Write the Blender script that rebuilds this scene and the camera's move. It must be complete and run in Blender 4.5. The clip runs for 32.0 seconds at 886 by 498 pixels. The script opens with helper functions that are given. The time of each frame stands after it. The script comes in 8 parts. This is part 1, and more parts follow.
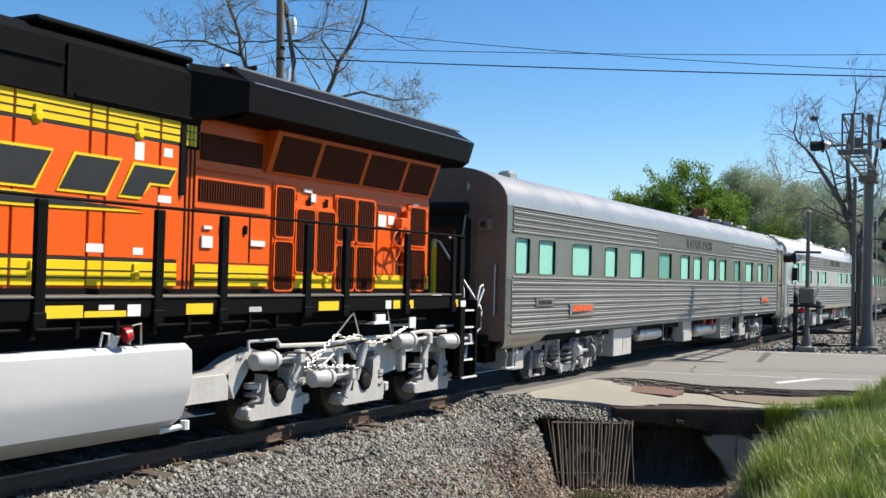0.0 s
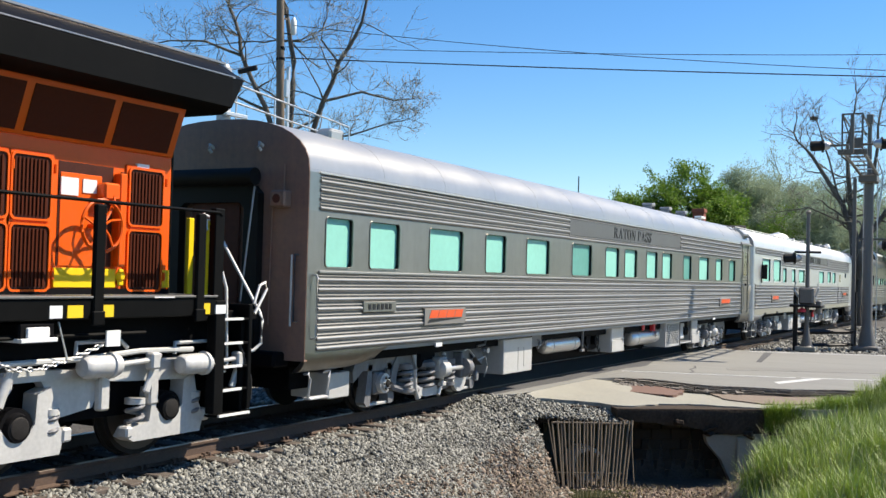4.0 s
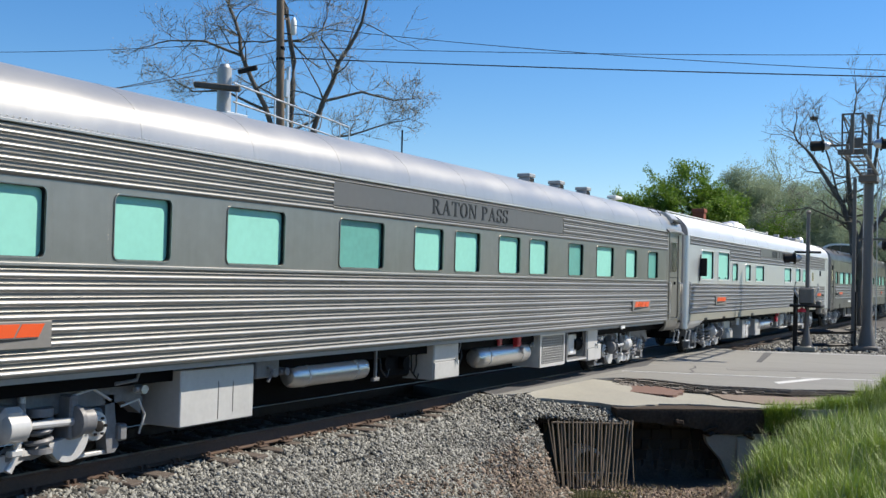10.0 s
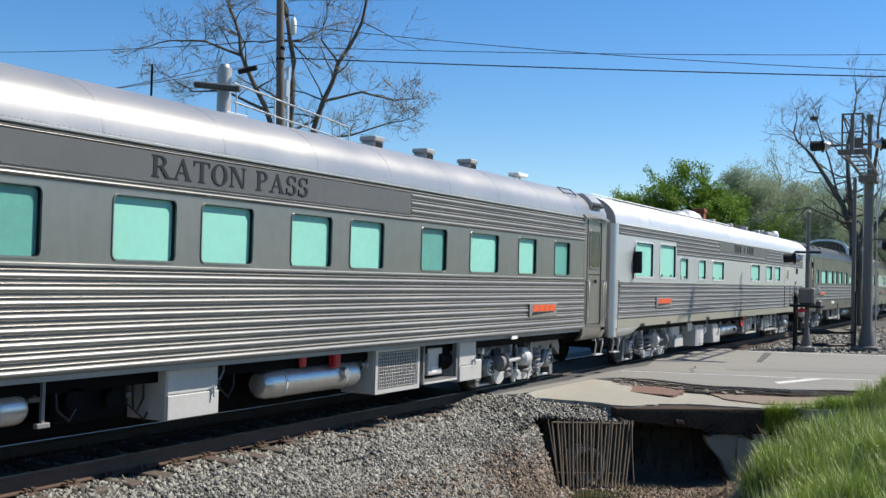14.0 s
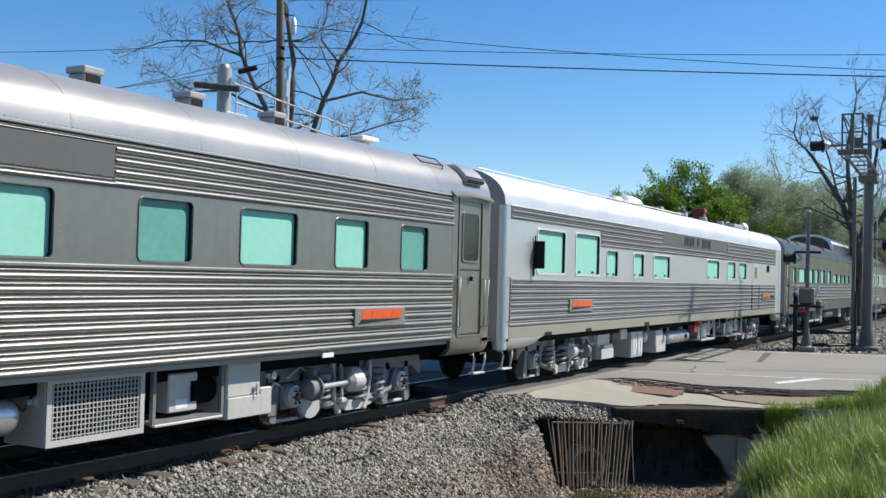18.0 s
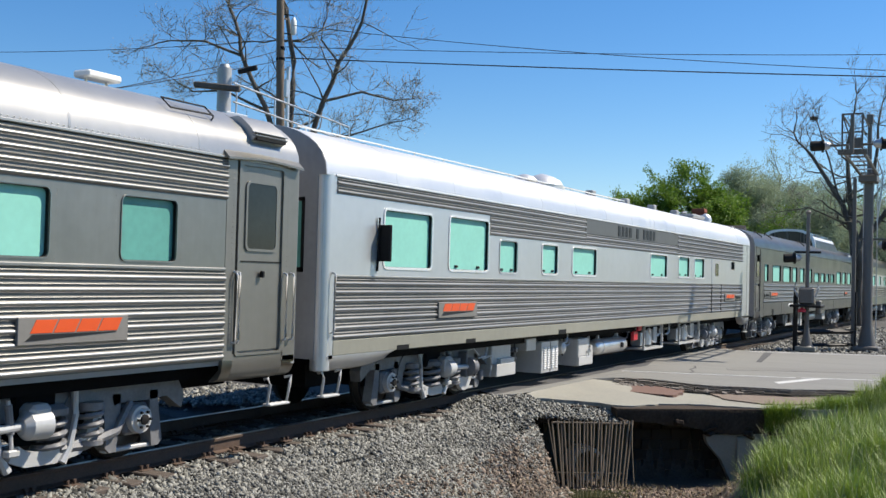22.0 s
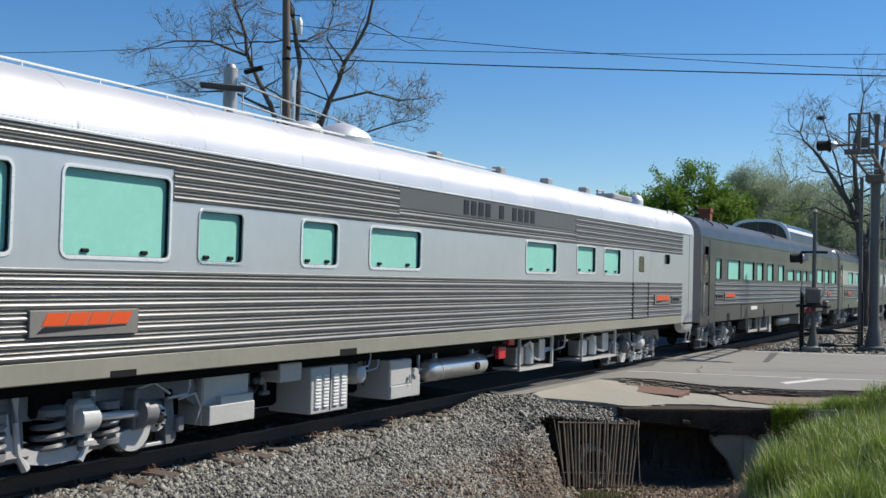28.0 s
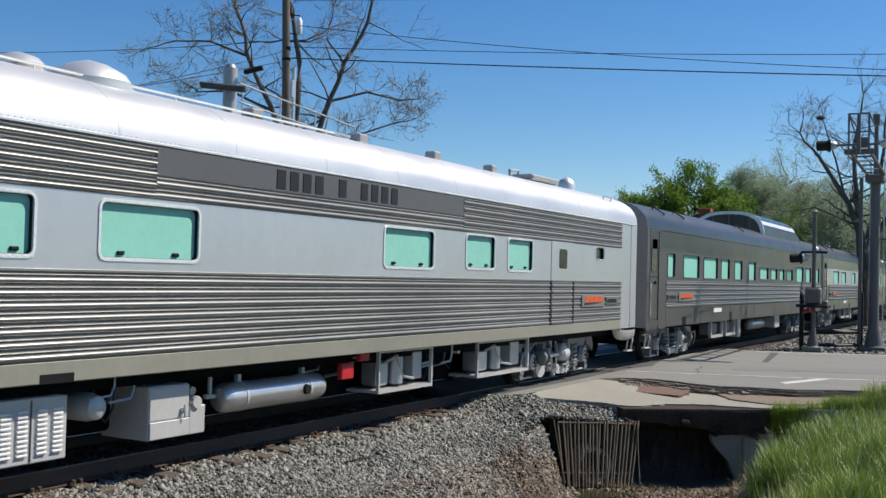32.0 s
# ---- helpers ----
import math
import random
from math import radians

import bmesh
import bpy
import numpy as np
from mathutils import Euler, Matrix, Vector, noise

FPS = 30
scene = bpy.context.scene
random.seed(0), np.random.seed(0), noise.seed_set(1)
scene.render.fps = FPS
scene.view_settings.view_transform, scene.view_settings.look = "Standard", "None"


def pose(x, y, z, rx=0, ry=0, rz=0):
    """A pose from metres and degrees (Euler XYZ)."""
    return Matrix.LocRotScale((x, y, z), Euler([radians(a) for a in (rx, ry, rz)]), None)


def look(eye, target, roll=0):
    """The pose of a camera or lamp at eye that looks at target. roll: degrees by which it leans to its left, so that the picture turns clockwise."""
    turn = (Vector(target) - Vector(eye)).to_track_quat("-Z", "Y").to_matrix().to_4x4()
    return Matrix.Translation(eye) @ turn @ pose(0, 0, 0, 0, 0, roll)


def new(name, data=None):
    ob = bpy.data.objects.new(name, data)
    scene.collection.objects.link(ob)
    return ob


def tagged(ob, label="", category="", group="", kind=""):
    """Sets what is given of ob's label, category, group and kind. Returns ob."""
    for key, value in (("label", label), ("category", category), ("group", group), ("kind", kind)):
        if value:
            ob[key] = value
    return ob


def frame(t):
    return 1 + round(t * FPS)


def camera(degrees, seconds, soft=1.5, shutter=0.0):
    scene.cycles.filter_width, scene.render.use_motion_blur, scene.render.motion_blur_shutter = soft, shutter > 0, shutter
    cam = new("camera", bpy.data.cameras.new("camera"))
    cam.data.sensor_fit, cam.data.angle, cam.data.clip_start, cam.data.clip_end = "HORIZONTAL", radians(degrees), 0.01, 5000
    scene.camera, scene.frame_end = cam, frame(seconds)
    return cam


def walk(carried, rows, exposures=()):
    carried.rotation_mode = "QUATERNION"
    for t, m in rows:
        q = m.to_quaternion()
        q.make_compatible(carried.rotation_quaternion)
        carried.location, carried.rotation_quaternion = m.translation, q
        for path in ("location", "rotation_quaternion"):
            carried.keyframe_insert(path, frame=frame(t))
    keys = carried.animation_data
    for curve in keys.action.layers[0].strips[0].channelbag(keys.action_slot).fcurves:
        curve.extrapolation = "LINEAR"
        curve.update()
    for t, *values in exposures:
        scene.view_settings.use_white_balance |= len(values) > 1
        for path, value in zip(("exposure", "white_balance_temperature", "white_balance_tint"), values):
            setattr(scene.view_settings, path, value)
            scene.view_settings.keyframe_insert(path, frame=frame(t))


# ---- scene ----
cam = camera(46.31, 32.0, soft=1.5)
EYE = Vector((0.0, 0.0, 2.101))


def aim(yaw, pitch=1.469, roll=1.503):
    """The hand-held camera's pose: degrees to the left of the track's direction, and upwards."""
    y, p = radians(yaw), radians(pitch)
    return look(EYE, EYE + Vector((math.cos(y) * math.cos(p), math.sin(y) * math.cos(p), math.sin(p))), roll)


# a still camera on a tripod, nudged a third of a degree to the left near 23 s
walk(cam, [(0, aim(28.827)), (22.6, aim(28.827)), (23.0, aim(28.89)), (23.5, aim(29.171)), (24.0, aim(29.249, 1.44)),
           (24.5, aim(29.202, 1.43)), (25.5, aim(29.186, 1.42)), (27.5, aim(29.155, 1.46)), (32.0, aim(29.14, 1.46))],
     exposures=[(0, 0.73, 6850, 10), (2, 0.84, 6850, 10), (6, 0.87, 6700, 10), (7.5, 0.72, 6600, 10), (10, 0.62, 6560, 10), (13, 0.60, 6560, 10), (19, 0.58, 6560, 10), (23, 0.55, 6560, 10), (28, 0.33, 6560, 10), (32, 0.29, 6560, 10)])

# how far the train has rolled towards -x at each second
TRAIN = [(0, -8.87), (1, -7.33), (2, -5.845), (3, -4.40), (4, -2.913), (5, -1.423), (6, 0.003), (7, 1.387), (8, 2.76), (9, 4.133), (10, 5.482), (11, 6.972), (12, 8.477), (13, 9.973), (14, 11.479), (15, 12.98), (16, 14.466), (17, 15.90), (18, 17.34), (19, 18.766), (20, 20.143), (21, 21.498), (22, 22.837), (23, 24.163), (24, 25.481), (25, 26.791), (26, 28.092), (27, 29.378), (28, 30.646), (29, 31.88), (30, 33.108), (31, 34.315), (32, 35.497)]

# ---- light ----
SUN = Vector((0.99, -0.98, 1.6)).normalized()
world = bpy.data.worlds.new("sky")
scene.world = world
world.use_nodes = True
_n = world.node_tree.nodes
_sky = _n.new("ShaderNodeTexSky")
_sky.sky_type = "NISHITA"
_sky.sun_disc = False
_sky.sun_elevation = math.asin(SUN.z)
_sky.sun_rotation = math.atan2(SUN.x, SUN.y)
_sky.air_density, _sky.dust_density, _sky.ozone_density = 1.0, 0.15, 5.0
_hue = _n.new("ShaderNodeHueSaturation")
_hue.inputs["Saturation"].default_value = 1.26
_hue.inputs["Hue"].default_value = 0.503
world.node_tree.links.new(_sky.outputs[0], _hue.inputs["Color"])
world.node_tree.links.new(_hue.outputs[0], _n["Background"].inputs[0])
_n["Background"].inputs[1].default_value = 0.095
sun = new("sun", bpy.data.lights.new("sun", "SUN"))
sun.data.energy, sun.data.angle, sun.data.color = 5.0, radians(0.53), (1.0, 0.92, 0.79)
sun.matrix_world = look(SUN * 50, (0, 0, 0))

# ---- materials ----
def mat(name, color, rough=0.6, metal=0.0, vary=0.15, scale=6.0, bump=0.0, bscale=60.0, color2=None, stretch=(1, 1, 1), spec=0.5, streak=0.0, rvar=0.1, isl=0.0):
    """A procedural surface: colour varied at two scales, roughness variation, fine relief, optional rain streaks and per-piece shade."""
    m = bpy.data.materials.new(name)
    m.use_nodes = True
    nt = m.node_tree
    bs = nt.nodes["Principled BSDF"]
    bs.inputs["Metallic"].default_value, bs.inputs["Specular IOR Level"].default_value = metal, spec
    co = nt.nodes.new("ShaderNodeTexCoord")
    mp = nt.nodes.new("ShaderNodeMapping")
    mp.inputs["Scale"].default_value = stretch
    nt.links.new(co.outputs["Object"], mp.inputs[0])
    n1, n2 = nt.nodes.new("ShaderNodeTexNoise"), nt.nodes.new("ShaderNodeTexNoise")
    n1.inputs["Scale"].default_value, n2.inputs["Scale"].default_value = scale, scale * 9
    for n in (n1, n2):
        n.inputs["Detail"].default_value = 4
        nt.links.new(mp.outputs[0], n.inputs["Vector"])
    add = nt.nodes.new("ShaderNodeMath")
    add.operation = "ADD"
    nt.links.new(n1.outputs[0], add.inputs[0])
    nt.links.new(n2.outputs[0], add.inputs[1])
    last = add.outputs[0]
    if streak:
        sm = nt.nodes.new("ShaderNodeMapping")
        sm.inputs["Scale"].default_value = (9, 9, 0.7)
        sn = nt.nodes.new("ShaderNodeTexNoise")
        sn.inputs["Scale"].default_value = 1.5
        nt.links.new(co.outputs["Object"], sm.inputs[0])
        nt.links.new(sm.outputs[0], sn.inputs["Vector"])
        mad = nt.nodes.new("ShaderNodeMath")
        mad.operation = "MULTIPLY_ADD"
        mad.inputs[1].default_value = streak
        nt.links.new(sn.outputs[0], mad.inputs[0])
        nt.links.new(last, mad.inputs[2])
        last = mad.outputs[0]
    if isl:
        geo, oi = nt.nodes.new("ShaderNodeNewGeometry"), nt.nodes.new("ShaderNodeObjectInfo")
        both, part_of, ma = nt.nodes.new("ShaderNodeMath"), nt.nodes.new("ShaderNodeMath"), nt.nodes.new("ShaderNodeMath")
        both.operation, part_of.operation, ma.operation = "ADD", "FRACT", "MULTIPLY_ADD"
        nt.links.new(geo.outputs["Random Per Island"], both.inputs[0])
        nt.links.new(oi.outputs["Random"], both.inputs[1])
        nt.links.new(both.outputs[0], part_of.inputs[0])
        nt.links.new(part_of.outputs[0], ma.inputs[0])
        ma.inputs[1].default_value = isl
        nt.links.new(last, ma.inputs[2])
        last = ma.outputs[0]
    mid = 1.0 + streak * 0.5 + isl * 0.5
    mr = nt.nodes.new("ShaderNodeMapRange")
    half = 0.45 + 0.25 * isl + 0.3 * streak
    mr.inputs["From Min"].default_value, mr.inputs["From Max"].default_value = mid - half, mid + half
    nt.links.new(last, mr.inputs[0])
    mx = nt.nodes.new("ShaderNodeMix")
    mx.data_type = "RGBA"
    c = Vector(color)
    lo = Vector(color2) if color2 else c * (1 - vary)
    hi = c if color2 else c * (1 + vary)
    mx.inputs[6].default_value = (*[min(1, x) for x in lo], 1)
    mx.inputs[7].default_value = (*[min(1, x) for x in hi], 1)
    nt.links.new(mr.outputs[0], mx.inputs[0])
    nt.links.new(mx.outputs[2], bs.inputs["Base Color"])
    rr = nt.nodes.new("ShaderNodeMapRange")
    rr.inputs["To Min"].default_value, rr.inputs["To Max"].default_value = max(0.02, rough - rvar), min(1, rough + rvar)
    nt.links.new(n1.outputs[0], rr.inputs[0])
    nt.links.new(rr.outputs[0], bs.inputs["Roughness"])
    if bump:
        bn = nt.nodes.new("ShaderNodeTexNoise")
        bn.inputs["Scale"].default_value, bn.inputs["Detail"].default_value = bscale, 3
        nt.links.new(mp.outputs[0], bn.inputs["Vector"])
        bp = nt.nodes.new("ShaderNodeBump")
        bp.inputs["Strength"].default_value, bp.inputs["Distance"].default_value = 0.6, bump
        nt.links.new(bn.outputs[0], bp.inputs["Height"])
        nt.links.new(bp.outputs[0], bs.inputs["Normal"])
    return m


def leafy(m, share=0.45):
    """Lets light through thin leaves."""
    nt = m.node_tree
    bs, out = nt.nodes["Principled BSDF"], nt.nodes["Material Output"]
    tr, mx = nt.nodes.new("ShaderNodeBsdfTranslucent"), nt.nodes.new("ShaderNodeMixShader")
    mx.inputs[0].default_value = share
    nt.links.new(bs.inputs["Base Color"].links[0].from_socket, tr.inputs["Color"])
    nt.links.new(bs.outputs[0], mx.inputs[1])
    nt.links.new(tr.outputs[0], mx.inputs[2])
    nt.links.new(mx.outputs[0], out.inputs["Surface"])
    return m


STEEL = mat("stainless_steel", (0.3021, 0.2968, 0.2841), 0.36, 0.72, 0.10, 1.2, stretch=(0.3, 1, 1), streak=0.4, rvar=0.06, spec=0.5)
FLUTEDULL = mat("dull_stainless_steel", (0.2912, 0.2878, 0.28), 0.36, 0.72, 0.12, 1.2, stretch=(0.3, 1, 1), streak=0.4, rvar=0.06)
STEELPLAIN = mat("stainless_sheet", (0.3213, 0.3102, 0.2848), 0.34, 1.0, 0.12, 1.0, 0.002, 3.0, streak=0.5)
SILVER = mat("silver_paint", (0.43, 0.42, 0.395), 0.34, 0.6, 0.08, 0.8, 0.003, 1.5, streak=0.5)
WHITEROOF = mat("white_aluminium_paint", (0.658, 0.658, 0.6533), 0.42, 0.6, 0.04, 0.8, streak=0.35)
GREYBAND = mat("grey_band_paint", (0.2937, 0.2794, 0.2508), 0.38, 0.85, 0.14, 0.7, streak=0.6)
LIGHTBAND = mat("light_grey_band_paint", (0.6082, 0.6107, 0.6145), 0.38, 0.7, 0.06, 0.7, streak=0.4)
SIDESILL = mat("olive_grey_sill_paint", (0.30, 0.29, 0.24), 0.5, 0.3, 0.12, 1.0, streak=0.6)
NAMEPLATE = mat("name_panel_grey", (0.115, 0.115, 0.114), 0.45, 0.2, 0.10, 1.0, streak=0.3)
BLINDGLASS = mat("turquoise_blind", (0.248, 0.58, 0.488), 0.45, 0.0, 0.08, 1.3, 0.004, 2.5, spec=0.4)
BLINDDARK = mat("dim_turquoise_blind", (0.11, 0.331, 0.285), 0.4, 0.0, 0.14, 1.3, 0.004, 2.5, spec=0.4)
DARKGLASS = mat("dark_glass", (0.0172, 0.0215, 0.0241), 0.08, 0.0, 0.2, 2.0, rvar=0.03, spec=0.3)
DOMESTEEL = mat("dull_roof_steel", (0.094, 0.089, 0.0847), 0.34, 0.75, 0.10, 0.8, 0.002, 2.0, streak=0.4)
DULLSKIN = mat("dull_grey_steel", (0.085, 0.082, 0.082), 0.36, 0.2, 0.12, 0.8, streak=0.4)
DOMEGLASS = mat("tinted_dome_glass", (0.0515, 0.069, 0.0945), 0.12, 0.0, 0.2, 2.0, rvar=0.03, spec=0.8)
DOORPAINT = mat("dull_grey_door", (0.2185, 0.2104, 0.1898), 0.36, 0.5, 0.12, 0.9, 0.002, 3.0, streak=0.6)
DOORRED = mat("dark_red_door", (0.086, 0.0258, 0.0172), 0.5, 0.0, 0.3, 1.5, streak=0.4, spec=0.15)
# groove shade and dark reflections are put into this steel's colour
GROOVE = mat("shaded_groove_steel", (0.16, 0.1568, 0.1504), 0.5, 0.7, 0.25, 1.2, stretch=(0.3, 1, 1), streak=0.4)
BROKENASPHALT = mat("broken_asphalt", (0.22, 0.195, 0.17), 0.9, 0, 0.35, 5, 0.015, 25, color2=(0.10, 0.088, 0.076), isl=0.5)
RUBBER = mat("black_rubber", (0.0103, 0.0103, 0.0103), 0.6, 0, 0.2, 6, spec=0.2)
WHITEFRAME = mat("white_window_frame", (0.74, 0.75, 0.76), 0.35, 0.3, 0.05, 4)
# truck silver darkened: the coach's shade is put into this colour
TRUCK = mat("shaded_truck_paint", (0.1725, 0.1725, 0.1782), 0.4, 0.0, 0.3, 3.0, 0.004, 12, streak=0.7, spec=0.3)
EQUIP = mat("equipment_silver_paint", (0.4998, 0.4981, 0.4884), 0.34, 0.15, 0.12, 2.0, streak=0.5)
TANKSILVER = mat("bright_tank_paint", (0.568, 0.563, 0.555), 0.33, 0.75, 0.10, 2.0, streak=0.5)
WHEEL = mat("steel_wheel", (0.0215, 0.0198, 0.0189), 0.65, 0.2, 0.3, 6, 0.002, 20, spec=0.15)
TREAD = mat("worn_wheel_tread", (0.112, 0.103, 0.0946), 0.4, 0.8, 0.1, 8)
# also colours the added blocks that stand in for underframe shade
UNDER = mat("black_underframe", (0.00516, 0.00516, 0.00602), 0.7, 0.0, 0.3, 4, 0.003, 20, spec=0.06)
ENDPAINT = mat("brown_primer_end", (0.378, 0.215, 0.15), 0.5, 0.1, 0.35, 1.2, 0.003, 20, color2=(0.189, 0.129, 0.112), streak=0.6, spec=0.3)
GREYEND = mat("grey_end_paint", (0.31, 0.31, 0.314), 0.5, 0.2, 0.15, 1.2, streak=0.5)
ORANGE = mat("orange_paint", (0.705, 0.0989, 0.00516), 0.38, 0, 0.06, 1.5, streak=0.3, spec=0.25)
YELLOW = mat("yellow_paint", (0.757, 0.516, 0.0103), 0.38, 0, 0.05, 1.5, streak=0.3, spec=0.25)
LOCOBLACK = mat("loco_black_paint", (0.00516, 0.00516, 0.00516), 0.5, 0, 0.25, 1.0, streak=0.3, spec=0.05)
GRILLE = mat("dark_louvre", (0.0559, 0.0138, 0.00688), 0.55, 0.1, 0.3, 6, spec=0.2)
REDGRILLE = mat("brown_radiator_screen", (0.0774, 0.0172, 0.00688), 0.7, 0.1, 0.2, 30, 0.006, 90, spec=0.1)
LOCOTRUCK = mat("light_grey_truck_paint", (0.482, 0.477, 0.464), 0.42, 0.1, 0.22, 2.5, 0.004, 9, streak=0.6)
TANKPAINT = mat("white_grey_tank_paint", (0.482, 0.499, 0.516), 0.40, 0.0, 0.06, 1.2, streak=0.5)
STICKER = mat("white_sticker", (0.731, 0.731, 0.731), 0.5, 0, 0.04, 4)
WHITEBAR = mat("white_rail_paint", (0.705, 0.705, 0.688), 0.4, 0, 0.08, 6)
REFLECT = mat("yellow_reflector", (0.791, 0.533, 0.0172), 0.4, 0, 0.05, 9)
PLATEGREY = mat("grey_enamel_plate", (0.20, 0.19, 0.175), 0.5, 0.1, 0.12, 2.0, streak=0.4)
LOGORED = mat("orange_logo", (0.66, 0.085, 0.015), 0.4, 0, 0.05, 9)
LETTER = mat("black_letter", (0.00688, 0.00688, 0.00774), 0.5, 0, 0.1, 9)
RED = mat("red_paint", (0.473, 0.0172, 0.0258), 0.4, 0, 0.15, 6)
CABLE = mat("black_cable", (0.0172, 0.0172, 0.0172), 0.6, 0, 0.2, 6)
RAILRUST = mat("rusty_rail", (0.129, 0.0843, 0.0602), 0.75, 0.3, 0.3, 5, 0.003, 40, color2=(0.0688, 0.0447, 0.0344))
RAILTOP = mat("bright_rail_head", (0.361, 0.31, 0.275), 0.35, 0.9, 0.2, 5)
TIE = mat("weathered_tie", (0.0817, 0.0645, 0.0533), 0.85, 0, 0.3, 4, 0.01, 14, stretch=(6, 1, 4), isl=0.4)
STONE = mat("ballast_stone", (0.318, 0.3146, 0.2837), 0.85, 0, 0.3, 9, color2=(0.0206, 0.0206, 0.0189), isl=1.7)
BALLASTBED = mat("ballast_bed", (0.0731, 0.0688, 0.0645), 0.9, 0, 0.35, 7, 0.04, 18, color2=(0.0258, 0.0241, 0.0224))
SOIL = mat("ditch_soil", (0.129, 0.0903, 0.0645), 0.95, 0, 0.4, 2.2, 0.06, 14, color2=(0.0387, 0.0301, 0.0232))
ASPHALT = mat("pale_road", (0.2232, 0.2213, 0.2), 0.85, 0, 0.15, 0.9, 0.006, 40, color2=(0.146, 0.142, 0.133), stretch=(1, 0.07, 1))
WORNLANE = mat("worn_lane", (0.2042, 0.1958, 0.173), 0.8, 0, 0.15, 0.9, 0.006, 40, color2=(0.129, 0.126, 0.12), stretch=(1, 0.07, 1))
ASPHALTDARK = mat("dark_asphalt", (0.0645, 0.0645, 0.0671), 0.85, 0, 0.3, 1.5, 0.008, 40)
ROADPAINT = mat("worn_road_paint", (0.4972, 0.4972, 0.4828), 0.7, 0, 0.15, 3, 0.002, 40)
CONCRETE = mat("weathered_concrete", (0.2817, 0.2713, 0.2231), 0.85, 0, 0.2, 1.5, 0.008, 20, color2=(0.215, 0.206, 0.181))
DARKCONC = mat("dark_concrete", (0.078, 0.056, 0.040), 0.9, 0, 0.3, 2, 0.03, 14, color2=(0.016, 0.011, 0.008), spec=0.2)
# the hollow's shade is put into this block colour
BRICKDARK = mat("shaded_block", (0.0301, 0.0232, 0.0181), 0.9, 0, 0.4, 3, 0.02, 20, isl=0.8)
RUSTBAR = mat("rusty_bar", (0.2448, 0.1944, 0.1368), 0.8, 0.1, 0.35, 6, 0.002, 40, color2=(0.10, 0.075, 0.055))
GRASS = leafy(mat("spring_grass", (0.2967, 0.3885, 0.0621), 0.5, 0, 0.3, 0.9, color2=(0.0946, 0.181, 0.0258), isl=0.6, spec=0.4), .3)
DRYGRASS = mat("dry_grass", (0.361, 0.292, 0.146), 0.8, 0, 0.3, 3, color2=(0.189, 0.146, 0.0774), isl=0.6)
SOD = mat("grassy_soil", (0.0473, 0.086, 0.0172), 0.9, 0, 0.4, 2, 0.05, 9, color2=(0.0258, 0.0387, 0.0103))
FIELD = mat("far_grass", (0.0688, 0.112, 0.0301), 0.9, 0, 0.3, 0.3, 0.05, 3)
BARK = mat("grey_bark", (0.103, 0.0903, 0.0774), 0.9, 0, 0.35, 3, 0.02, 12, stretch=(1, 1, 0.2))
POLEWOOD = mat("weathered_pole", (0.146, 0.116, 0.0903), 0.85, 0, 0.3, 3, 0.008, 20, stretch=(4, 4, 0.3))
LEAF = leafy(mat("spring_leaf", (0.1825, 0.2967, 0.0387), 0.55, 0, 0.3, 0.6, color2=(0.0774, 0.155, 0.0224), isl=0.35, spec=0.3))
LEAFPALE = leafy(mat("pale_new_leaf", (0.36, 0.44, 0.29), 0.6, 0, 0.3, 0.6, color2=(0.20, 0.25, 0.175), isl=0.35, spec=0.3))
BUD = mat("budding_twig", (0.258, 0.249, 0.163), 0.7, 0, 0.3, 0.6, isl=0.4)
TWIG = mat("pale_twig", (0.189, 0.176, 0.142), 0.85, 0, 0.3, 3)
SIGNALGREY = mat("galvanised_signal", (0.1275, 0.1188, 0.1102), 0.55, 0.1, 0.2, 3, streak=0.4)
SIGNALDARK = mat("signal_black", (0.0172, 0.0163, 0.0163), 0.6, 0, 0.3, 5, spec=0.2)
ALU = mat("aluminium_tube", (0.533, 0.542, 0.55), 0.4, 0.7, 0.1, 5)
BRICKRED = mat("red_brick", (0.258, 0.0731, 0.043), 0.85, 0, 0.2, 3, 0.006, 30, isl=0.5)
ROOFDARK = mat("dark_shingle", (0.043, 0.0387, 0.0387), 0.9, 0, 0.3, 3, 0.01, 20)

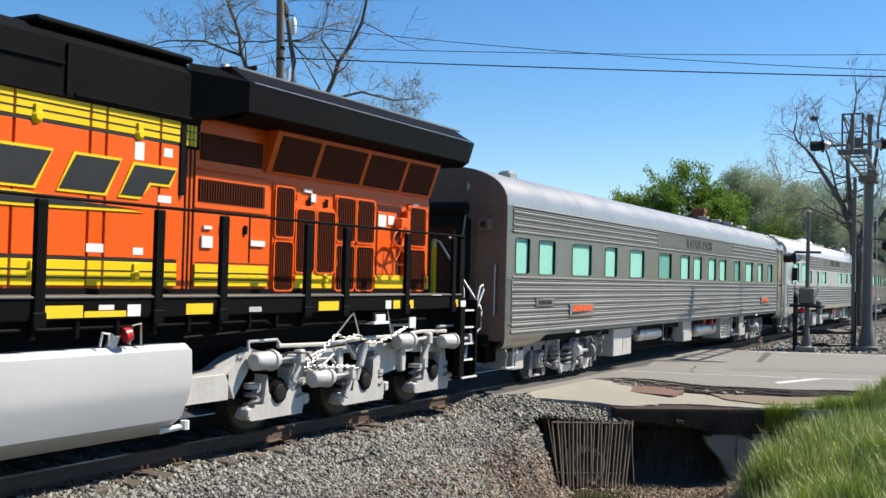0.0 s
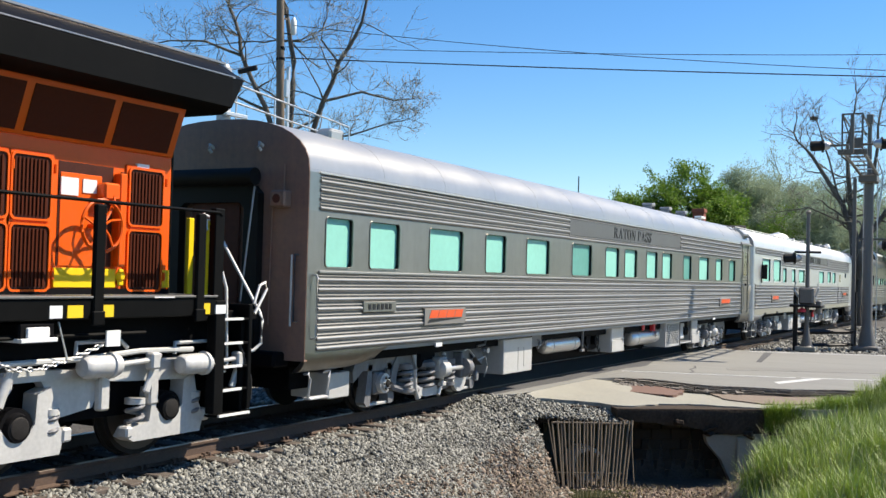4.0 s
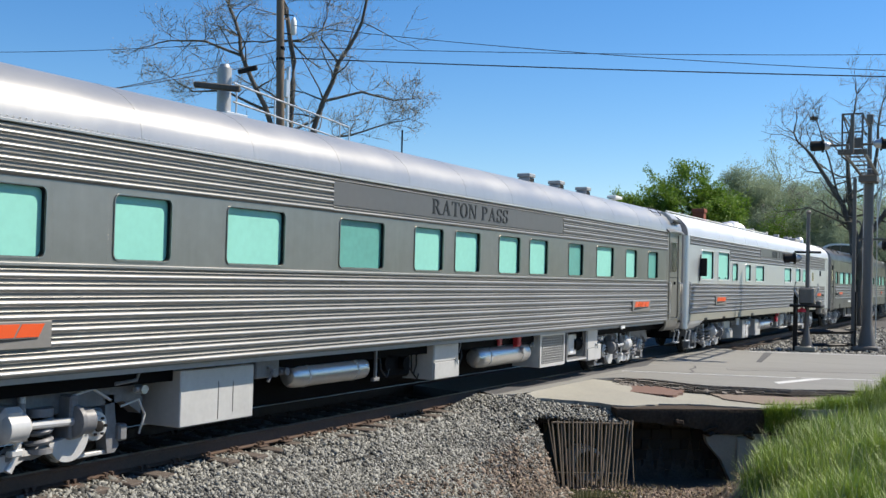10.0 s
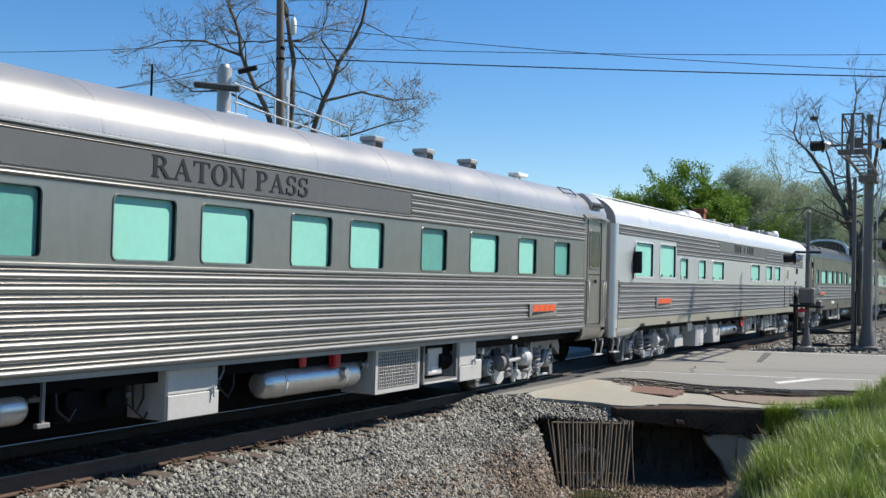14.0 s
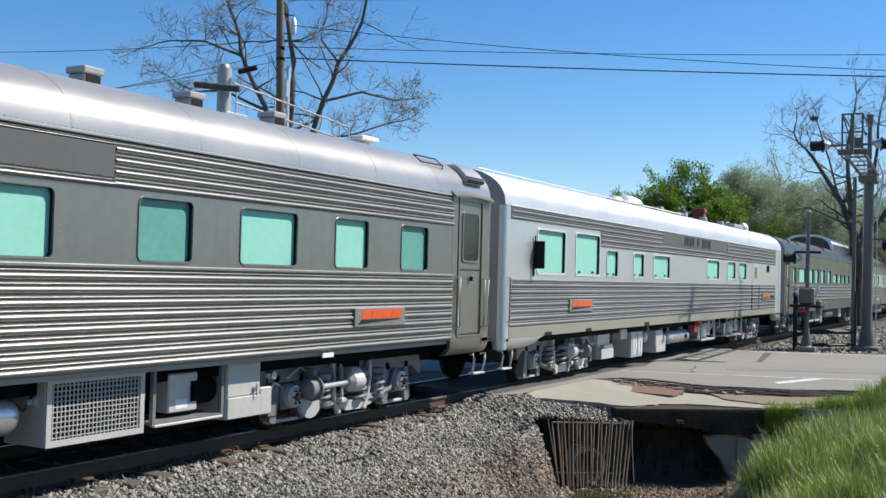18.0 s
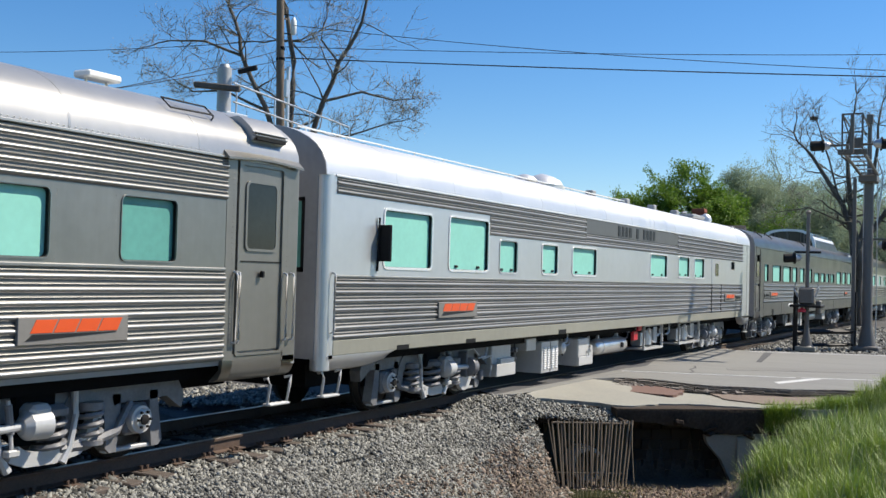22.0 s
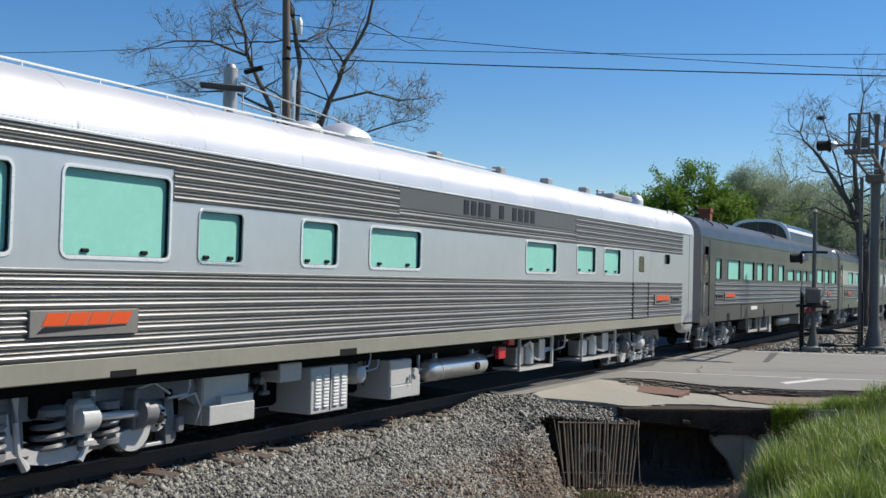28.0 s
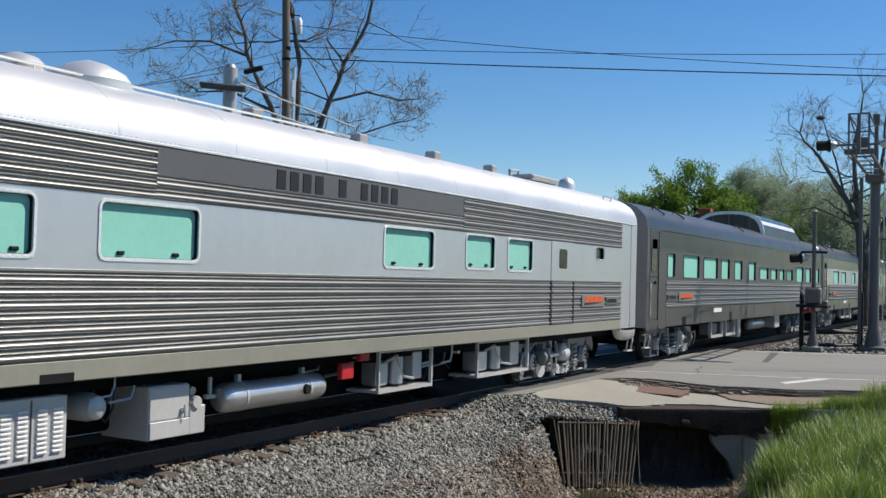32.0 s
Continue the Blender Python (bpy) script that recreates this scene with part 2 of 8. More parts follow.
# ---- mesh helpers ----
class Mesh:
    """Collects vertices and faces of one part."""

    def __init__(self):
        self.v, self.f = [], []

    def add(self, verts, faces):
        n = len(self.v)
        self.v += [tuple(p) for p in verts]
        self.f += [tuple(n + i for i in q) for q in faces]
        return self

    def box(self, x0, x1, y0, y1, z0, z1, b=0.0):
        """A box, its edges chamfered by b."""
        if b <= 0:
            return self.add([(x, y, z) for x in (x0, x1) for y in (y0, y1) for z in (z0, z1)],
                            [(0, 1, 3, 2), (4, 6, 7, 5), (0, 4, 5, 1), (2, 3, 7, 6), (0, 2, 6, 4), (1, 5, 7, 3)])
        bm = bmesh.new()
        bmesh.ops.create_cube(bm, size=1.0)
        for p in bm.verts:
            p.co = Vector(((x0 + x1) / 2 + p.co.x * (x1 - x0), (y0 + y1) / 2 + p.co.y * (y1 - y0), (z0 + z1) / 2 + p.co.z * (z1 - z0)))
        bmesh.ops.bevel(bm, geom=bm.edges[:], offset=min(b, abs(x1 - x0) * .45, abs(y1 - y0) * .45, abs(z1 - z0) * .45), segments=1, affect="EDGES")
        bm.verts.index_update()
        self.add([p.co[:] for p in bm.verts], [[p.index for p in q.verts] for q in bm.faces])
        bm.free()
        return self

    def obox(self, m, sx, sy, sz, b=0.0):
        """A chamfered box of that size, centred, moved by the matrix m."""
        t = Mesh().box(-sx / 2, sx / 2, -sy / 2, sy / 2, -sz / 2, sz / 2, b)
        return self.add([m @ Vector(p) for p in t.v], t.f)

    def cyl(self, p0, p1, r0, r1=None, n=12, caps=True):
        p0, p1 = Vector(p0), Vector(p1)
        r1 = r0 if r1 is None else r1
        q = (p1 - p0).to_track_quat("Z", "Y")
        ring = [q @ Vector((math.cos(a), math.sin(a), 0)) for a in [2 * math.pi * i / n for i in range(n)]]
        faces = [(i, (i + 1) % n, n + (i + 1) % n, n + i) for i in range(n)]
        if caps:
            faces += [tuple(range(n - 1, -1, -1)), tuple(range(n, 2 * n))]
        return self.add([p0 + c * r0 for c in ring] + [p1 + c * r1 for c in ring], faces)

    def lathe(self, p0, p1, rows, n=20):
        """Rings along the line p0 to p1: rows of (share of the way, radius)."""
        p0, p1 = Vector(p0), Vector(p1)
        q = (p1 - p0).to_track_quat("Z", "Y")
        ring = [q @ Vector((math.cos(a), math.sin(a), 0)) for a in [2 * math.pi * i / n for i in range(n)]]
        vs = [p0.lerp(p1, k) + c * r for k, r in rows for c in ring]
        fs = [(j * n + i, j * n + (i + 1) % n, (j + 1) * n + (i + 1) % n, (j + 1) * n + i) for j in range(len(rows) - 1) for i in range(n)]
        fs += [tuple(range(n - 1, -1, -1)), tuple(range((len(rows) - 1) * n, len(rows) * n))]
        return self.add(vs, fs)

    def tube(self, pts, r, n=6):
        pts = [Vector(p) for p in pts]
        vs, fs = [], []
        for i, p in enumerate(pts):
            d = (pts[min(i + 1, len(pts) - 1)] - pts[max(i - 1, 0)]).normalized()
            q = d.to_track_quat("Z", "Y")
            rr = r[i] if isinstance(r, (list, tuple)) else r
            vs += [p + q @ Vector((math.cos(a) * rr, math.sin(a) * rr, 0)) for a in [2 * math.pi * k / n for k in range(n)]]
        for j in range(len(pts) - 1):
            fs += [(j * n + k, j * n + (k + 1) % n, (j + 1) * n + (k + 1) % n, (j + 1) * n + k) for k in range(n)]
        fs += [tuple(range(n - 1, -1, -1)), tuple(range((len(pts) - 1) * n, len(pts) * n))]
        return self.add(vs, fs)

    def prism(self, prof, x0, x1, caps=True, closed=True):
        """A profile of (y, z) points drawn along x."""
        n = len(prof)
        vs = [(x0, y, z) for y, z in prof] + [(x1, y, z) for y, z in prof]
        fs = [(i, (i + 1) % n, n + (i + 1) % n, n + i) for i in range(n if closed else n - 1)]
        if caps:
            fs += [tuple(range(n - 1, -1, -1)), tuple(range(n, 2 * n))]
        return self.add(vs, fs)

    def plate(self, prof, y0, y1):
        """An outline of (x, z) points with a thickness from y0 to y1."""
        n = len(prof)
        vs = [(x, y0, z) for x, z in prof] + [(x, y1, z) for x, z in prof]
        fs = [(i, (i + 1) % n, n + (i + 1) % n, n + i) for i in range(n)] + [tuple(range(n - 1, -1, -1)), tuple(range(n, 2 * n))]
        return self.add(vs, fs)

    def ring(self, outer, inner, y0, y1):
        """A flat frame between two outlines of (x, z) with equal counts, from y0 (front) to y1."""
        n = len(outer)
        vs = [(x, y0, z) for x, z in outer] + [(x, y0, z) for x, z in inner] + [(x, y1, z) for x, z in outer] + [(x, y1, z) for x, z in inner]
        fs = []
        for i in range(n):
            j = (i + 1) % n
            fs += [(i, j, n + j, n + i), (n + i, n + j, 3 * n + j, 3 * n + i), (2 * n + i, 2 * n + j, j, i)]
        return self.add(vs, fs)

    def mesh(self, name, smooth=None):
        me = bpy.data.meshes.new(name)
        me.from_pydata(self.v, [], self.f)
        bm = bmesh.new()
        bm.from_mesh(me)
        bmesh.ops.recalc_face_normals(bm, faces=bm.faces)
        bm.to_mesh(me)
        bm.free()
        if smooth:
            me.polygons.foreach_set("use_smooth", [True] * len(me.polygons))
            me.set_sharp_from_angle(angle=radians(smooth))
        return me


def part(name, m, material, parent=None, label="", smooth=35, at=None):
    """Links a Mesh as one object, under a thing or a part."""
    me = m.mesh(name, smooth) if isinstance(m, Mesh) else m
    if material and not me.materials:
        me.materials.append(material)
    ob = new(name, me)
    if parent:
        ob.parent = parent
    if at is not None:
        ob.matrix_basis = at
    if label:
        ob["label"] = label
    return ob


def thing(name, label, category, at=None, group=""):
    ob = new(name)
    ob.empty_display_size = 0.2
    if at is not None:
        ob.matrix_basis = at
    return tagged(ob, label, category, group)


def rrect(x0, x1, z0, z1, r, n=4):
    """An outline of (x, z) points: a rectangle with rounded corners."""
    out = []
    for cx, cz, a0 in ((x1 - r, z1 - r, 0), (x0 + r, z1 - r, 90), (x0 + r, z0 + r, 180), (x1 - r, z0 + r, 270)):
        out += [(cx + r * math.cos(radians(a0 + 90 * i / n)), cz + r * math.sin(radians(a0 + 90 * i / n))) for i in range(n + 1)]
    return out


def raw_mesh(name, verts, faces, material, smooth=False):
    """A large mesh from numpy arrays: vertices (n, 3) and faces (m, k)."""
    me = bpy.data.meshes.new(name)
    verts, faces = np.asarray(verts, np.float32), np.asarray(faces, np.int32)
    me.vertices.add(len(verts))
    me.vertices.foreach_set("co", verts.ravel())
    k = faces.shape[1]
    me.loops.add(faces.size)
    me.loops.foreach_set("vertex_index", faces.ravel())
    me.polygons.add(len(faces))
    me.polygons.foreach_set("loop_start", np.arange(0, faces.size, k, dtype=np.int32))
    me.polygons.foreach_set("loop_total", np.full(len(faces), k, dtype=np.int32))
    if smooth:
        me.polygons.foreach_set("use_smooth", np.ones(len(faces), bool))
    me.update(calc_edges=True)
    me.validate()
    me.materials.append(material)
    return me

# ---- the ground ----
YC = 9.451          # the track's centre line
NEAR_RAIL, FAR_RAIL = YC - 0.755, YC + 0.755
ROADSKEW = -0.42    # the road crosses the track at a slant


def road_x(x0, y):
    return x0 + ROADSKEW * (y - 6.0)


CROSS_Y = np.array([-400, -60, -6, 0.0, 1.4, 2.2, 2.9, 3.6, 4.4, 5.4, 6.2, 7.75, 11.2, 12.6, 14.0, 18.0, 60, 400])
CROSS_Z = np.array([0.4, 0.45, 0.45, 0.4, 0.3, 0.12, -0.2, -0.85, -1.45, -1.5, -1.12, -0.26, -0.26, -0.8, -0.8, -0.45, -0.1, 0.0])


def ground_z(x, y):
    """The height of the ground: ballast shoulder, ditch and grassy bank this side of the culvert wall, level beyond it."""
    x, y = np.asarray(x, float), np.asarray(y, float)
    # the bank this side of the ditch runs at a slant
    slant = np.clip(2.95 - 0.205 * x, 0, 1.3) * np.clip((x - 5) / 2, 0, 1) * np.clip((6.2 - y) / 1.5, 0, 1)
    ditch = np.interp(y + slant, CROSS_Y, CROSS_Z)
    w = (x - 18.04) * 0.8 + (y - 6.16) * 0.6
    level = np.where(y < 7.75, np.where(x < 23.5, -0.45, -0.16), np.where(y < 11.2, -0.26, -0.3))
    bump = 0.05 * np.sin(x * 1.7 + y * 0.9) * np.sin(y * 2.3 - x * 0.6)
    v = (x - 18.04) * 0.6 - (y - 6.16) * 0.8
    left = np.maximum(-1.26 - v + 0.35 * np.minimum(w + 0.4, 0), 0) * (1.9 + 1.5 * np.clip((w + 1.6) / 1.1, 0, 1))
    out = np.hypot(np.maximum(left, np.maximum(v - 3.0, 0)), np.maximum(-3.4 - w, 0))
    ditch = np.where(y < 7.7, np.minimum(ditch, -1.58 + 0.8 * out), ditch)
    k = np.clip((w - 0.72) / 0.05, 0, 1)
    k = np.where(y > 7.3, np.maximum(k, np.clip((x - 15.4) / 2.0, 0, 1) * np.clip((y - 7.3) / 0.4, 0, 1)), k)
    return ditch * (1 - k) + level * k + bump * np.where((y > 7.6) & (y < 11.4), 0.2, 1.0) * (1 - 0.7 * k)


def build_ground():
    xs = np.unique(np.concatenate([np.linspace(-3000, -40, 12), np.linspace(-40, 2, 22), np.arange(2, 24, 0.16), np.arange(24, 60, 1.0), np.linspace(60, 300, 20), np.linspace(300, 3000, 12)]))
    ys = np.unique(np.concatenate([np.linspace(-3000, -60, 12), np.linspace(-60, -2, 14), np.arange(-2, 12, 0.16), np.arange(12, 40, 1.5), np.linspace(40, 300, 18), np.linspace(300, 3000, 12)]))
    gx, gy = np.meshgrid(xs, ys, indexing="ij")
    gz = ground_z(gx, gy)
    nx, ny = len(xs), len(ys)
    v = np.stack([gx, gy, gz], -1).reshape(-1, 3)
    i, j = np.meshgrid(np.arange(nx - 1), np.arange(ny - 1), indexing="ij")
    a = (i * ny + j).ravel()
    f = np.stack([a, a + ny, a + ny + 1, a + 1], -1)
    me = raw_mesh("ground", v, f, SOIL, smooth=True)
    for m in (BALLASTBED, SOD, FIELD, CONCRETE):
        me.materials.append(m)
    c = v[f].mean(1)
    w = (c[:, 0] - 18.04) * 0.8 + (c[:, 1] - 6.16) * 0.6
    idx = np.zeros(len(f), np.int32)
    idx[(c[:, 1] > 6.1) & (c[:, 1] < 19)] = 1
    idx[(c[:, 1] < np.minimum(3.2, 0.205 * np.maximum(c[:, 0], 7) + .3))] = 2
    idx[(c[:, 1] > 19)] = 3
    idx[(w > 0.8) & (c[:, 1] < 7.75) & (c[:, 1] > -20) & (c[:, 0] < 38)] = 4
    idx[(c[:, 0] > 35) & (c[:, 0] < 120) & (c[:, 1] < 13.2) & (c[:, 1] > -1)] = 1
    me.polygons.foreach_set("material_index", idx)
    tagged(new("ground", me), "ballast shoulder, muddy ditch and grassy bank beside the track", "ground", kind="structure")


def poly_slab(name, pts, z, thick, material, label, category, kind="structure"):
    """A flat slab with an outline of (x, y) points."""
    n = len(pts)
    m = Mesh().add([(x, y, z) for x, y in pts] + [(x, y, z - thick) for x, y in pts],
                   [tuple(range(n)), tuple(range(2 * n - 1, n - 1, -1))] + [(i, i + n, (i + 1) % n + n, (i + 1) % n) for i in range(n)])
    return tagged(part(name, m, material), label, category, kind=kind)


def apron_mesh(back, front, rows=7, cols=60):
    """A sheet between two outlines of (x, y, z) points, worn uneven, with a broken front edge."""
    def at(line, k):
        d = [0.0]
        for p, q in zip(line, line[1:]):
            d.append(d[-1] + math.dist(p, q))
        return Vector([float(np.interp(k * d[-1], d, [p[i] for p in line])) for i in range(3)])
    rng = random.Random(31)
    m, n = Mesh(), rows + 2
    vs = []
    for c in range(cols + 1):
        a, b = at(back, c / cols), at(front, c / cols)
        b += Vector((rng.uniform(-.05, .05), rng.uniform(-.05, .05), 0))
        for r in range(rows):
            k = r / (rows - 1)
            p = a.lerp(b, k)
            vs.append(p + Vector((0, 0, 0 if r in (0, rows - 1) else .010 * noise.noise((p.x * 1.3, p.y * 1.3, 0)))))
        vs += [b - Vector((0, 0, .17 + rng.uniform(0, .04))), a - Vector((0, 0, .17))]
    return m.add(vs, [(c * n + r, c * n + (r + 1) % n, (c + 1) * n + (r + 1) % n, (c + 1) * n + r) for c in range(cols) for r in range(n)] + [tuple(range(n)), tuple(cols * n + r for r in range(n))])


EDGE = [(21.75, 7.6), (21.95, 7.37), (22.05, 7.03), (21.91, 6.49), (21.66, 5.93), (21.56, 5.42), (21.83, 4.8), (22.0, 3.92), (22.6, 3.2), (23.3, 1.9), (24.4, -.4)]   # the road's broken edge
FOOT = [(20.95, 7.45), (21.30, 7.20), (21.50, 6.88), (21.40, 6.33), (21.2, 5.8), (21.30, 5.37), (21.55, 4.75), (21.75, 3.92), (22.3, 3.2), (23.05, 1.9), (24.2, -.4)]   # where its slope meets the apron


def build_road():
    rng = random.Random(12)
    rough = [(p[0] + (q[0] - p[0]) * k / 5 + rng.uniform(-.05, .05), p[1] + (q[1] - p[1]) * k / 5) for p, q in zip(EDGE, EDGE[1:]) for k in range(5)]
    near = [(road_x(22.4, y), y) for y in (-70, -20, -4)] + rough[::-1] + [(21.2, 7.9)]
    far = [(road_x(34.3, y), y) for y in (7.9, 3.5, -4, -20, -70)]
    poly_slab("road", near + far, -0.03, 0.25, ASPHALT, "pale worn asphalt road leading over the tracks", "road")
    beyond = [(road_x(22.4, y), y) for y in (11.05, 30, 120)] + [(road_x(34.3, y), y) for y in (120, 30, 11.05)]
    poly_slab("road", beyond, -0.03, 0.25, ASPHALT, "pale worn asphalt road beyond the tracks", "road")
    x0, x1 = 16.9, 33.9
    ra, rb = NEAR_RAIL - 0.05, NEAR_RAIL + 0.11
    poly_slab("crossing_pavement", [(x0, 8.20), (18.8, 8.19), (20.5, 8.14), (22.2, 8.20), (24.2, 8.19), (25.3, 8.02), (26.3, 8.22), (27.5, 8.45), (x1, 8.6), (x1, ra), (x0 + .4, ra)], -0.025, 0.2, ASPHALTDARK, "dark asphalt filling of the level crossing beside the rails", "pavement")
    poly_slab("crossing_pavement", [(17.3, 7.9), (x1, 7.9), (x1, 8.6), (27.5, 8.45), (26.3, 8.22), (25.3, 8.02), (24.2, 8.19), (22.2, 8.20), (20.5, 8.14), (18.8, 8.19), (x0, 8.20)], -0.027, 0.2, ASPHALT, "pale worn paving up to the level crossing", "pavement")
    for y0, y1 in ((rb, FAR_RAIL - 0.11), (FAR_RAIL + 0.05, 11.05)):
        poly_slab("crossing_pavement", [(x0, y0), (x1, y0), (x1 - 0.3, y1), (x0 + 0.4, y1)], -0.025, 0.2, ASPHALTDARK, "dark asphalt filling of the level crossing beside the rails", "pavement")
    # the worn apron between the culvert and the road, a step lower than the road
    back = [(17.2, 8.16, -.035), (17.3, 7.9, -.035), (19.5, 7.9, -.035), (21.2, 7.9, -.04), (22.05, 7.5, -.15), (22.1, 7.0, -.18), (21.95, 6.5, -.19), (21.7, 5.9, -.19), (21.6, 5.28, -.19), (21.85, 4.6, -.19), (22.4, 3.6, -.19), (24.5, -.4, -.19)]
    front = [(17.05, 8.16, -.06), (17.5, 8.0, -.10), (17.85, 7.6, -.13), (18.1, 7.2, -.15), (18.25, 6.8, -.17), (18.2, 6.3, -.19), (18.5, 5.95, -.19), (19.05, 5.75, -.19), (19.5, 5.1, -.19), (19.6, 4.3, -.19), (20.0, 3.3, -.19), (22.9, -.4, -.19)]
    tagged(part("apron", apron_mesh(back, front), CONCRETE), "pale cracked concrete apron above the culvert", "pavement", kind="structure")
    ends = [(23.43, 8.02), (24.08, 6.2), (24.71, 4.42), (25.59, 2.59), (27.4, -1.2)]
    for a, b in ((0, 2.05), (2.12, 4)):
        ks = [a + (b - a) * i / 12 for i in range(13)]
        line = [Vector(ends[min(int(k), 3)]).lerp(Vector(ends[min(int(k), 3) + 1]), k - min(int(k), 3)) for k in ks]
        poly_slab("lane_line", [(p.x - 0.055 + rng.uniform(-.015, .015), p.y) for p in line] + [(p.x + 0.055 + rng.uniform(-.015, .015), p.y) for p in reversed(line)], -0.024, 0.008, ROADPAINT, "worn white edge line on the road", "road marking")
    poly_slab("lane_line", [(22.97, 4.36), (23.29, 4.52), (25.02, 3.91), (24.82, 3.76)], -0.022, 0.03, ROADPAINT, "short white painted bar on the road edge", "road marking")
    line = [(33.2, 7.2), (33.9, 5.6), (35.6, 2.0), (38.0, -3.0)]
    poly_slab("lane_line", [(x - 0.07, y) for x, y in line] + [(x + 0.07, y) for x, y in reversed(line)], -0.024, 0.008, ROADPAINT, "white line along the far road edge", "road marking")
    poly_slab("wheel_track", [(25.75, 6.1), (26.2, 6.25), (26.9, 6.1), (28.9, 2.9), (30.6, -1.0), (29.2, -1.0), (27.6, 2.8), (26.2, 5.3)], -0.026, 0.02, WORNLANE, "darker worn wheel track along the road", "road marking")


def build_track():
    track = thing("railway_track", "rusty rails spiked to weathered wooden ties in ballast", "track", pose(0, YC, 0))
    track["kind"] = "structure"
    prof = [(-0.07, -0.185), (0.07, -0.185), (0.07, -0.172), (0.012, -0.155), (0.010, -0.045), (0.036, -0.035), (0.037, -0.006), (0.028, 0.0),
            (-0.028, 0.0), (-0.037, -0.006), (-0.036, -0.035), (-0.010, -0.045), (-0.012, -0.155), (-0.07, -0.172)]
    for y in (-0.755, 0.755):
        m = Mesh().prism([(y + a, b) for a, b in prof], -150, 400)
        me = m.mesh("rail", 30)
        me.materials.append(RAILRUST)
        me.materials.append(RAILTOP)
        for p in me.polygons:
            if p.normal.z > 0.5 and p.center.z > -0.01:
                p.material_index = 1
        part("rail", me, None, track)
    tie = Mesh().box(-0.115, 0.115, -1.3, 1.3, -0.36, -0.19, 0.012).mesh("tie")
    tie.materials.append(TIE)
    tplate = Mesh().box(-0.09, 0.09, -0.18, 0.18, -0.19, -0.176, 0.004)
    for sy in (-0.12, 0.12):
        for sx in (-0.045, 0.045):
            tplate.box(sx - 0.011, sx + 0.011, sy - 0.011, sy + 0.011, -0.178, -0.135)
            tplate.box(sx - 0.02, sx + 0.02, sy * 0.85 - 0.022, sy * 0.85 + 0.022, -0.15, -0.13)
    tp = tplate.mesh("tie_plate")
    tp.materials.append(RAILRUST)
    rng = random.Random(4)
    for i in range(75):
        x = 3.0 + 0.52 * i
        o = part("tie", tie, None, track, at=pose(x + rng.uniform(-.03, .03), rng.uniform(-.05, .05), rng.uniform(-.012, .008), 0, 0, rng.uniform(-1.2, 1.2)))
        if x < 20:
            for y in (-0.755, 0.755):
                part("tie_plate", tp, None, track, at=pose(x, y, 0.001))
    # rail anchors and a joint bar along the near rail
    for i in range(24):
        x = 6.2 + 0.52 * i
        part("rail_anchor", Mesh().box(x - .012, x + .012, -0.85, -0.66, -0.2, -0.165, .004), RAILRUST, track)


def rot_matrices(r, n):
    q = r.normal(size=(n, 4))
    q /= np.linalg.norm(q, axis=1, keepdims=True)
    w, x, y, z = q.T
    return np.stack([1 - 2 * (y * y + z * z), 2 * (x * y - z * w), 2 * (x * z + y * w), 2 * (x * y + z * w), 1 - 2 * (x * x + z * z), 2 * (y * z - x * w),
                     2 * (x * z - y * w), 2 * (y * z + x * w), 1 - 2 * (x * x + y * y)], -1).reshape(n, 3, 3)


OCT_V = np.array([(1, 0, 0), (-1, 0, 0), (0, 1, 0), (0, -1, 0), (0, 0, 1), (0, 0, -1), (.62, .62, .5)], float)
OCT_F = np.array([(0, 6, 4), (6, 2, 4), (0, 2, 6), (2, 1, 4), (1, 3, 4), (3, 0, 4), (2, 0, 5), (1, 2, 5), (3, 1, 5), (0, 3, 5)])


def stone_mesh(name, r, x, y, z, size, material, label):
    """Sharp-edged broken stones of many sizes, turned at random."""
    n = len(x)
    s = size * np.exp(r.normal(0, 0.32, (n, 1, 1)))
    v = OCT_V[None] * (1 + r.uniform(-0.32, 0.32, (n, 7, 1))) * np.stack([r.uniform(.8, 1.45, n), r.uniform(.7, 1.2, n), r.uniform(.5, 1.0, n)], -1)[:, None] * s
    v = np.einsum("nij,nkj->nki", rot_matrices(r, n), v)
    v += np.stack([x, y, z + 0.2 * s[:, 0, 0]], -1)[:, None]
    f = (OCT_F[None] + 7 * np.arange(n)[:, None, None]).reshape(-1, 3)
    tagged(new(name, raw_mesh(name, v.reshape(-1, 3), f, material)), label, "gravel", kind="stuff")


def scatter_stones(name, r, x, y, size, material, label, lift=0.2):
    stone_mesh(name, r, x, y, ground_z(x, y) + (lift - .2) * size, size, material, label)


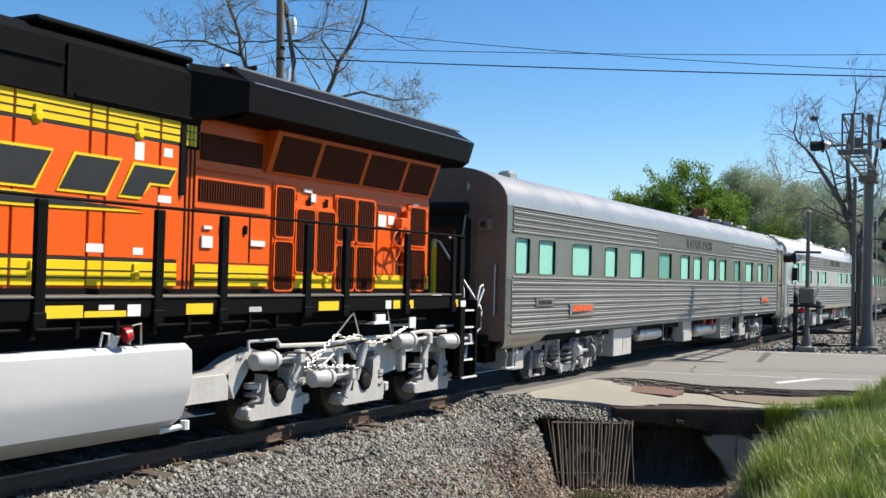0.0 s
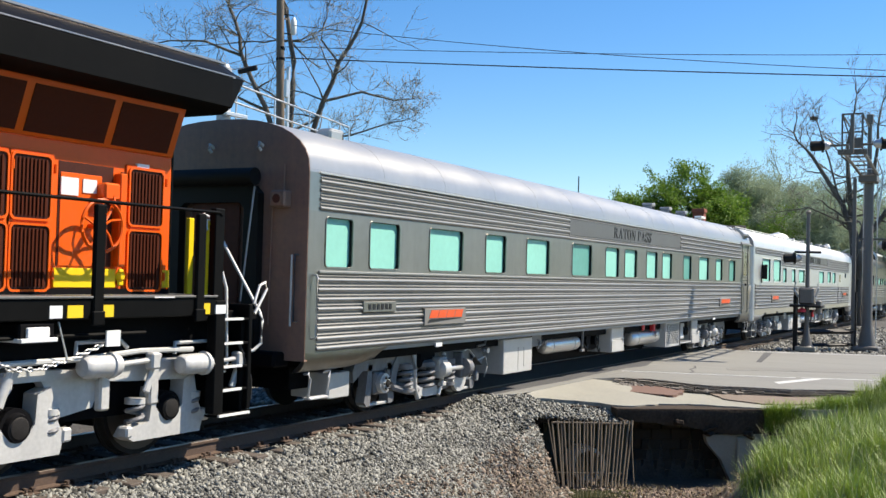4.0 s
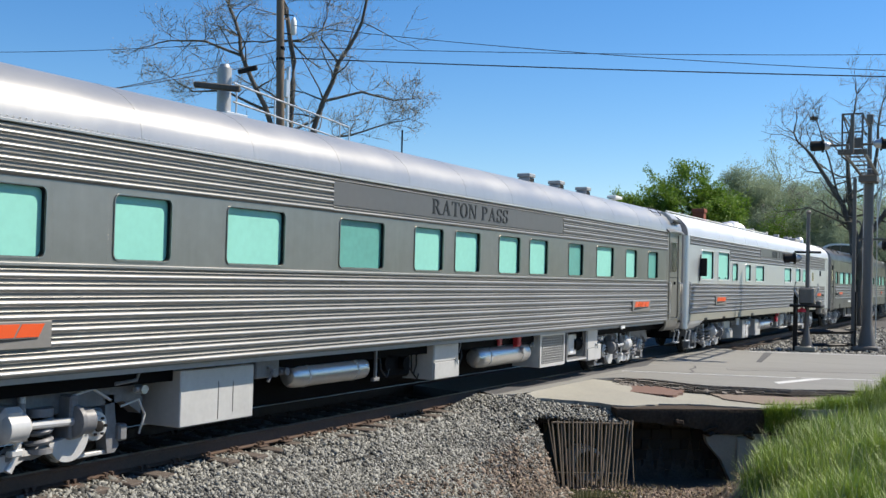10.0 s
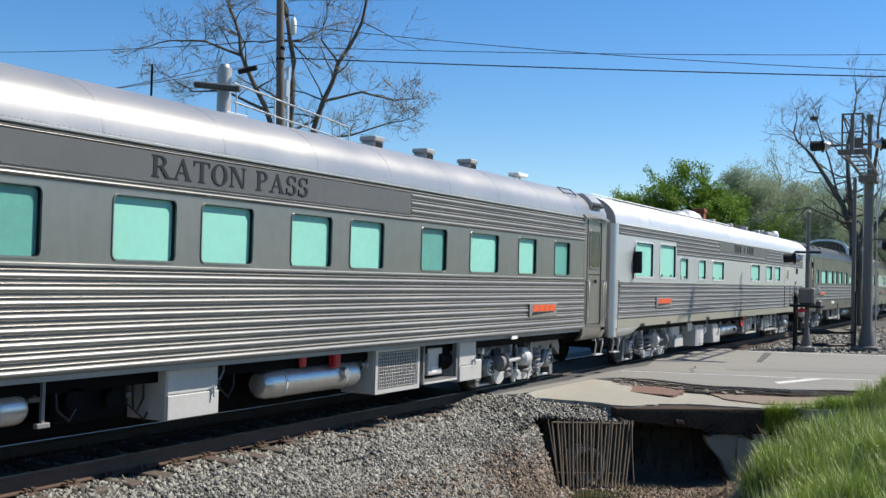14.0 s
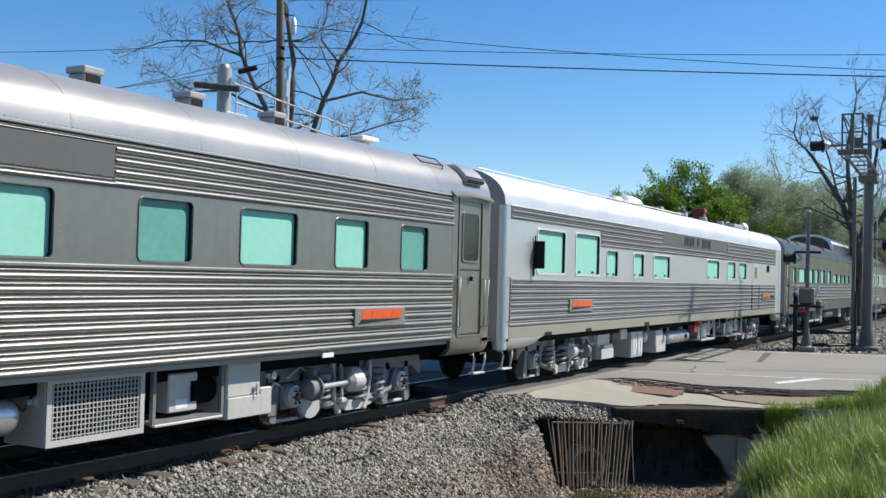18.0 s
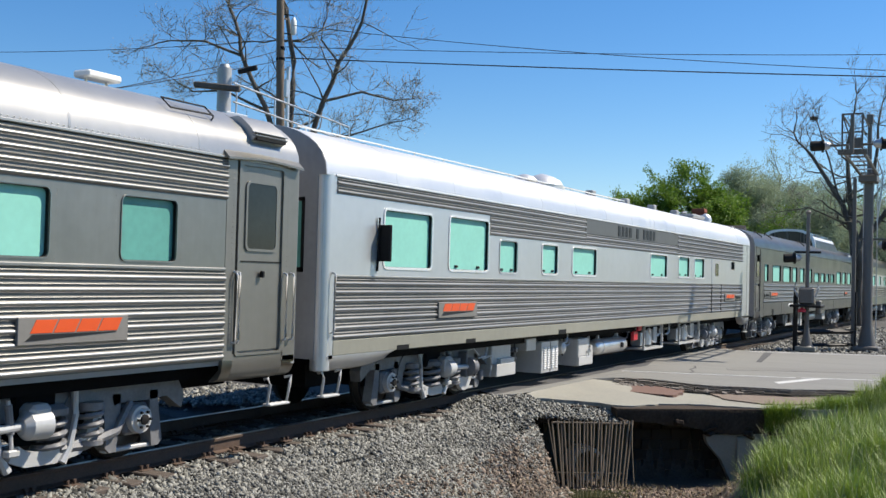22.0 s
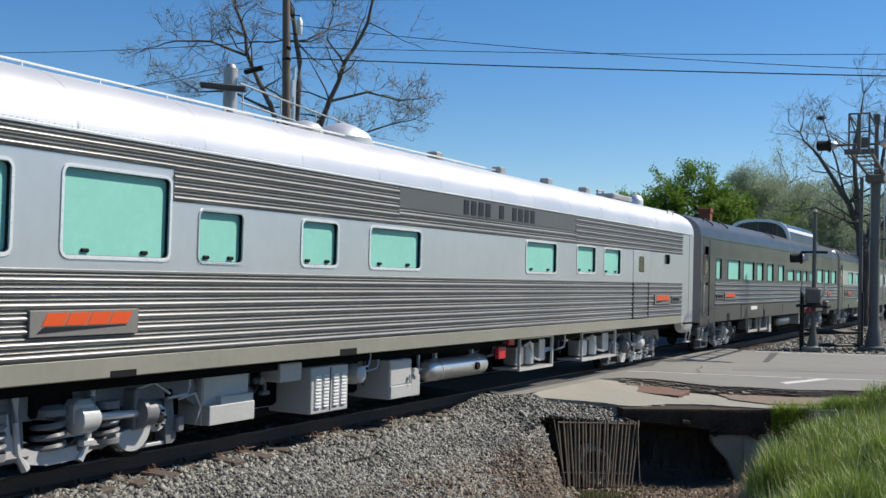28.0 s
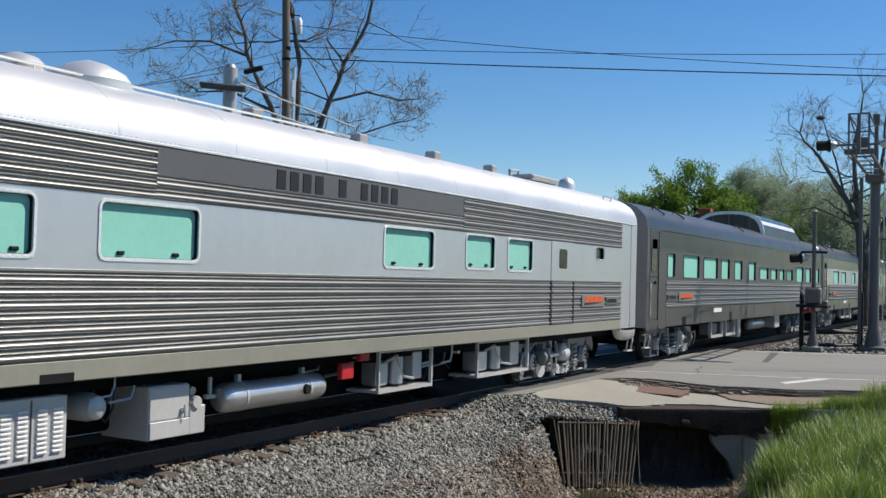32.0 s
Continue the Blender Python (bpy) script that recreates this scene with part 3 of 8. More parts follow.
def build_ballast():
    r = np.random.default_rng(7)
    n = 104000
    x, y = r.uniform(5.5, 19.0, n), r.uniform(5.0, 8.35, n)
    w, v = (x - 18.04) * 0.8 + (y - 6.16) * 0.6, (x - 18.04) * 0.6 - (y - 6.16) * 0.8
    keep = ((w < 0.0) | (y > 7.0)) & ~((v > -1.45) & (w > -0.55)) & ((x < 16.9) | (y < 7.85)) & (r.random(n) < np.clip((y - 5.2 - 1.5 * np.clip((x - 12.3) / 1.9, 0, 1) - 0.25 * np.sin(x * 1.3)) / 0.7, 0.05, 1))
    scatter_stones("ballast", r, x[keep], y[keep], 0.0198, STONE, "crushed grey ballast stones on the shoulder")
    n = 46000
    x, y = r.uniform(3, 17, n), r.uniform(8.3, 11.3, n)
    keep = (np.abs(y - NEAR_RAIL) > 0.1) & (np.abs(y - FAR_RAIL) > 0.1)
    scatter_stones("ballast", r, x[keep], y[keep], 0.024, STONE, "crushed grey ballast between the ties", 0.5)
    n = 16000
    x, y = r.uniform(3, 17, n), r.uniform(11.2, 14.5, n)
    scatter_stones("gravel", r, x, y, 0.034, STONE, "grey gravel beyond the track")
    # stones heaped over the tie ends
    n = 15000
    x, y = r.uniform(4.5, 16.6, n), r.uniform(7.85, 8.6, n)
    heap = np.sin(x * 2.9 + 1.7 * np.sin(y * 5)) + np.sin(x * 7.1 + y * 3) * .7
    stone_mesh("ballast", r, x, y, np.where(heap > -.2, -.225, -.26) + r.uniform(-.02, .02, n) - .1 * np.clip(8.1 - y, 0, 1), .023, STONE, "crushed grey ballast heaped over the tie ends")
    n = 9000
    x, y = r.uniform(34.8, 62, n), r.uniform(1.5, 8.2, n)
    keep = x > road_x(35.0, y)
    scatter_stones("gravel", r, x[keep], y[keep], 0.05, STONE, "grey gravel beside the crossing signals")
    n = 15000
    x, y = r.uniform(9, 18.2, n), r.uniform(3.9, 7.1, n)
    keep = r.random(n) < np.clip((x - 9) / 5, .15, 1)
    x, y = x[keep], y[keep]
    scatter_stones("rubble", r, x, y, 0.026, SOILSTONE, "brown stones and crumbs on the muddy ditch bank")


SOILSTONE = mat("brown_stone", (0.224, 0.172, 0.133), 0.9, 0, 0.3, 9, color2=(0.0258, 0.0198, 0.0155), isl=1.6)
build_ground()
build_road()
build_track()

# ---- the train ----
HW = 1.525          # half the width of a coach
PULL = 7.79         # where the first coach's leading coupler stands when the train has rolled 0 m


def flutes(x0, x1, z0, z1, count, y=-HW, depth=0.027, metal=None):
    """A sheet of horizontal ribs: a broad half-round and a narrow bead in turn, with grooves between coloured dark for
    shade.
    """
    prof, p = [(y, z0)], (z1 - z0) / count
    for i in range(count):
        z = z0 + i * p
        for a, w, d, n in ((.08, .50, depth, 8), (.70, .17, depth * .6, 4)):
            prof += [(y - d * math.sin(math.pi * k / n) ** .8, z + (a + w * k / n) * p) for k in range(n + 1)]
    prof += [(y, z1), (y + 0.05, z1), (y + 0.05, z0)]
    me = Mesh().prism(prof, x0, x1).mesh("fluting", 50)
    me.materials.append(metal or STEEL)
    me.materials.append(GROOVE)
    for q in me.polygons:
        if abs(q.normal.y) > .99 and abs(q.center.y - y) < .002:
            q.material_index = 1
    return me


def roof_profile(z0=3.40, top=4.14, n=18, half=HW, power=2.35):
    out = []
    for i in range(n + 1):
        a = math.pi * i / n
        c, s = math.cos(a), math.sin(a)
        out.append((-half * math.copysign(abs(c) ** (2 / power), c), z0 + (top - z0) * abs(s) ** (2 / power)))
    return out


def window(car, u0, u1, z0, z1, blind, edge_mat, edge=0.022, clip=False):
    """A coach window: rounded frame, recessed pane with a drawn blind."""
    outer = rrect(u0 - edge, u1 + edge, z0 - edge, z1 + edge, 0.07 + edge)
    inner = rrect(u0, u1, z0, z1, 0.07)
    fr = part("window", Mesh().ring(outer, inner, -HW - 0.012, -HW + 0.05), edge_mat, car)
    gasket = Mesh().ring(rrect(u0 - .004, u1 + .004, z0 - .004, z1 + .004, .07), rrect(u0 + .010, u1 - .010, z0 + .010, z1 - .010, .06), -HW + 0.004, -HW + 0.06)
    part("gasket", gasket, RUBBER, fr)
    part("pane", Mesh().plate(rrect(u0 + .005, u1 - .005, z0 + .005, z1 - .005, .06), -HW + 0.045, -HW + 0.058), blind, fr)
    if clip:
        for k in (0.22, 0.78):
            x = u0 + (u1 - u0) * k
            part("latch", Mesh().box(x - .05, x + .05, -HW + .02, -HW + .05, z0 + .035, z0 + .075, .01), RUBBER, fr)
    return fr


def wheelset(car, x, r=0.457):
    ws = part("wheelset", Mesh().cyl((0, -1.0, 0), (0, 1.0, 0), 0.085, n=12), UNDER, car, at=pose(x, 0, r))
    for s in (-1, 1):
        m = Mesh().lathe((0, s * 0.685, 0), (0, s * 0.825, 0), [(0, r + 0.028), (.22, r + .026), (.3, r + .004), (1, r - .006), (1, r - .055), (.72, r - .075), (.5, .2), (1, .15), (1.2, .12), (1.2, .0)], 32)
        part("wheel", m, WHEEL, ws)
        part("tread", Mesh().lathe((0, s * 0.716, 0), (0, s * 0.824, 0), [(0, r + .0045), (.02, r + .006), (.98, r - .004), (1, r - .03)], 32), TREAD, ws)
        slots = Mesh()
        for k in range(5):
            a = 2 * math.pi * k / 5
            slots.cyl((.28 * math.cos(a), s * .79, .28 * math.sin(a)), (.28 * math.cos(a), s * .80, .28 * math.sin(a)), .035, n=8)
        part("wheel_bolt", slots, UNDER, ws)
    return ws


def coil(parent, x, y, z0, z1, r=0.095, wire=0.021, turns=3.2):
    pts = [(x + r * math.cos(a), y + r * math.sin(a), z0 + (z1 - z0) * k / 40) for k in range(41) for a in [2 * math.pi * turns * k / 40]]
    part("spring", Mesh().tube(pts, wire, 6), TRUCK, parent)


WHEELS = []


def coach_truck(car, xc, flip=1):
    """A four-wheel passenger truck: cast frame with open windows, pedestals, coil springs, brake gear."""
    # shaded castings take the darker TRUCK colour, sunlit lower pieces the silver EQUIP
    y = -.95
    beam = [(-1.84, .66), (-1.55, .64), (-1.2, .64), (-.86, .60), (-.53, .58), (.53, .58), (.86, .60), (1.2, .64), (1.55, .64), (1.84, .66), (2.09, .50), (2.12, .66), (2.0, .88), (1.75, .99), (1.2, 1.0), (.8, .95), (-.8, .95), (-1.2, 1.0), (-1.75, .99), (-2.0, .88), (-2.12, .66), (-2.09, .50)]
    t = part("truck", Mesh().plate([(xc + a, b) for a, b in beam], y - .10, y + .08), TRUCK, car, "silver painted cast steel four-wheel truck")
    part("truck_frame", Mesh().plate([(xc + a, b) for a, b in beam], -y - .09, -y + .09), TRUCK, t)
    part("bolster", Mesh().box(xc - .26, xc + .26, -1.1, 1.1, .60, .86, .03), UNDER, t)
    # added black block that makes the frame's gaps dark in place of shade
    part("gap_backing", Mesh().box(xc - 1.75, xc + 1.75, -.90, .6, .40, .88), UNDER, t)
    for s in (-1, 1):
        x = xc + s * 1.37
        WHEELS.append((wheelset(car, x), x, 0.457))
        for q in (-1, 1):
            leg = [(.21, .74), (.33, .74), (.36, .5), (.42, .18), (.36, .12), (.26, .12), (.22, .42)]
            part("pedestal", Mesh().plate([(x + q * a, b) for a, b in (leg if q > 0 else leg[::-1])], y - .10, y + .06), TRUCK, t)
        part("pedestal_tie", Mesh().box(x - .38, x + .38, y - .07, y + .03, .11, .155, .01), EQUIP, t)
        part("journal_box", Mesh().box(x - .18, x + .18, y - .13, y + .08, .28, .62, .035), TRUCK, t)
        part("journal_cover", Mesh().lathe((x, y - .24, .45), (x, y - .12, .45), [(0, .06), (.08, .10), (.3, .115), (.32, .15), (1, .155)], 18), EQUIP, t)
        part("journal_hub", Mesh().lathe((x, y - .27, .45), (x, y - .235, .45), [(0, .02), (.3, .055), (1, .06)], 12), WHEEL, t)
        for k in range(6):
            a = math.pi * k / 3
            part("journal_bolt", Mesh().cyl((x + .09 * math.cos(a), y - .26, .45 + .09 * math.sin(a)), (x + .09 * math.cos(a), y - .235, .45 + .09 * math.sin(a)), .016, n=6), WHEEL, t)
        part("equaliser", Mesh().tube([(x - s * .1, y - .13, .64), (x - s * .3, y - .14, .36), (xc + s * .62, y - .14, .26), (xc + s * .3, y - .14, .26)], [.04, .05, .06, .05], 6), TRUCK, t)
        coil(t, xc + s * .70, y - .14, .31, .62, .115, .03, 3.2)
        part("spring_seat", Mesh().cyl((xc + s * .70, y - .14, .26), (xc + s * .70, y - .14, .31), .14, n=14), TRUCK, t)
        part("spring_cap", Mesh().cyl((xc + s * .70, y - .14, .62), (xc + s * .70, y - .14, .70), .135, n=14), TRUCK, t)
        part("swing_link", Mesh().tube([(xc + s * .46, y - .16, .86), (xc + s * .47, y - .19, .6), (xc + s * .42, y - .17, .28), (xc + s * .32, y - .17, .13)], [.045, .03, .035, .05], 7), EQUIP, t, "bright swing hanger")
    f, c0 = flip, xc + (.2 if flip > 0 else 0)
    coil(t, c0 - f * .21, y - .10, .24, .62, .15, .034, 3.6)
    part("spring_cap", Mesh().lathe((c0 - f * .21, y - .10, .62), (c0 - f * .21, y - .10, .72), [(0, .18), (.6, .18), (1, .12)], 18), TRUCK, t)
    part("frame_arch", Mesh().ring([(xc - f * .70 + .38 * math.cos(a), .44 + .46 * math.sin(a)) for a in [math.pi * k / 12 for k in range(13)]] + [(xc - f * .70 - .38, .3), (xc - f * .70 + .38, .3)],
                                   [(xc - f * .70 + .22 * math.cos(a), .44 + .27 * math.sin(a)) for a in [math.pi * k / 12 for k in range(13)]] + [(xc - f * .70 - .22, .3), (xc - f * .70 + .22, .3)], y - .12, y - .02), TRUCK, t)
    # the bright cradle that hangs under the bolster, and the round weight beside it
    cradle = [(-.32, .33), (-.30, .21), (-.12, .14), (.25, .13), (.55, .18), (.74, .30), (.83, .50), (.83, .68), (.74, .68), (.71, .50), (.60, .36), (.42, .29), (.1, .27), (-.1, .29), (-.2, .36)]
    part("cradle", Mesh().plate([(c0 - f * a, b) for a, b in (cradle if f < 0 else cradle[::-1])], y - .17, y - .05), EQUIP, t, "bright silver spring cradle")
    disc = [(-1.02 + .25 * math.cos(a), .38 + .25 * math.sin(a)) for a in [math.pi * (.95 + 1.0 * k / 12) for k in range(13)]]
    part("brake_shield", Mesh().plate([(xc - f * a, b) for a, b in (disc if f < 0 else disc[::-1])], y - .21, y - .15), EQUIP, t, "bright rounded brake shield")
    part("shield_bracket", Mesh().box(xc + f * 1.02 - .05, xc + f * 1.02 + .05, y - .27, y - .05, .36, .80, .015), TRUCK, t)
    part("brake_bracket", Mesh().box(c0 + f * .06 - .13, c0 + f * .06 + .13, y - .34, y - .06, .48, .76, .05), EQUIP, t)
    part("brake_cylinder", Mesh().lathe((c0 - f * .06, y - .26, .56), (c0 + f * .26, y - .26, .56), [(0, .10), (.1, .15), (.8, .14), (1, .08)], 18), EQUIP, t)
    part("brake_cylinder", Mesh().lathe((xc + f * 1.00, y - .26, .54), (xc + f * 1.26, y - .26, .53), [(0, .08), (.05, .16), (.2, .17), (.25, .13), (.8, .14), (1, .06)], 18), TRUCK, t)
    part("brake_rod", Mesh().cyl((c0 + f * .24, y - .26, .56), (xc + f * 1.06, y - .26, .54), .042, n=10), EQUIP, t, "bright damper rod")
    part("damper", Mesh().cyl((xc + f * .34, y - .25, .32), (xc + f * .40, y - .25, .82), .02, n=8), EQUIP, t)
    part("damper_body", Mesh().cyl((xc + f * .36, y - .25, .50), (xc + f * .40, y - .25, .78), .04, n=10), TRUCK, t)
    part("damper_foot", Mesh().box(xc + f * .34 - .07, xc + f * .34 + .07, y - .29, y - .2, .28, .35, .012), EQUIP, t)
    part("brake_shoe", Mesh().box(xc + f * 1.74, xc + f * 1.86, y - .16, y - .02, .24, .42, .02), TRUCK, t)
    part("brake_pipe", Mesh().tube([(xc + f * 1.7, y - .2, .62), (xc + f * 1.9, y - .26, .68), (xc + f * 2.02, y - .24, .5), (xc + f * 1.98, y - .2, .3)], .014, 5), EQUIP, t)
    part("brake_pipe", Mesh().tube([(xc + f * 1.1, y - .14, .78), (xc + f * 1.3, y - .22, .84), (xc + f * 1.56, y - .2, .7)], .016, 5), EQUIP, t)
    return t


def hand_grab(car, x, z0, z1, y=-HW, off=0.06, r=0.014, mat_=None, name="grab_iron"):
    return part(name, Mesh().tube([(x, y, z0), (x, y - off * .8, z0 + .01), (x, y - off, z0 + .04), (x, y - off, z1 - .04), (x, y - off * .8, z1 - .01), (x, y, z1)], r, 6), mat_ or EQUIP, car)


def stirrup(car, x, w=0.34, z0=0.44, z1=0.77, y=-HW + .10):
    m = Mesh().tube([(x, y + .02, z1), (x - .03, y - .06, z1 + .02), (x, y - .07, z1 - .06), (x + .01, y - .03, z0 + .02), (x + w - .01, y - .03, z0 + .02), (x + w, y - .07, z1 - .06), (x + w + .03, y - .06, z1 + .02), (x + w, y + .02, z1)], .02, 6)
    m.box(x, x + w, y - .08, y + .04, z0, z0 + .03, .008)
    return part("stirrup_step", m, EQUIP, car)


def emblem(car, u0, u1, z0, z1):
    """A grey plate with slanting orange blocks over a black wedge."""
    w, h = u1 - u0, z1 - z0
    b = part("emblem_plate", Mesh().box(u0, u1, -HW - .042, -HW, z0, z1, .006), PLATEGREY, car, "grey enamel plate with an orange mark")
    x0, x1, zb, zt = u0 + .10 * w, u1 - .10 * w, z0 + .42 * h, z1 - .10 * h
    step = (x1 - x0) / 4
    for i in range(4):
        a, c = x0 + i * step, x0 + (i + .93) * step
        part("mark", Mesh().plate([(a, zb), (c, zb), (c + .05 * w, zt), (a + .05 * w, zt)], -HW - .046, -HW - .038), LOGORED, b)
    part("wedge", Mesh().plate([(u0 + .06 * w, z0 + .14 * h), (u0 + .12 * w, zb - .04 * h), (u1 - .12 * w, zb - .04 * h), (u1 - .12 * w, zb - .07 * h)], -HW - .046, -HW - .038), LETTER, b)


def bars(car, name, u0, u1, z0, z1, count, y, material, seed=1, fill=0.62):
    """Unreadable or private writing, as plain bars."""
    r = random.Random(seed)
    p = (u1 - u0) / count
    for i in range(count):
        if (i * 7 + seed) % 5 == 4 and count > 8:
            continue
        part(name, Mesh().box(u0 + i * p, u0 + i * p + p * fill * r.uniform(.85, 1.15), y - .004, y + .002, z0, z1), material, car)


def glyph(c):
    """Convex pieces of one Roman capital in a box of height 1, and its width."""
    def foot(x, w=.34, z=0.0):
        return [(x - w / 2, z), (x + w / 2, z), (x + w / 2, z + .06), (x - w / 2, z + .06)]

    def bow(cx, cz, ro, ri, a0, a1, n=10):
        out = []
        for i in range(n):
            a, b = radians(a0 + (a1 - a0) * i / n), radians(a0 + (a1 - a0) * (i + 1) / n)
            out.append([(cx + r[0] * math.cos(t), cz + r[1] * math.sin(t)) for r, t in ((ro, a), (ro, b), (ri, b), (ri, a))])
        return out

    def stem(x0, x1):
        return [[(x0, 0), (x1, 0), (x1, 1), (x0, 1)]]
    if c in "RP":
        out = stem(.12, .30) + [foot(.21), foot(.18, .28, .94)] + bow(.36, .73, (.36, .27), (.19, .20), -90, 90) + [[(.28, .94), (.38, .94), (.38, 1), (.28, 1)], [(.28, .46), (.38, .46), (.38, .53), (.28, .53)]]
        return (out + [[(.40, .48), (.55, .50), (.88, 0), (.68, 0)], foot(.82, .26)], .98) if c == "R" else (out, .80)
    if c == "A":
        return [[(.12, 0), (.20, 0), (.50, .92), (.46, 1)], [(.46, 1), (.53, 1), (.88, 0), (.68, 0), (.42, .86)], [(.24, .30), (.68, .30), (.66, .37), (.26, .37)], foot(.16, .28), foot(.78, .34)], .98
    if c == "T":
        return stem(.36, .54) + [foot(.45), [(.04, .93), (.86, .93), (.86, 1), (.04, 1)], [(.04, .74), (.09, .74), (.13, 1), (.04, 1)], [(.77, 1), (.81, .74), (.86, .74), (.86, 1)]], .90
    if c == "O":
        return bow(.46, .5, (.42, .52), (.23, .46), 0, 360, 24), .94
    if c == "N":
        return [[(.14, 0), (.21, 0), (.21, 1), (.14, 1)], [(.78, 0), (.85, 0), (.85, 1), (.78, 1)], [(.12, 1), (.32, 1), (.85, 0), (.72, 0)], foot(.175, .26), foot(.12, .22, .94), foot(.815, .26, .94)], .98
    if c == "S":
        return bow(.38, .74, (.30, .28), (.15, .20), 35, 255, 14) + bow(.38, .26, (.32, .28), (.15, .20), 90 - 15, -145, 14) + [[(.60, .70), (.65, .70), (.65, 1), (.60, .95)], [(.08, 0), (.13, .05), (.13, .32), (.08, .32)]], .76
    return [], .5


def serif_text(panel, body, x0, x1, z, size, y):
    """Raised black serif capitals from x0 to x1 on an upright face at y, each a part."""
    total = sum(glyph(c)[1] for c in body)
    k, x = (x1 - x0) / total, x0
    for c in body:
        pieces, w = glyph(c)
        m = Mesh()
        for i, p in enumerate(pieces):
            m.plate([(x + a * k, z + b * size) for a, b in p], y - .004 - .0002 * i, y + .004)
        if pieces:
            part("letter", m, LETTER, panel)
        x += w * k


def shell(car, L0, L1, roof_mat, band_mat, top=4.14, seams=13):
    """The coach's core, roof and side sill."""
    core = Mesh().box(L0 + .02, L1 - .02, -HW + .058, HW, 1.0, 3.42)
    part("body", core, GREYEND, car)
    prof = roof_profile(top=top)
    part("roof", Mesh().prism(prof, L0, L1), roof_mat, car, smooth=50)
    part("drip_rail", Mesh().box(L0 + .2, L1 - .2, -HW - .02, -HW + .02, 3.385, 3.415, .006), roof_mat, car)
    inner = [(a, b - .012) for a, b in prof]
    seam = Mesh().prism([(a * 1.0008, b + .0025) for a, b in prof] + list(reversed(inner)), -.016, .016).mesh("roof_seam", 50)
    seam.materials.append(roof_mat)
    for i in range(1, seams + 1):
        part("roof_seam", seam, None, car, at=pose(L0 + (L1 - L0) * i / (seams + 1), 0, 0))
    # added black boxes that close the view through, in place of underframe shade
    part("underframe_fill", Mesh().box(L0 + 5.6, L1 - 5.6, -.75, 1.3, .30, .9, .05).box(L0 + .5, L0 + 1.4, -.9, 1.2, .5, .9), UNDER, car)
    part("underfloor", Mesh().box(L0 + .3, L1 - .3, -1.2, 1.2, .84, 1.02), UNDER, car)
    part("centre_sill", Mesh().box(L0 - .1, L1 + .1, -.35, .35, .6, .95, .02), UNDER, car)
    part("coupler", Mesh().box(L1 - .1, L1 + .32, -.12, .12, .78, .98, .03).box(L1 + .2, L1 + .38, -.2, .2, .72, 1.04, .05), UNDER, car)


def band_piers(car, x0, x1, z0, z1, wins, material):
    """The flat band between the windows: piers, and the strips above and below each window opening."""
    ya, yb = -HW, -HW + .062
    x = x0
    for u0, u1, a, b in sorted(wins):
        part("pier", Mesh().box(x, u0, ya, yb, z0, z1), material, car)
        if b < z1 - .001:
            part("window_header", Mesh().box(u0, u1, ya, yb, b, z1), material, car)
        if a > z0 + .001:
            part("window_sill", Mesh().box(u0, u1, ya, yb, z0, a), material, car)
        x = u1
    part("pier", Mesh().box(x, x1, ya, yb, z0, z1), material, car)


def skirt(car, x0, x1, z_top, material, taper0=0.0, taper1=0.0, low=0.80):
    """The rounded lower apron near a coach's end."""
    prof = [(-HW, z_top), (-HW, z_top - .06), (-HW + .015, low + .12), (-HW + .06, low + .04), (-HW + .14, low), (-HW + .20, low), (-HW + .06, low + .14), (-HW + .045, z_top)]
    n = len(prof)
    vs, fs, k = [], [], 7
    for i in range(k + 1):
        s = i / k
        x = x0 + (x1 - x0) * s
        up = 0.0
        if taper1:
            e = max(0.0, (x - (x1 - taper1)) / taper1)
            up = max(up, (z_top - low) * (1 - math.sqrt(max(0, 1 - e * e))))
        if taper0:
            e = max(0.0, ((x0 + taper0) - x) / taper0)
            up = max(up, (z_top - low) * (1 - math.sqrt(max(0, 1 - e * e))))
        for y, z in prof:
            vs.append((x, y, z_top - (z_top - z) * (1 - up / (z_top - low) * .93)))
    for i in range(k):
        fs += [(i * n + j, i * n + (j + 1) % n, (i + 1) * n + (j + 1) % n, (i + 1) * n + j) for j in range(n)]
    fs += [tuple(range(n - 1, -1, -1)), tuple(range(k * n, (k + 1) * n))]
    return part("side_skirt", Mesh().add(vs, fs), material, car)


def cabinet(car, name, u0, u1, z0, z1, y=-1.32, depth=.7, lid=0.0, handle=True, label="", proud=.03):
    c = part(name, Mesh().box(u0, u1, y, y + depth, z0, z1, .012), EQUIP, car, label)
    if lid:
        part("door_panel", Mesh().box(u0 + .01, u1 - .01, y - .014, y, z0 + (z1 - z0) * lid, z1 - .02, .006), EQUIP, c)
        part("lower_panel", Mesh().box(u0 + .004, u1 - .004, y - proud, y, z0 + .01, z0 + (z1 - z0) * lid - .012, .006), EQUIP, c)
    if handle:
        part("handle", Mesh().cyl((u1 - .12, y - .05, (z0 + z1) / 2), (u1 - .12, y, (z0 + z1) / 2), .03, n=10).tube([(u1 - .12, y - .05, (z0 + z1) / 2 + .06), (u1 - .12, y - .06, (z0 + z1) / 2 - .08)], .012), ALU, c)
    return c


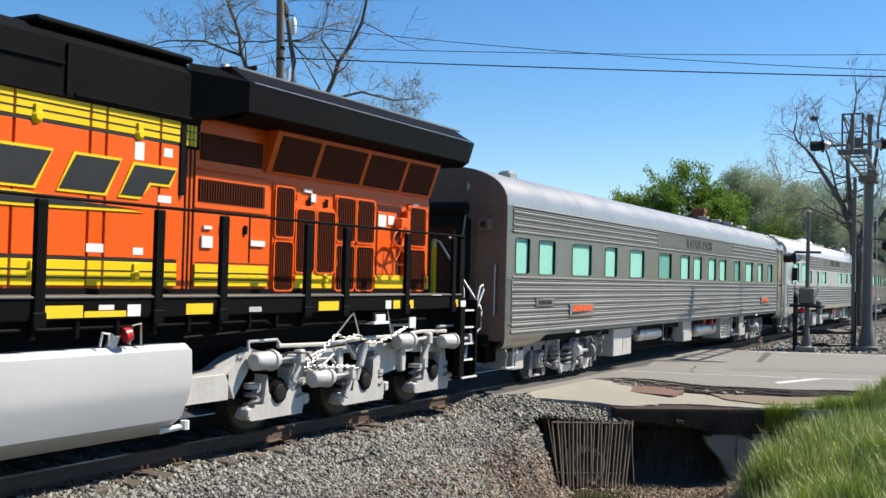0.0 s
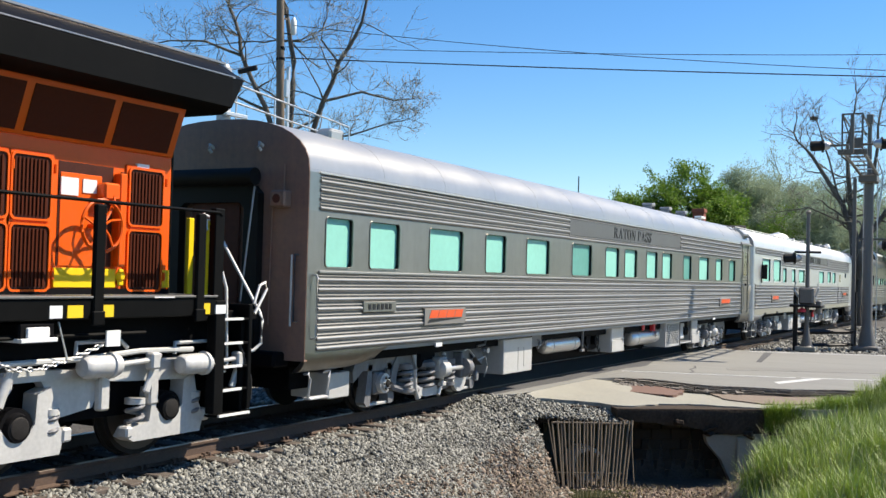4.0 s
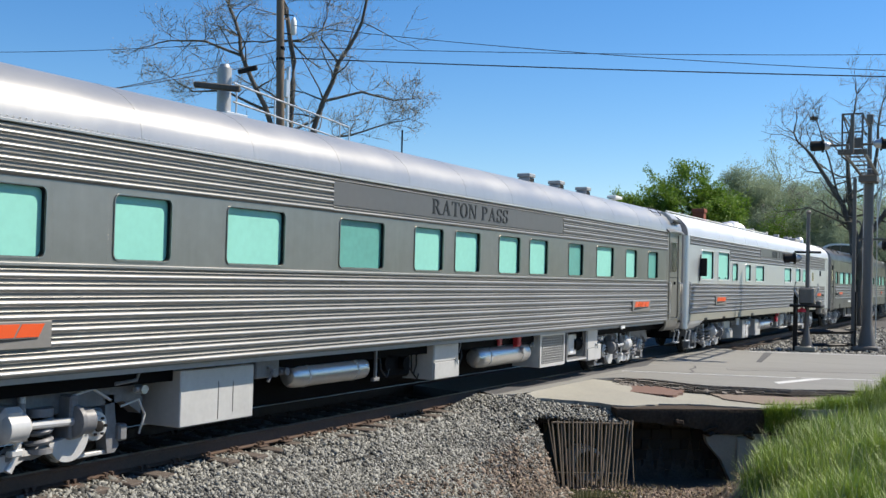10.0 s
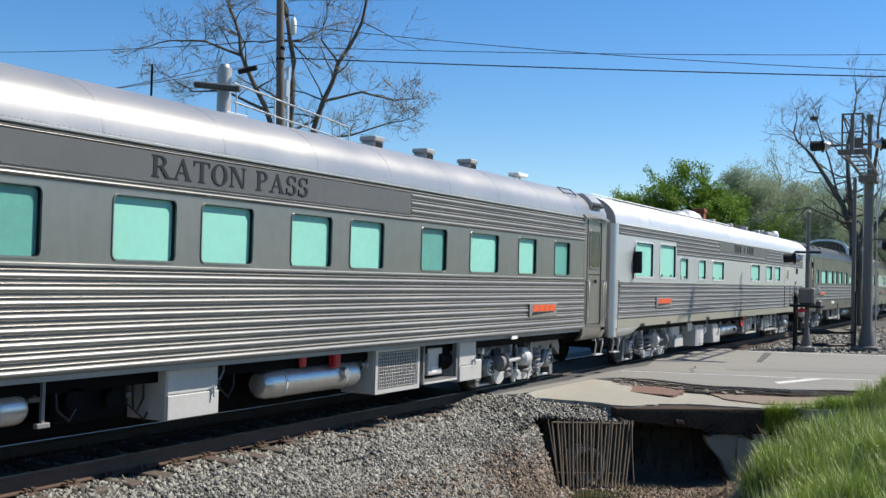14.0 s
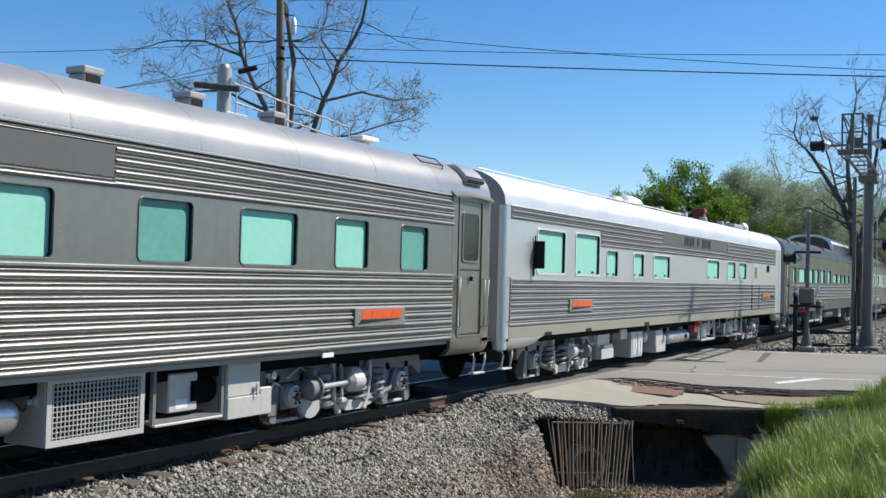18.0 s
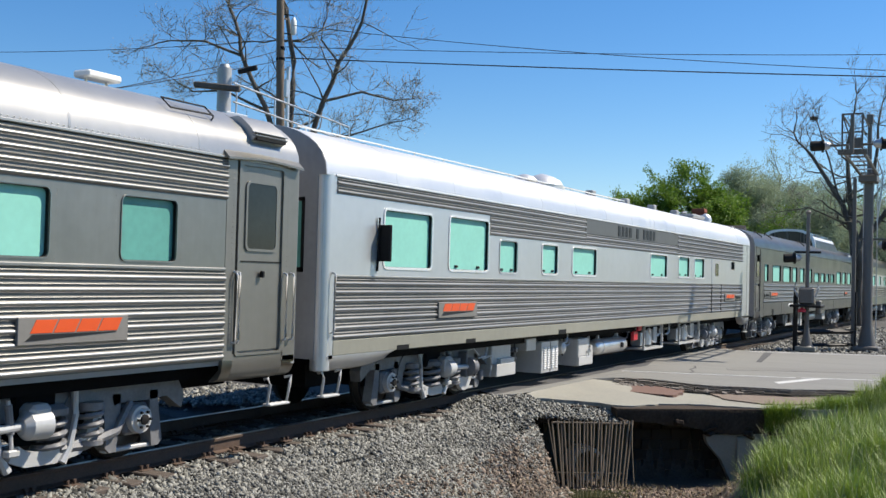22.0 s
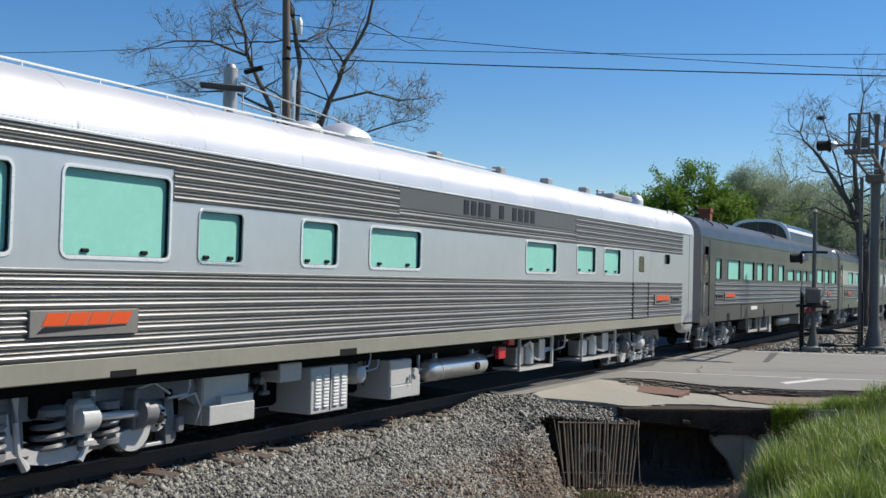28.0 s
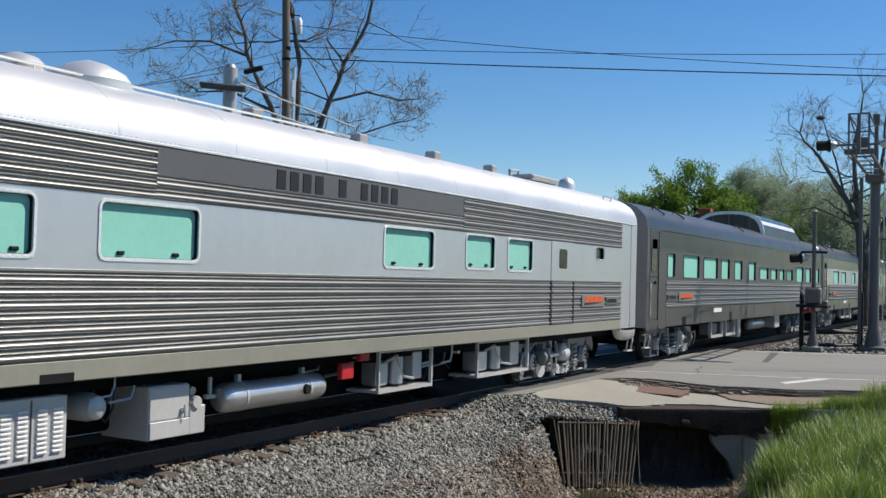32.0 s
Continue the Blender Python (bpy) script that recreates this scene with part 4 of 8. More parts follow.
def tank(car, u0, u1, zc, r, y=-1.0, name="air_tank"):
    L = u1 - u0
    t = part(name, Mesh().lathe((u0, y, zc), (u1, y, zc), [(0, r * .3), (.01, r * .7), (.04, r * .94), (.08, r), (.92, r), (.96, r * .94), (.99, r * .7), (1, r * .3)], 24), TANKSILVER, car)
    for k in (.18, .8):
        part("strap", Mesh().lathe((u0 + L * k - .02, y, zc), (u0 + L * k + .02, y, zc), [(0, r), (.05, r + .008), (.95, r + .008), (1, r)], 24).box(u0 + L * k - .03, u0 + L * k + .03, y - .03, y + .03, zc + r * .9, 1.0), EQUIP, t)
    return t


def car_at(offset):
    return pose(PULL + offset - TRAIN[0][1], YC, 0)


def end_wall(car, x, face, material, top=4.14, inset=.005):
    """The flat end of a coach with diaphragm frame. face: -1 looks to -x."""
    prof = [(-HW + inset, 0.95), (-HW + inset, 3.399)] + roof_profile(top=top - .005, half=HW - .005) + [(HW - .005, 0.95)]
    e = part("end_wall", Mesh().prism(prof, min(x + face * .012, x - face * .05), max(x + face * .012, x - face * .05)), material, car)
    xo = x + face * .02
    part("diaphragm", Mesh().add(*frame_prism(xo, xo + face * (.12 if material is ENDPAINT else .30), *((.80, .56, 3.22) if material is ENDPAINT else (.60, .44, 3.22)), 1.0)), RUBBER, e, "black folded gangway diaphragm")
    part("end_door", Mesh().box(min(xo, xo + face * .03), max(xo, xo + face * .03), -.42, .42, 1.1, 3.1, .01), DOORRED, e)
    return e


def frame_prism(x0, x1, w, wi, h, z0):
    """An upright arch-shaped frame between x0 and x1: outer half width w, inner wi."""
    o = [(-w, z0), (-w, h - .1), (-w + .1, h), (w - .1, h), (w, h - .1), (w, z0)]
    i = [(-wi, z0), (-wi, h - .3), (-wi + .08, h - .22), (wi - .08, h - .22), (wi, h - .3), (wi, z0)]
    vs = [(x, y, z) for x in (x0, x1) for y, z in o + i]
    fs = []
    for k in range(5):
        fs += [(k, k + 1, 6 + k + 1, 6 + k), (12 + k, 12 + k + 1, 18 + k + 1, 18 + k), (k, k + 1, 13 + k, 12 + k), (6 + k, 7 + k, 19 + k, 18 + k)]
    fs += [(0, 6, 18, 12), (5, 11, 23, 17)]
    return vs, fs


def vestibule_door(car, u0, u1, material, win=True, z0=0.84, z1=3.36):
    d = part("vestibule_door", Mesh().box(u0, u1, -HW + .012, -HW + .06, 1.15, z1, .006), material, car)
    part("door_edge", Mesh().ring(rrect(u0 - .03, u1 + .03, 1.1, z1 + .05, .02, 1), rrect(u0 + .015, u1 - .015, 1.13, z1 - .02, .02, 1), -HW - .012, -HW + .03), material, d)
    part("door_split", Mesh().box(u0 + .02, u1 - .02, -HW + .004, -HW + .02, 2.20, 2.215), RUBBER, d)
    if win:
        a, b = u0 + .14, u1 - .14
        part("door_window", Mesh().plate(rrect(a, b, 2.36, 3.14, .06), -HW + .0, -HW + .02), DARKGLASS, d)
        part("window_edge", Mesh().ring(rrect(a - .03, b + .03, 2.33, 3.17, .08), rrect(a, b, 2.36, 3.14, .06), -HW - .006, -HW + .02), material, d)
    part("latch", Mesh().box((u0 + u1) / 2 - .02, (u0 + u1) / 2 + .03, -HW - .05, -HW, 2.02, 2.1, .01), RUBBER, d)
    skirt(car, u0 - .06, u1 + .06, 1.12, material)
    return d


def roof_box(car, u, w=.28, d=.3, h=.16, y=-.75, z=4.0):
    p = part("roof_vent", Mesh().box(u - w / 2, u + w / 2, y - d / 2, y + d / 2, z - .12, z + h * .6, .02).box(u - w / 2 - .02, u + w / 2 + .02, y - d / 2 - .02, y + d / 2 + .02, z + h * .6, z + h, .015), GREYEND, car)
    part("louvre", Mesh().box(u - w / 2 + .03, u + w / 2 - .03, y - d / 2 - .008, y - d / 2, z, z + h * .5), RUBBER, p)
    return p


def rivets(car, pts, material, r=.008):
    """A row of low rivet heads on the coach's side."""
    m = Mesh()
    for x, y, z in pts:
        m.add([(x - r, y, z - r), (x + r, y, z - r), (x + r, y, z + r), (x - r, y, z + r), (x, y - r * .8, z)], [(0, 1, 4), (1, 2, 4), (2, 3, 4), (3, 0, 4)])
    ob = part("rivet_row", m, material, car)
    ob["kind"] = "stuff"
    return ob


def plumbing(car, gaps, seed):
    """Pipes, hoses, valves and hangers in the gaps of the underfloor equipment."""
    r = random.Random(seed)
    for a, b in gaps:
        for _ in range(max(2, int((b - a) * 5))):
            x, z, y = r.uniform(a, b), r.uniform(.62, .92), r.uniform(-1.3, -.95)
            kind = r.random()
            m = EQUIP if r.random() < .4 else ALU if r.random() < .3 else TRUCK
            if kind < .35:
                part("pipe", Mesh().tube([(x - .3, y, z), (x, y, z + .02), (x + .05, y, z + .12), (x + .05, y, 1.0)], r.uniform(.012, .022), 6), m, car)
            elif kind < .6:
                part("hose", Mesh().tube([(x - .15, y, .98), (x - .14, y - .02, z - .1), (x, y - .04, z - .22), (x + .12, y - .02, z - .08), (x + .14, y, .98)], .014, 6), CABLE, car)
            elif kind < .8:
                part("valve", Mesh().cyl((x, y - .06, z), (x, y + .06, z), .05, n=10).cyl((x - .09, y, z), (x + .09, y, z), .03, n=8), m, car)
            else:
                part("hanger", Mesh().box(x - .02, x + .02, y - .02, y + .02, z - .1, 1.0, .004).box(x - .08, x + .08, y - .03, y + .03, z - .14, z - .09, .006), m, car)


def coach_sleeper():
    car = thing("sleeping_coach", "stainless steel fluted passenger coach with turquoise blinds drawn in its windows", "train car", car_at(0), group="train cars")
    L0, L1 = 0.11, 25.62
    shell(car, L0, L1, SILVER, GREYBAND)
    wins = [(0.49, 1.12), (1.56, 2.36), (3.26, 4.37), (5.22, 6.02), (6.93, 8.0), (9.21, 10.32), (11.2, 12.09), (12.5, 13.39), (14.14, 15.02), (15.46, 16.32), (17.41, 18.21), (19.03, 20.12), (20.97, 21.77), (22.67, 23.46)]
    zw0, zw1 = 2.17, 2.835
    band_piers(car, L0, 24.26, 2.10, 2.90, [(a + .008, b - .008, zw0 + .008, zw1 - .008) for a, b in wins], GREYBAND)
    for i, (a, b) in enumerate(wins):
        window(car, a, b, zw0, zw1, BLINDDARK if i in (5, 10, 13) else BLINDGLASS, STEELPLAIN, .012)
    part("belt_rail", Mesh().box(.34, 24.26, -HW - .03, -HW + .02, 2.085, 2.125, .01), STEEL, car)
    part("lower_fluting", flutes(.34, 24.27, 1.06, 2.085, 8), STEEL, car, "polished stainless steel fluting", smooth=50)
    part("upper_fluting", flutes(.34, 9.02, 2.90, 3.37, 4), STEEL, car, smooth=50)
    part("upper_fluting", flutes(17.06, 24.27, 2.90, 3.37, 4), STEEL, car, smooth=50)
    part("name_trim", flutes(9.02, 17.06, 2.90, 3.0, 1), STEEL, car, smooth=50)
    part("name_trim", flutes(9.02, 17.06, 3.325, 3.37, 1, depth=.018), STEEL, car, smooth=50)
    npl = part("name_panel", Mesh().box(9.02, 17.06, -HW - .01, -HW + .05, 3.0, 3.325, .004), NAMEPLATE, car)
    serif_text(npl, "RATON PASS", 11.68, 14.46, 3.06, .235, -HW - .012)
    part("corner_panel", Mesh().box(L0, .34, -HW, -HW + .06, 1.06, 2.10), STEELPLAIN, car)
    part("corner_panel", Mesh().box(L0, .34, -HW, -HW + .06, 2.90, 3.40), STEELPLAIN, car)
    part("corner_panel", Mesh().box(24.27, 24.44, -HW, -HW + .06, 1.06, 3.40), DOORPAINT, car)
    skirt(car, L0, 2.15, 1.06, STEELPLAIN, taper1=1.1)
    skirt(car, 24.27, 24.44, 1.06, STEELPLAIN)
    vestibule_door(car, 24.50, 25.32, DOORPAINT)
    part("corner_panel", Mesh().box(25.36, L1, -HW, -HW + .06, 1.0, 3.40), DOORPAINT, car)
    skirt(car, 25.38, L1, 1.06, STEELPLAIN)
    # hood over the vestibule door
    lip = Mesh()
    vs = []
    for k in range(9):
        x, dz = 24.20 + 1.42 * k / 8, .035 * math.sin(math.pi * k / 8)
        vs += [(x, -HW + .05, 3.52), (x, -HW - .075, 3.40 + dz), (x, -HW - .075, 3.375 + dz), (x, -HW + .05, 3.45)]
    lip.add(vs, [(4 * k + a, 4 * k + (a + 1) % 4, 4 * k + 4 + (a + 1) % 4, 4 * k + 4 + a) for k in range(8) for a in range(4)] + [(0, 1, 2, 3), (32, 33, 34, 35)])
    part("door_hood", lip, DOORPAINT, car, "bent sheet metal drip hood over the door")
    arc = [(y, z) for y, z in roof_profile(n=44) if y < 0 and 3.60 < z < 4.0]
    up = [(y - .075, z + .045) for y, z in arc[:-2]] + [arc[-2], arc[-1]]
    sc = part("hood_scoop", Mesh().prism(up + [(y + .02, z - .02) for y, z in reversed(arc)], 24.72, 25.32), SILVER, car, "raised sheet metal air scoop on the roof", smooth=50)
    part("scoop_mouth", Mesh().box(24.74, 25.30, up[0][0] - .006, up[0][0] + .1, up[0][1] - .035, up[0][1] + .005, .004), RUBBER, sc)
    for k in range(2):
        part("scoop_rib", Mesh().box(24.71, 25.33, up[0][0] - .012 + .002 * k, up[0][0] + .05, up[0][1] + .012 + .035 * k, up[0][1] + .024 + .035 * k, .003), STEEL, sc)
    rivets(car, [(24.38, -HW - .001, 1.3 + .062 * k) for k in range(32)], DOORPAINT)
    rivets(car, [(25.42, -HW - .001, 1.3 + .062 * k) for k in range(32)], DOORPAINT)
    rivets(car, [(24.5 + .062 * k, -HW - .001, 3.40 - .03) for k in range(14)], STEELPLAIN)
    rivets(car, [(.2 + .07 * k, -HW - .006, 3.435) for k in range(340)], SILVER)
    rivets(car, [(9.1 + .25 * k, -HW - .012, 3.02) for k in range(32)], NAMEPLATE)
    for a, b in wins:
        rivets(car, [(x, -HW - .001, zw0 + .05 * k) for x in (a - .08, b + .08) for k in range(14)], GREYBAND, .005)
    emblem(car, 3.10, 4.46, 1.33, 1.585)
    emblem(car, 21.43, 22.77, 1.36, 1.62)
    pl = part("number_plate", Mesh().box(1.40, 2.27, -HW - .034, -HW, 1.56, 1.71, .005), GREYBAND, car)
    bars(pl, "lettering", 1.52, 2.18, 1.595, 1.675, 6, -HW - .038, LETTER, 3)
    hand_grab(car, .25, 1.24, 2.07)
    hand_grab(car, 24.42, 1.25, 2.08)
    hand_grab(car, 24.47, 1.25, 2.08)
    hand_grab(car, 25.36, 1.25, 2.08)
    hand_grab(car, 25.50, 1.25, 2.08)
    stirrup(car, .28, .42)
    stirrup(car, 25.2, .40)
    end_wall(car, L0, -1, ENDPAINT)
    end_wall(car, L1, 1, GREYEND)
    # fittings of the leading end
    part("tail_light", Mesh().box(-.06, L0, -1.25, -1.01, 2.93, 3.15, .02).cyl((-.075, -1.13, 3.04), (-.05, -1.13, 3.04), .075, n=16), ENDPAINT, car, "square lamp box with a dark lens")
    part("lamp_lens", Mesh().cyl((-.08, -1.13, 3.04), (-.07, -1.13, 3.04), .06, n=16), DOORRED, car)
    hand_grab(car, -.0, 1.4, 2.32, -1.35, .0)
    for y in (-.75, .1):
        part("marker_hook", Mesh().tube([(L0, y, 3.75), (L0 - .09, y, 3.79), (L0 - .10, y, 3.73), (L0 - .05, y, 3.69)], .024, 6), WHITEBAR, car)
    part("buffer_roll", Mesh().cyl((-.10, -.80, 3.33), (-.10, .80, 3.33), .115, n=18), RUBBER, car, "black rolled gangway curtain")
    part("stay_rod", Mesh().tube([(-.06, -.76, 3.2), (-.16, -.66, 1.7)], .013), EQUIP, car)
    part("end_conduit", Mesh().tube([(L0 - .03, -1.13, 3.15), (L0 - .03, -1.13, 3.5)], .012).tube([(L0 - .03, -.95, 3.0), (L0 - .03, -.93, 1.4)], .012), ENDPAINT, car)
    part("end_sill", Mesh().box(-.12, L0 + .1, -1.2, 1.2, .86, 1.06, .03), UNDER, car)
    part("end_grab", Mesh().tube([(L0, -1.38, 2.32), (L0 - .08, -1.38, 2.33), (L0 - .08, -1.38, 1.46), (L0, -1.38, 1.45)], .014), TRUCK, car)
    # roof fittings
    part("roof_cowl", Mesh().box(1.27, 1.60, -1.0, -.74, 3.92, 4.13, .03).box(1.32, 1.64, -.98, -.76, 4.08, 4.15, .02), SILVER, car)
    part("cowl_mouth", Mesh().box(1.59, 1.645, -.97, -.77, 3.97, 4.09), RUBBER, car)
    for u in (17.6, 19.25, 20.9):
        roof_box(car, u, .26, .26, .2, -.45, 4.09)
    part("antenna", Mesh().tube([(13.1, -.1, 4.1), (13.1, -.1, 4.62)], .014).box(12.7, 13.5, -.3, .1, 4.12, 4.17, .01), UNDER, car)
    part("antenna", Mesh().box(23.1, 23.6, -.5, -.25, 4.2, 4.28, .02).tube([(23.2, -.35, 4.1), (23.2, -.35, 4.22)], .02).tube([(23.5, -.35, 4.1), (23.5, -.35, 4.22)], .02), WHITEBAR, car)
    part("roof_rail", Mesh().tube([(24.15, -1.36, 3.82), (24.2, -1.34, 3.87), (24.2, -1.20, 3.99), (23.5, -1.20, 3.99), (23.5, -1.34, 3.87), (24.15, -1.36, 3.88)], .011), RUBBER, car)
    # trucks and underfloor equipment
    coach_truck(car, 4.05, 1)
    coach_truck(car, 22.05, -1)
    cabinet(car, "battery_box", 6.47, 7.75, .32, .96, lid=0, handle=False, label="silver painted battery box")
    part("box_seam", Mesh().box(7.1, 7.11, -1.324, -1.32, .36, .8).box(7.36, 7.37, -1.324, -1.32, .42, .78), NAMEPLATE, car)
    part("valve_box", Mesh().box(7.84, 8.3, -1.28, -1.0, .76, .99, .015).tube([(8.05, -1.3, .9), (8.1, -1.34, .84), (8.02, -1.32, .72)], .02), TRUCK, car)
    tank(car, 8.66, 10.52, .72, .155, y=-1.12)
    part("compressor", Mesh().box(10.9, 11.9, -1.1, -.6, .5, .95, .04).cyl((11.1, -1.2, .75), (11.1, -1.0, .75), .13, n=14).cyl((11.6, -1.2, .72), (11.6, -1.0, .72), .1, n=14), UNDER, car)
    cabinet(car, "equipment_box", 12.24, 13.08, .42, 1.0, lid=.5)
    tank(car, 14.06, 16.28, .66, .19, y=-1.1)
    part("shutoff_handle", Mesh().box(14.75, 14.90, -1.28, -1.22, .84, 1.02, .03), RED, car, "red shut-off handle")
    part("shutoff_handle", Mesh().box(15.45, 15.6, -1.34, -1.22, .80, 1.0, .02), RED, car, "red shut-off handle")
    part("tank_gauge", Mesh().cyl((15.75, -1.34, .72), (15.75, -1.24, .72), .06, .075, 14), ALU, car)
    mb = cabinet(car, "condenser_box", 16.48, 17.76, .34, 1.0, handle=False, label="box with a wire mesh screen")
    g = Mesh()
    for i in range(24):
        x = 16.56 + i * .0505
        g.box(x, x + .009, -1.336, -1.324, .40, .95)
    for i in range(11):
        z = .42 + i * .05
        g.box(16.54, 17.7, -1.334, -1.324, z, z + .009)
    # black sheet stands in for the dark inside of the box
    part("mesh_back", Mesh().box(16.54, 17.70, -1.3225, -1.3205, .40, .95), UNDER, mb)
    part("mesh_screen", g, EQUIP, mb)
    part("mesh_edge", Mesh().ring([(16.48, .34), (17.76, .34), (17.76, 1.0), (16.48, 1.0)], [(16.54, .40), (17.70, .40), (17.70, .95), (16.54, .95)], -1.345, -1.32), EQUIP, mb)
    fr = part("equipment_rack", Mesh().ring([(17.9, .38), (19.05, .38), (19.05, 1.02), (17.9, 1.02)], [(17.945, .425), (19.005, .425), (19.005, .985), (17.945, .985)], -1.33, -1.28).box(17.95, 19.0, -1.3, -.7, .38, .425, .01), TRUCK, car)
    part("rack_back", Mesh().box(17.9, 19.06, -.80, -.76, .4, 1.0), UNDER, fr)
    part("rack_sill", Mesh().box(17.92, 19.03, -1.345, -1.30, .37, .40, .006), EQUIP, fr)
    part("control_box", Mesh().box(18.25, 18.72, -1.22, -.95, .48, .92, .015), EQUIP, fr)
    part("warning_label", Mesh().box(18.36, 18.55, -1.224, -1.22, .52, .62), STICKER, fr)
    part("motor", Mesh().cyl((18.6, -1.1, .7), (18.98, -1.1, .7), .17, n=18), UNDER, fr)
    c3 = cabinet(car, "equipment_box", 19.10, 19.72, .32, 1.0, lid=.4)
    part("step_panel", Mesh().box(19.72, 19.95, -1.335, -1.0, .32, .66, .012), EQUIP, c3)
    part("number_tag", Mesh().box(3.55, 3.75, -HW - .004, -HW + .02, .98, 1.04), STICKER, car)
    part("number_tag", Mesh().box(20.75, 21.0, -HW - .004, -HW + .02, .98, 1.04), STICKER, car)
    plumbing(car, [(5.9, 6.4), (7.8, 8.6), (10.5, 12.2), (13.1, 14.0), (16.3, 16.5), (19.8, 20.2)], 3)
    part("end_box", Mesh().box(1.05, 1.56, -1.25, -.6, .36, .72, .015), EQUIP, car)
    return car


def coach_office():
    car = thing("office_coach", "fluted stainless coach with bright white roof and pale grey window band", "train car", car_at(25.91), group="train cars")
    L0, L1 = 0.32, 25.42
    shell(car, L0, L1, WHITEROOF, LIGHTBAND)
    wins = [(1.78, 3.16, 2.20, 3.03), (3.75, 5.15, 2.20, 3.05), (5.62, 6.35, 2.18, 2.75), (7.50, 8.27, 2.19, 2.75), (9.07, 10.46, 2.19, 2.75), (14.30, 15.71, 2.21, 2.77), (16.80, 17.84, 2.24, 2.78), (18.39, 19.43, 2.23, 2.78)]
    small = [(22.75, 23.21, 2.53, 2.79)]
    band_piers(car, .56, 24.35, 2.06, 2.82, [(a + .008, b - .008, z0 + .008, min(z1 - .008, 2.82)) for a, b, z0, z1 in wins + small], LIGHTBAND)
    band_piers(car, .56, 5.2, 2.82, 3.16, [(a + .008, b - .008, 2.82, z1 - .008) for a, b, z0, z1 in wins[:2]], LIGHTBAND)
    for i, (a, b, z0, z1) in enumerate(wins):
        window(car, a, b, z0, z1, BLINDGLASS, LIGHTBAND if i == 2 else WHITEFRAME, .022 if i == 2 else .032, clip=i > 0)
    window(car, *small[0], DARKGLASS, LIGHTBAND, .02)
    for a, b, z0, z1 in wins:
        e = .014
        rivets(car, [(a + (b - a) * k / 9, -HW - .013, z) for k in range(10) for z in (z0 - e, z1 + e)] + [(x, -HW - .013, z0 + (z1 - z0) * k / 6) for k in range(1, 6) for x in (a - e, b + e)], LIGHTBAND, .006)
    part("belt_rail", Mesh().box(.56, 24.36, -HW - .02, -HW + .02, 2.04, 2.07, .006), STEEL, car)
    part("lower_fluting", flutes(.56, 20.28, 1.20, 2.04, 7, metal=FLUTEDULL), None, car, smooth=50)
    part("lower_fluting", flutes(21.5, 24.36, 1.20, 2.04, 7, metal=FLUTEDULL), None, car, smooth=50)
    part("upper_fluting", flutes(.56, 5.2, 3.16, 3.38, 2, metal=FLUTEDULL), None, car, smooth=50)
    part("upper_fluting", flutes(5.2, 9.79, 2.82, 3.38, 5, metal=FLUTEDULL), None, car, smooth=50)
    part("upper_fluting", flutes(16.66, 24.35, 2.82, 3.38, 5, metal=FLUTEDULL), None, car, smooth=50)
    part("name_trim", flutes(9.79, 16.66, 2.82, 3.07, 2, metal=FLUTEDULL), None, car, smooth=50)
    npl = part("name_panel", Mesh().box(9.79, 16.66, -HW - .01, -HW + .05, 3.07, 3.38, .004), NAMEPLATE, car)
    for k in (0, 1, 2, 3, 5, 7, 8, 9, 10):
        a = 11.8 + 2.89 * k / 11
        part("lettering", Mesh().box(a, a + .17, -HW - .0185, -HW - .0125, 3.11, 3.34), LETTER, npl)
    part("side_sill", Mesh().box(.56, 24.36, -HW - .005, -HW + .06, .99, 1.20, .01), SIDESILL, car, "olive grey painted side sill")
    part("lift_notch", Mesh().box(2.2, 2.55, -HW - .008, -HW, .99, 1.06), RUBBER, car)
    part("lift_notch", Mesh().box(4.4, 4.75, -HW - .008, -HW, .99, 1.06), RUBBER, car)
    part("lift_notch", Mesh().box(8.4, 8.8, -HW - .008, -HW, .99, 1.08), RUBBER, car)
    part("corner_panel", Mesh().box(L0 + .13, .56, -HW, -HW + .06, .95, 3.4), LIGHTBAND, car)
    part("corner_post", Mesh().cyl((L0 + .13, -HW + .13, .80), (L0 + .13, -HW + .13, 3.42), .131, n=28), LIGHTBAND, car, "rounded pale grey corner")
    part("corner_panel", Mesh().box(24.35, L1, -HW, -HW + .06, .95, 3.4), LIGHTBAND, car)
    part("corner_post", Mesh().box(25.0, 25.02, -HW - .006, -HW, 1.0, 3.4), GREYEND, car)
    skirt(car, L0 + .10, 2.2, 1.0, LIGHTBAND, taper1=1.0, low=.78)
    skirt(car, 24.36, L1, 1.0, LIGHTBAND, taper0=.7, low=.7)
    d = part("side_door", Mesh().box(20.32, 21.46, -HW - .012, -HW + .05, 2.06, 2.82, .006), LIGHTBAND, car)
    part("door_window", Mesh().plate(rrect(20.7, 21.1, 2.30, 2.68, .05), -HW - .016, -HW + .02), DARKGLASS, d)
    part("door_fluting", flutes(20.36, 21.42, 1.20, 2.04, 7, -HW - .006, metal=FLUTEDULL), None, d, smooth=50)
    part("door_gap", Mesh().box(20.29, 20.33, -HW - .02, -HW + .03, 1.2, 2.06), RUBBER, d)
    part("door_gap", Mesh().box(21.45, 21.49, -HW - .02, -HW + .03, 1.2, 2.06), RUBBER, d)
    emblem(car, 3.38, 4.72, 1.43, 1.68)
    emblem(car, 21.9, 23.2, 1.52, 1.76)
    pl = part("number_plate", Mesh().box(23.35, 24.1, -HW - .034, -HW, 1.56, 1.72, .005), GREYBAND, car)
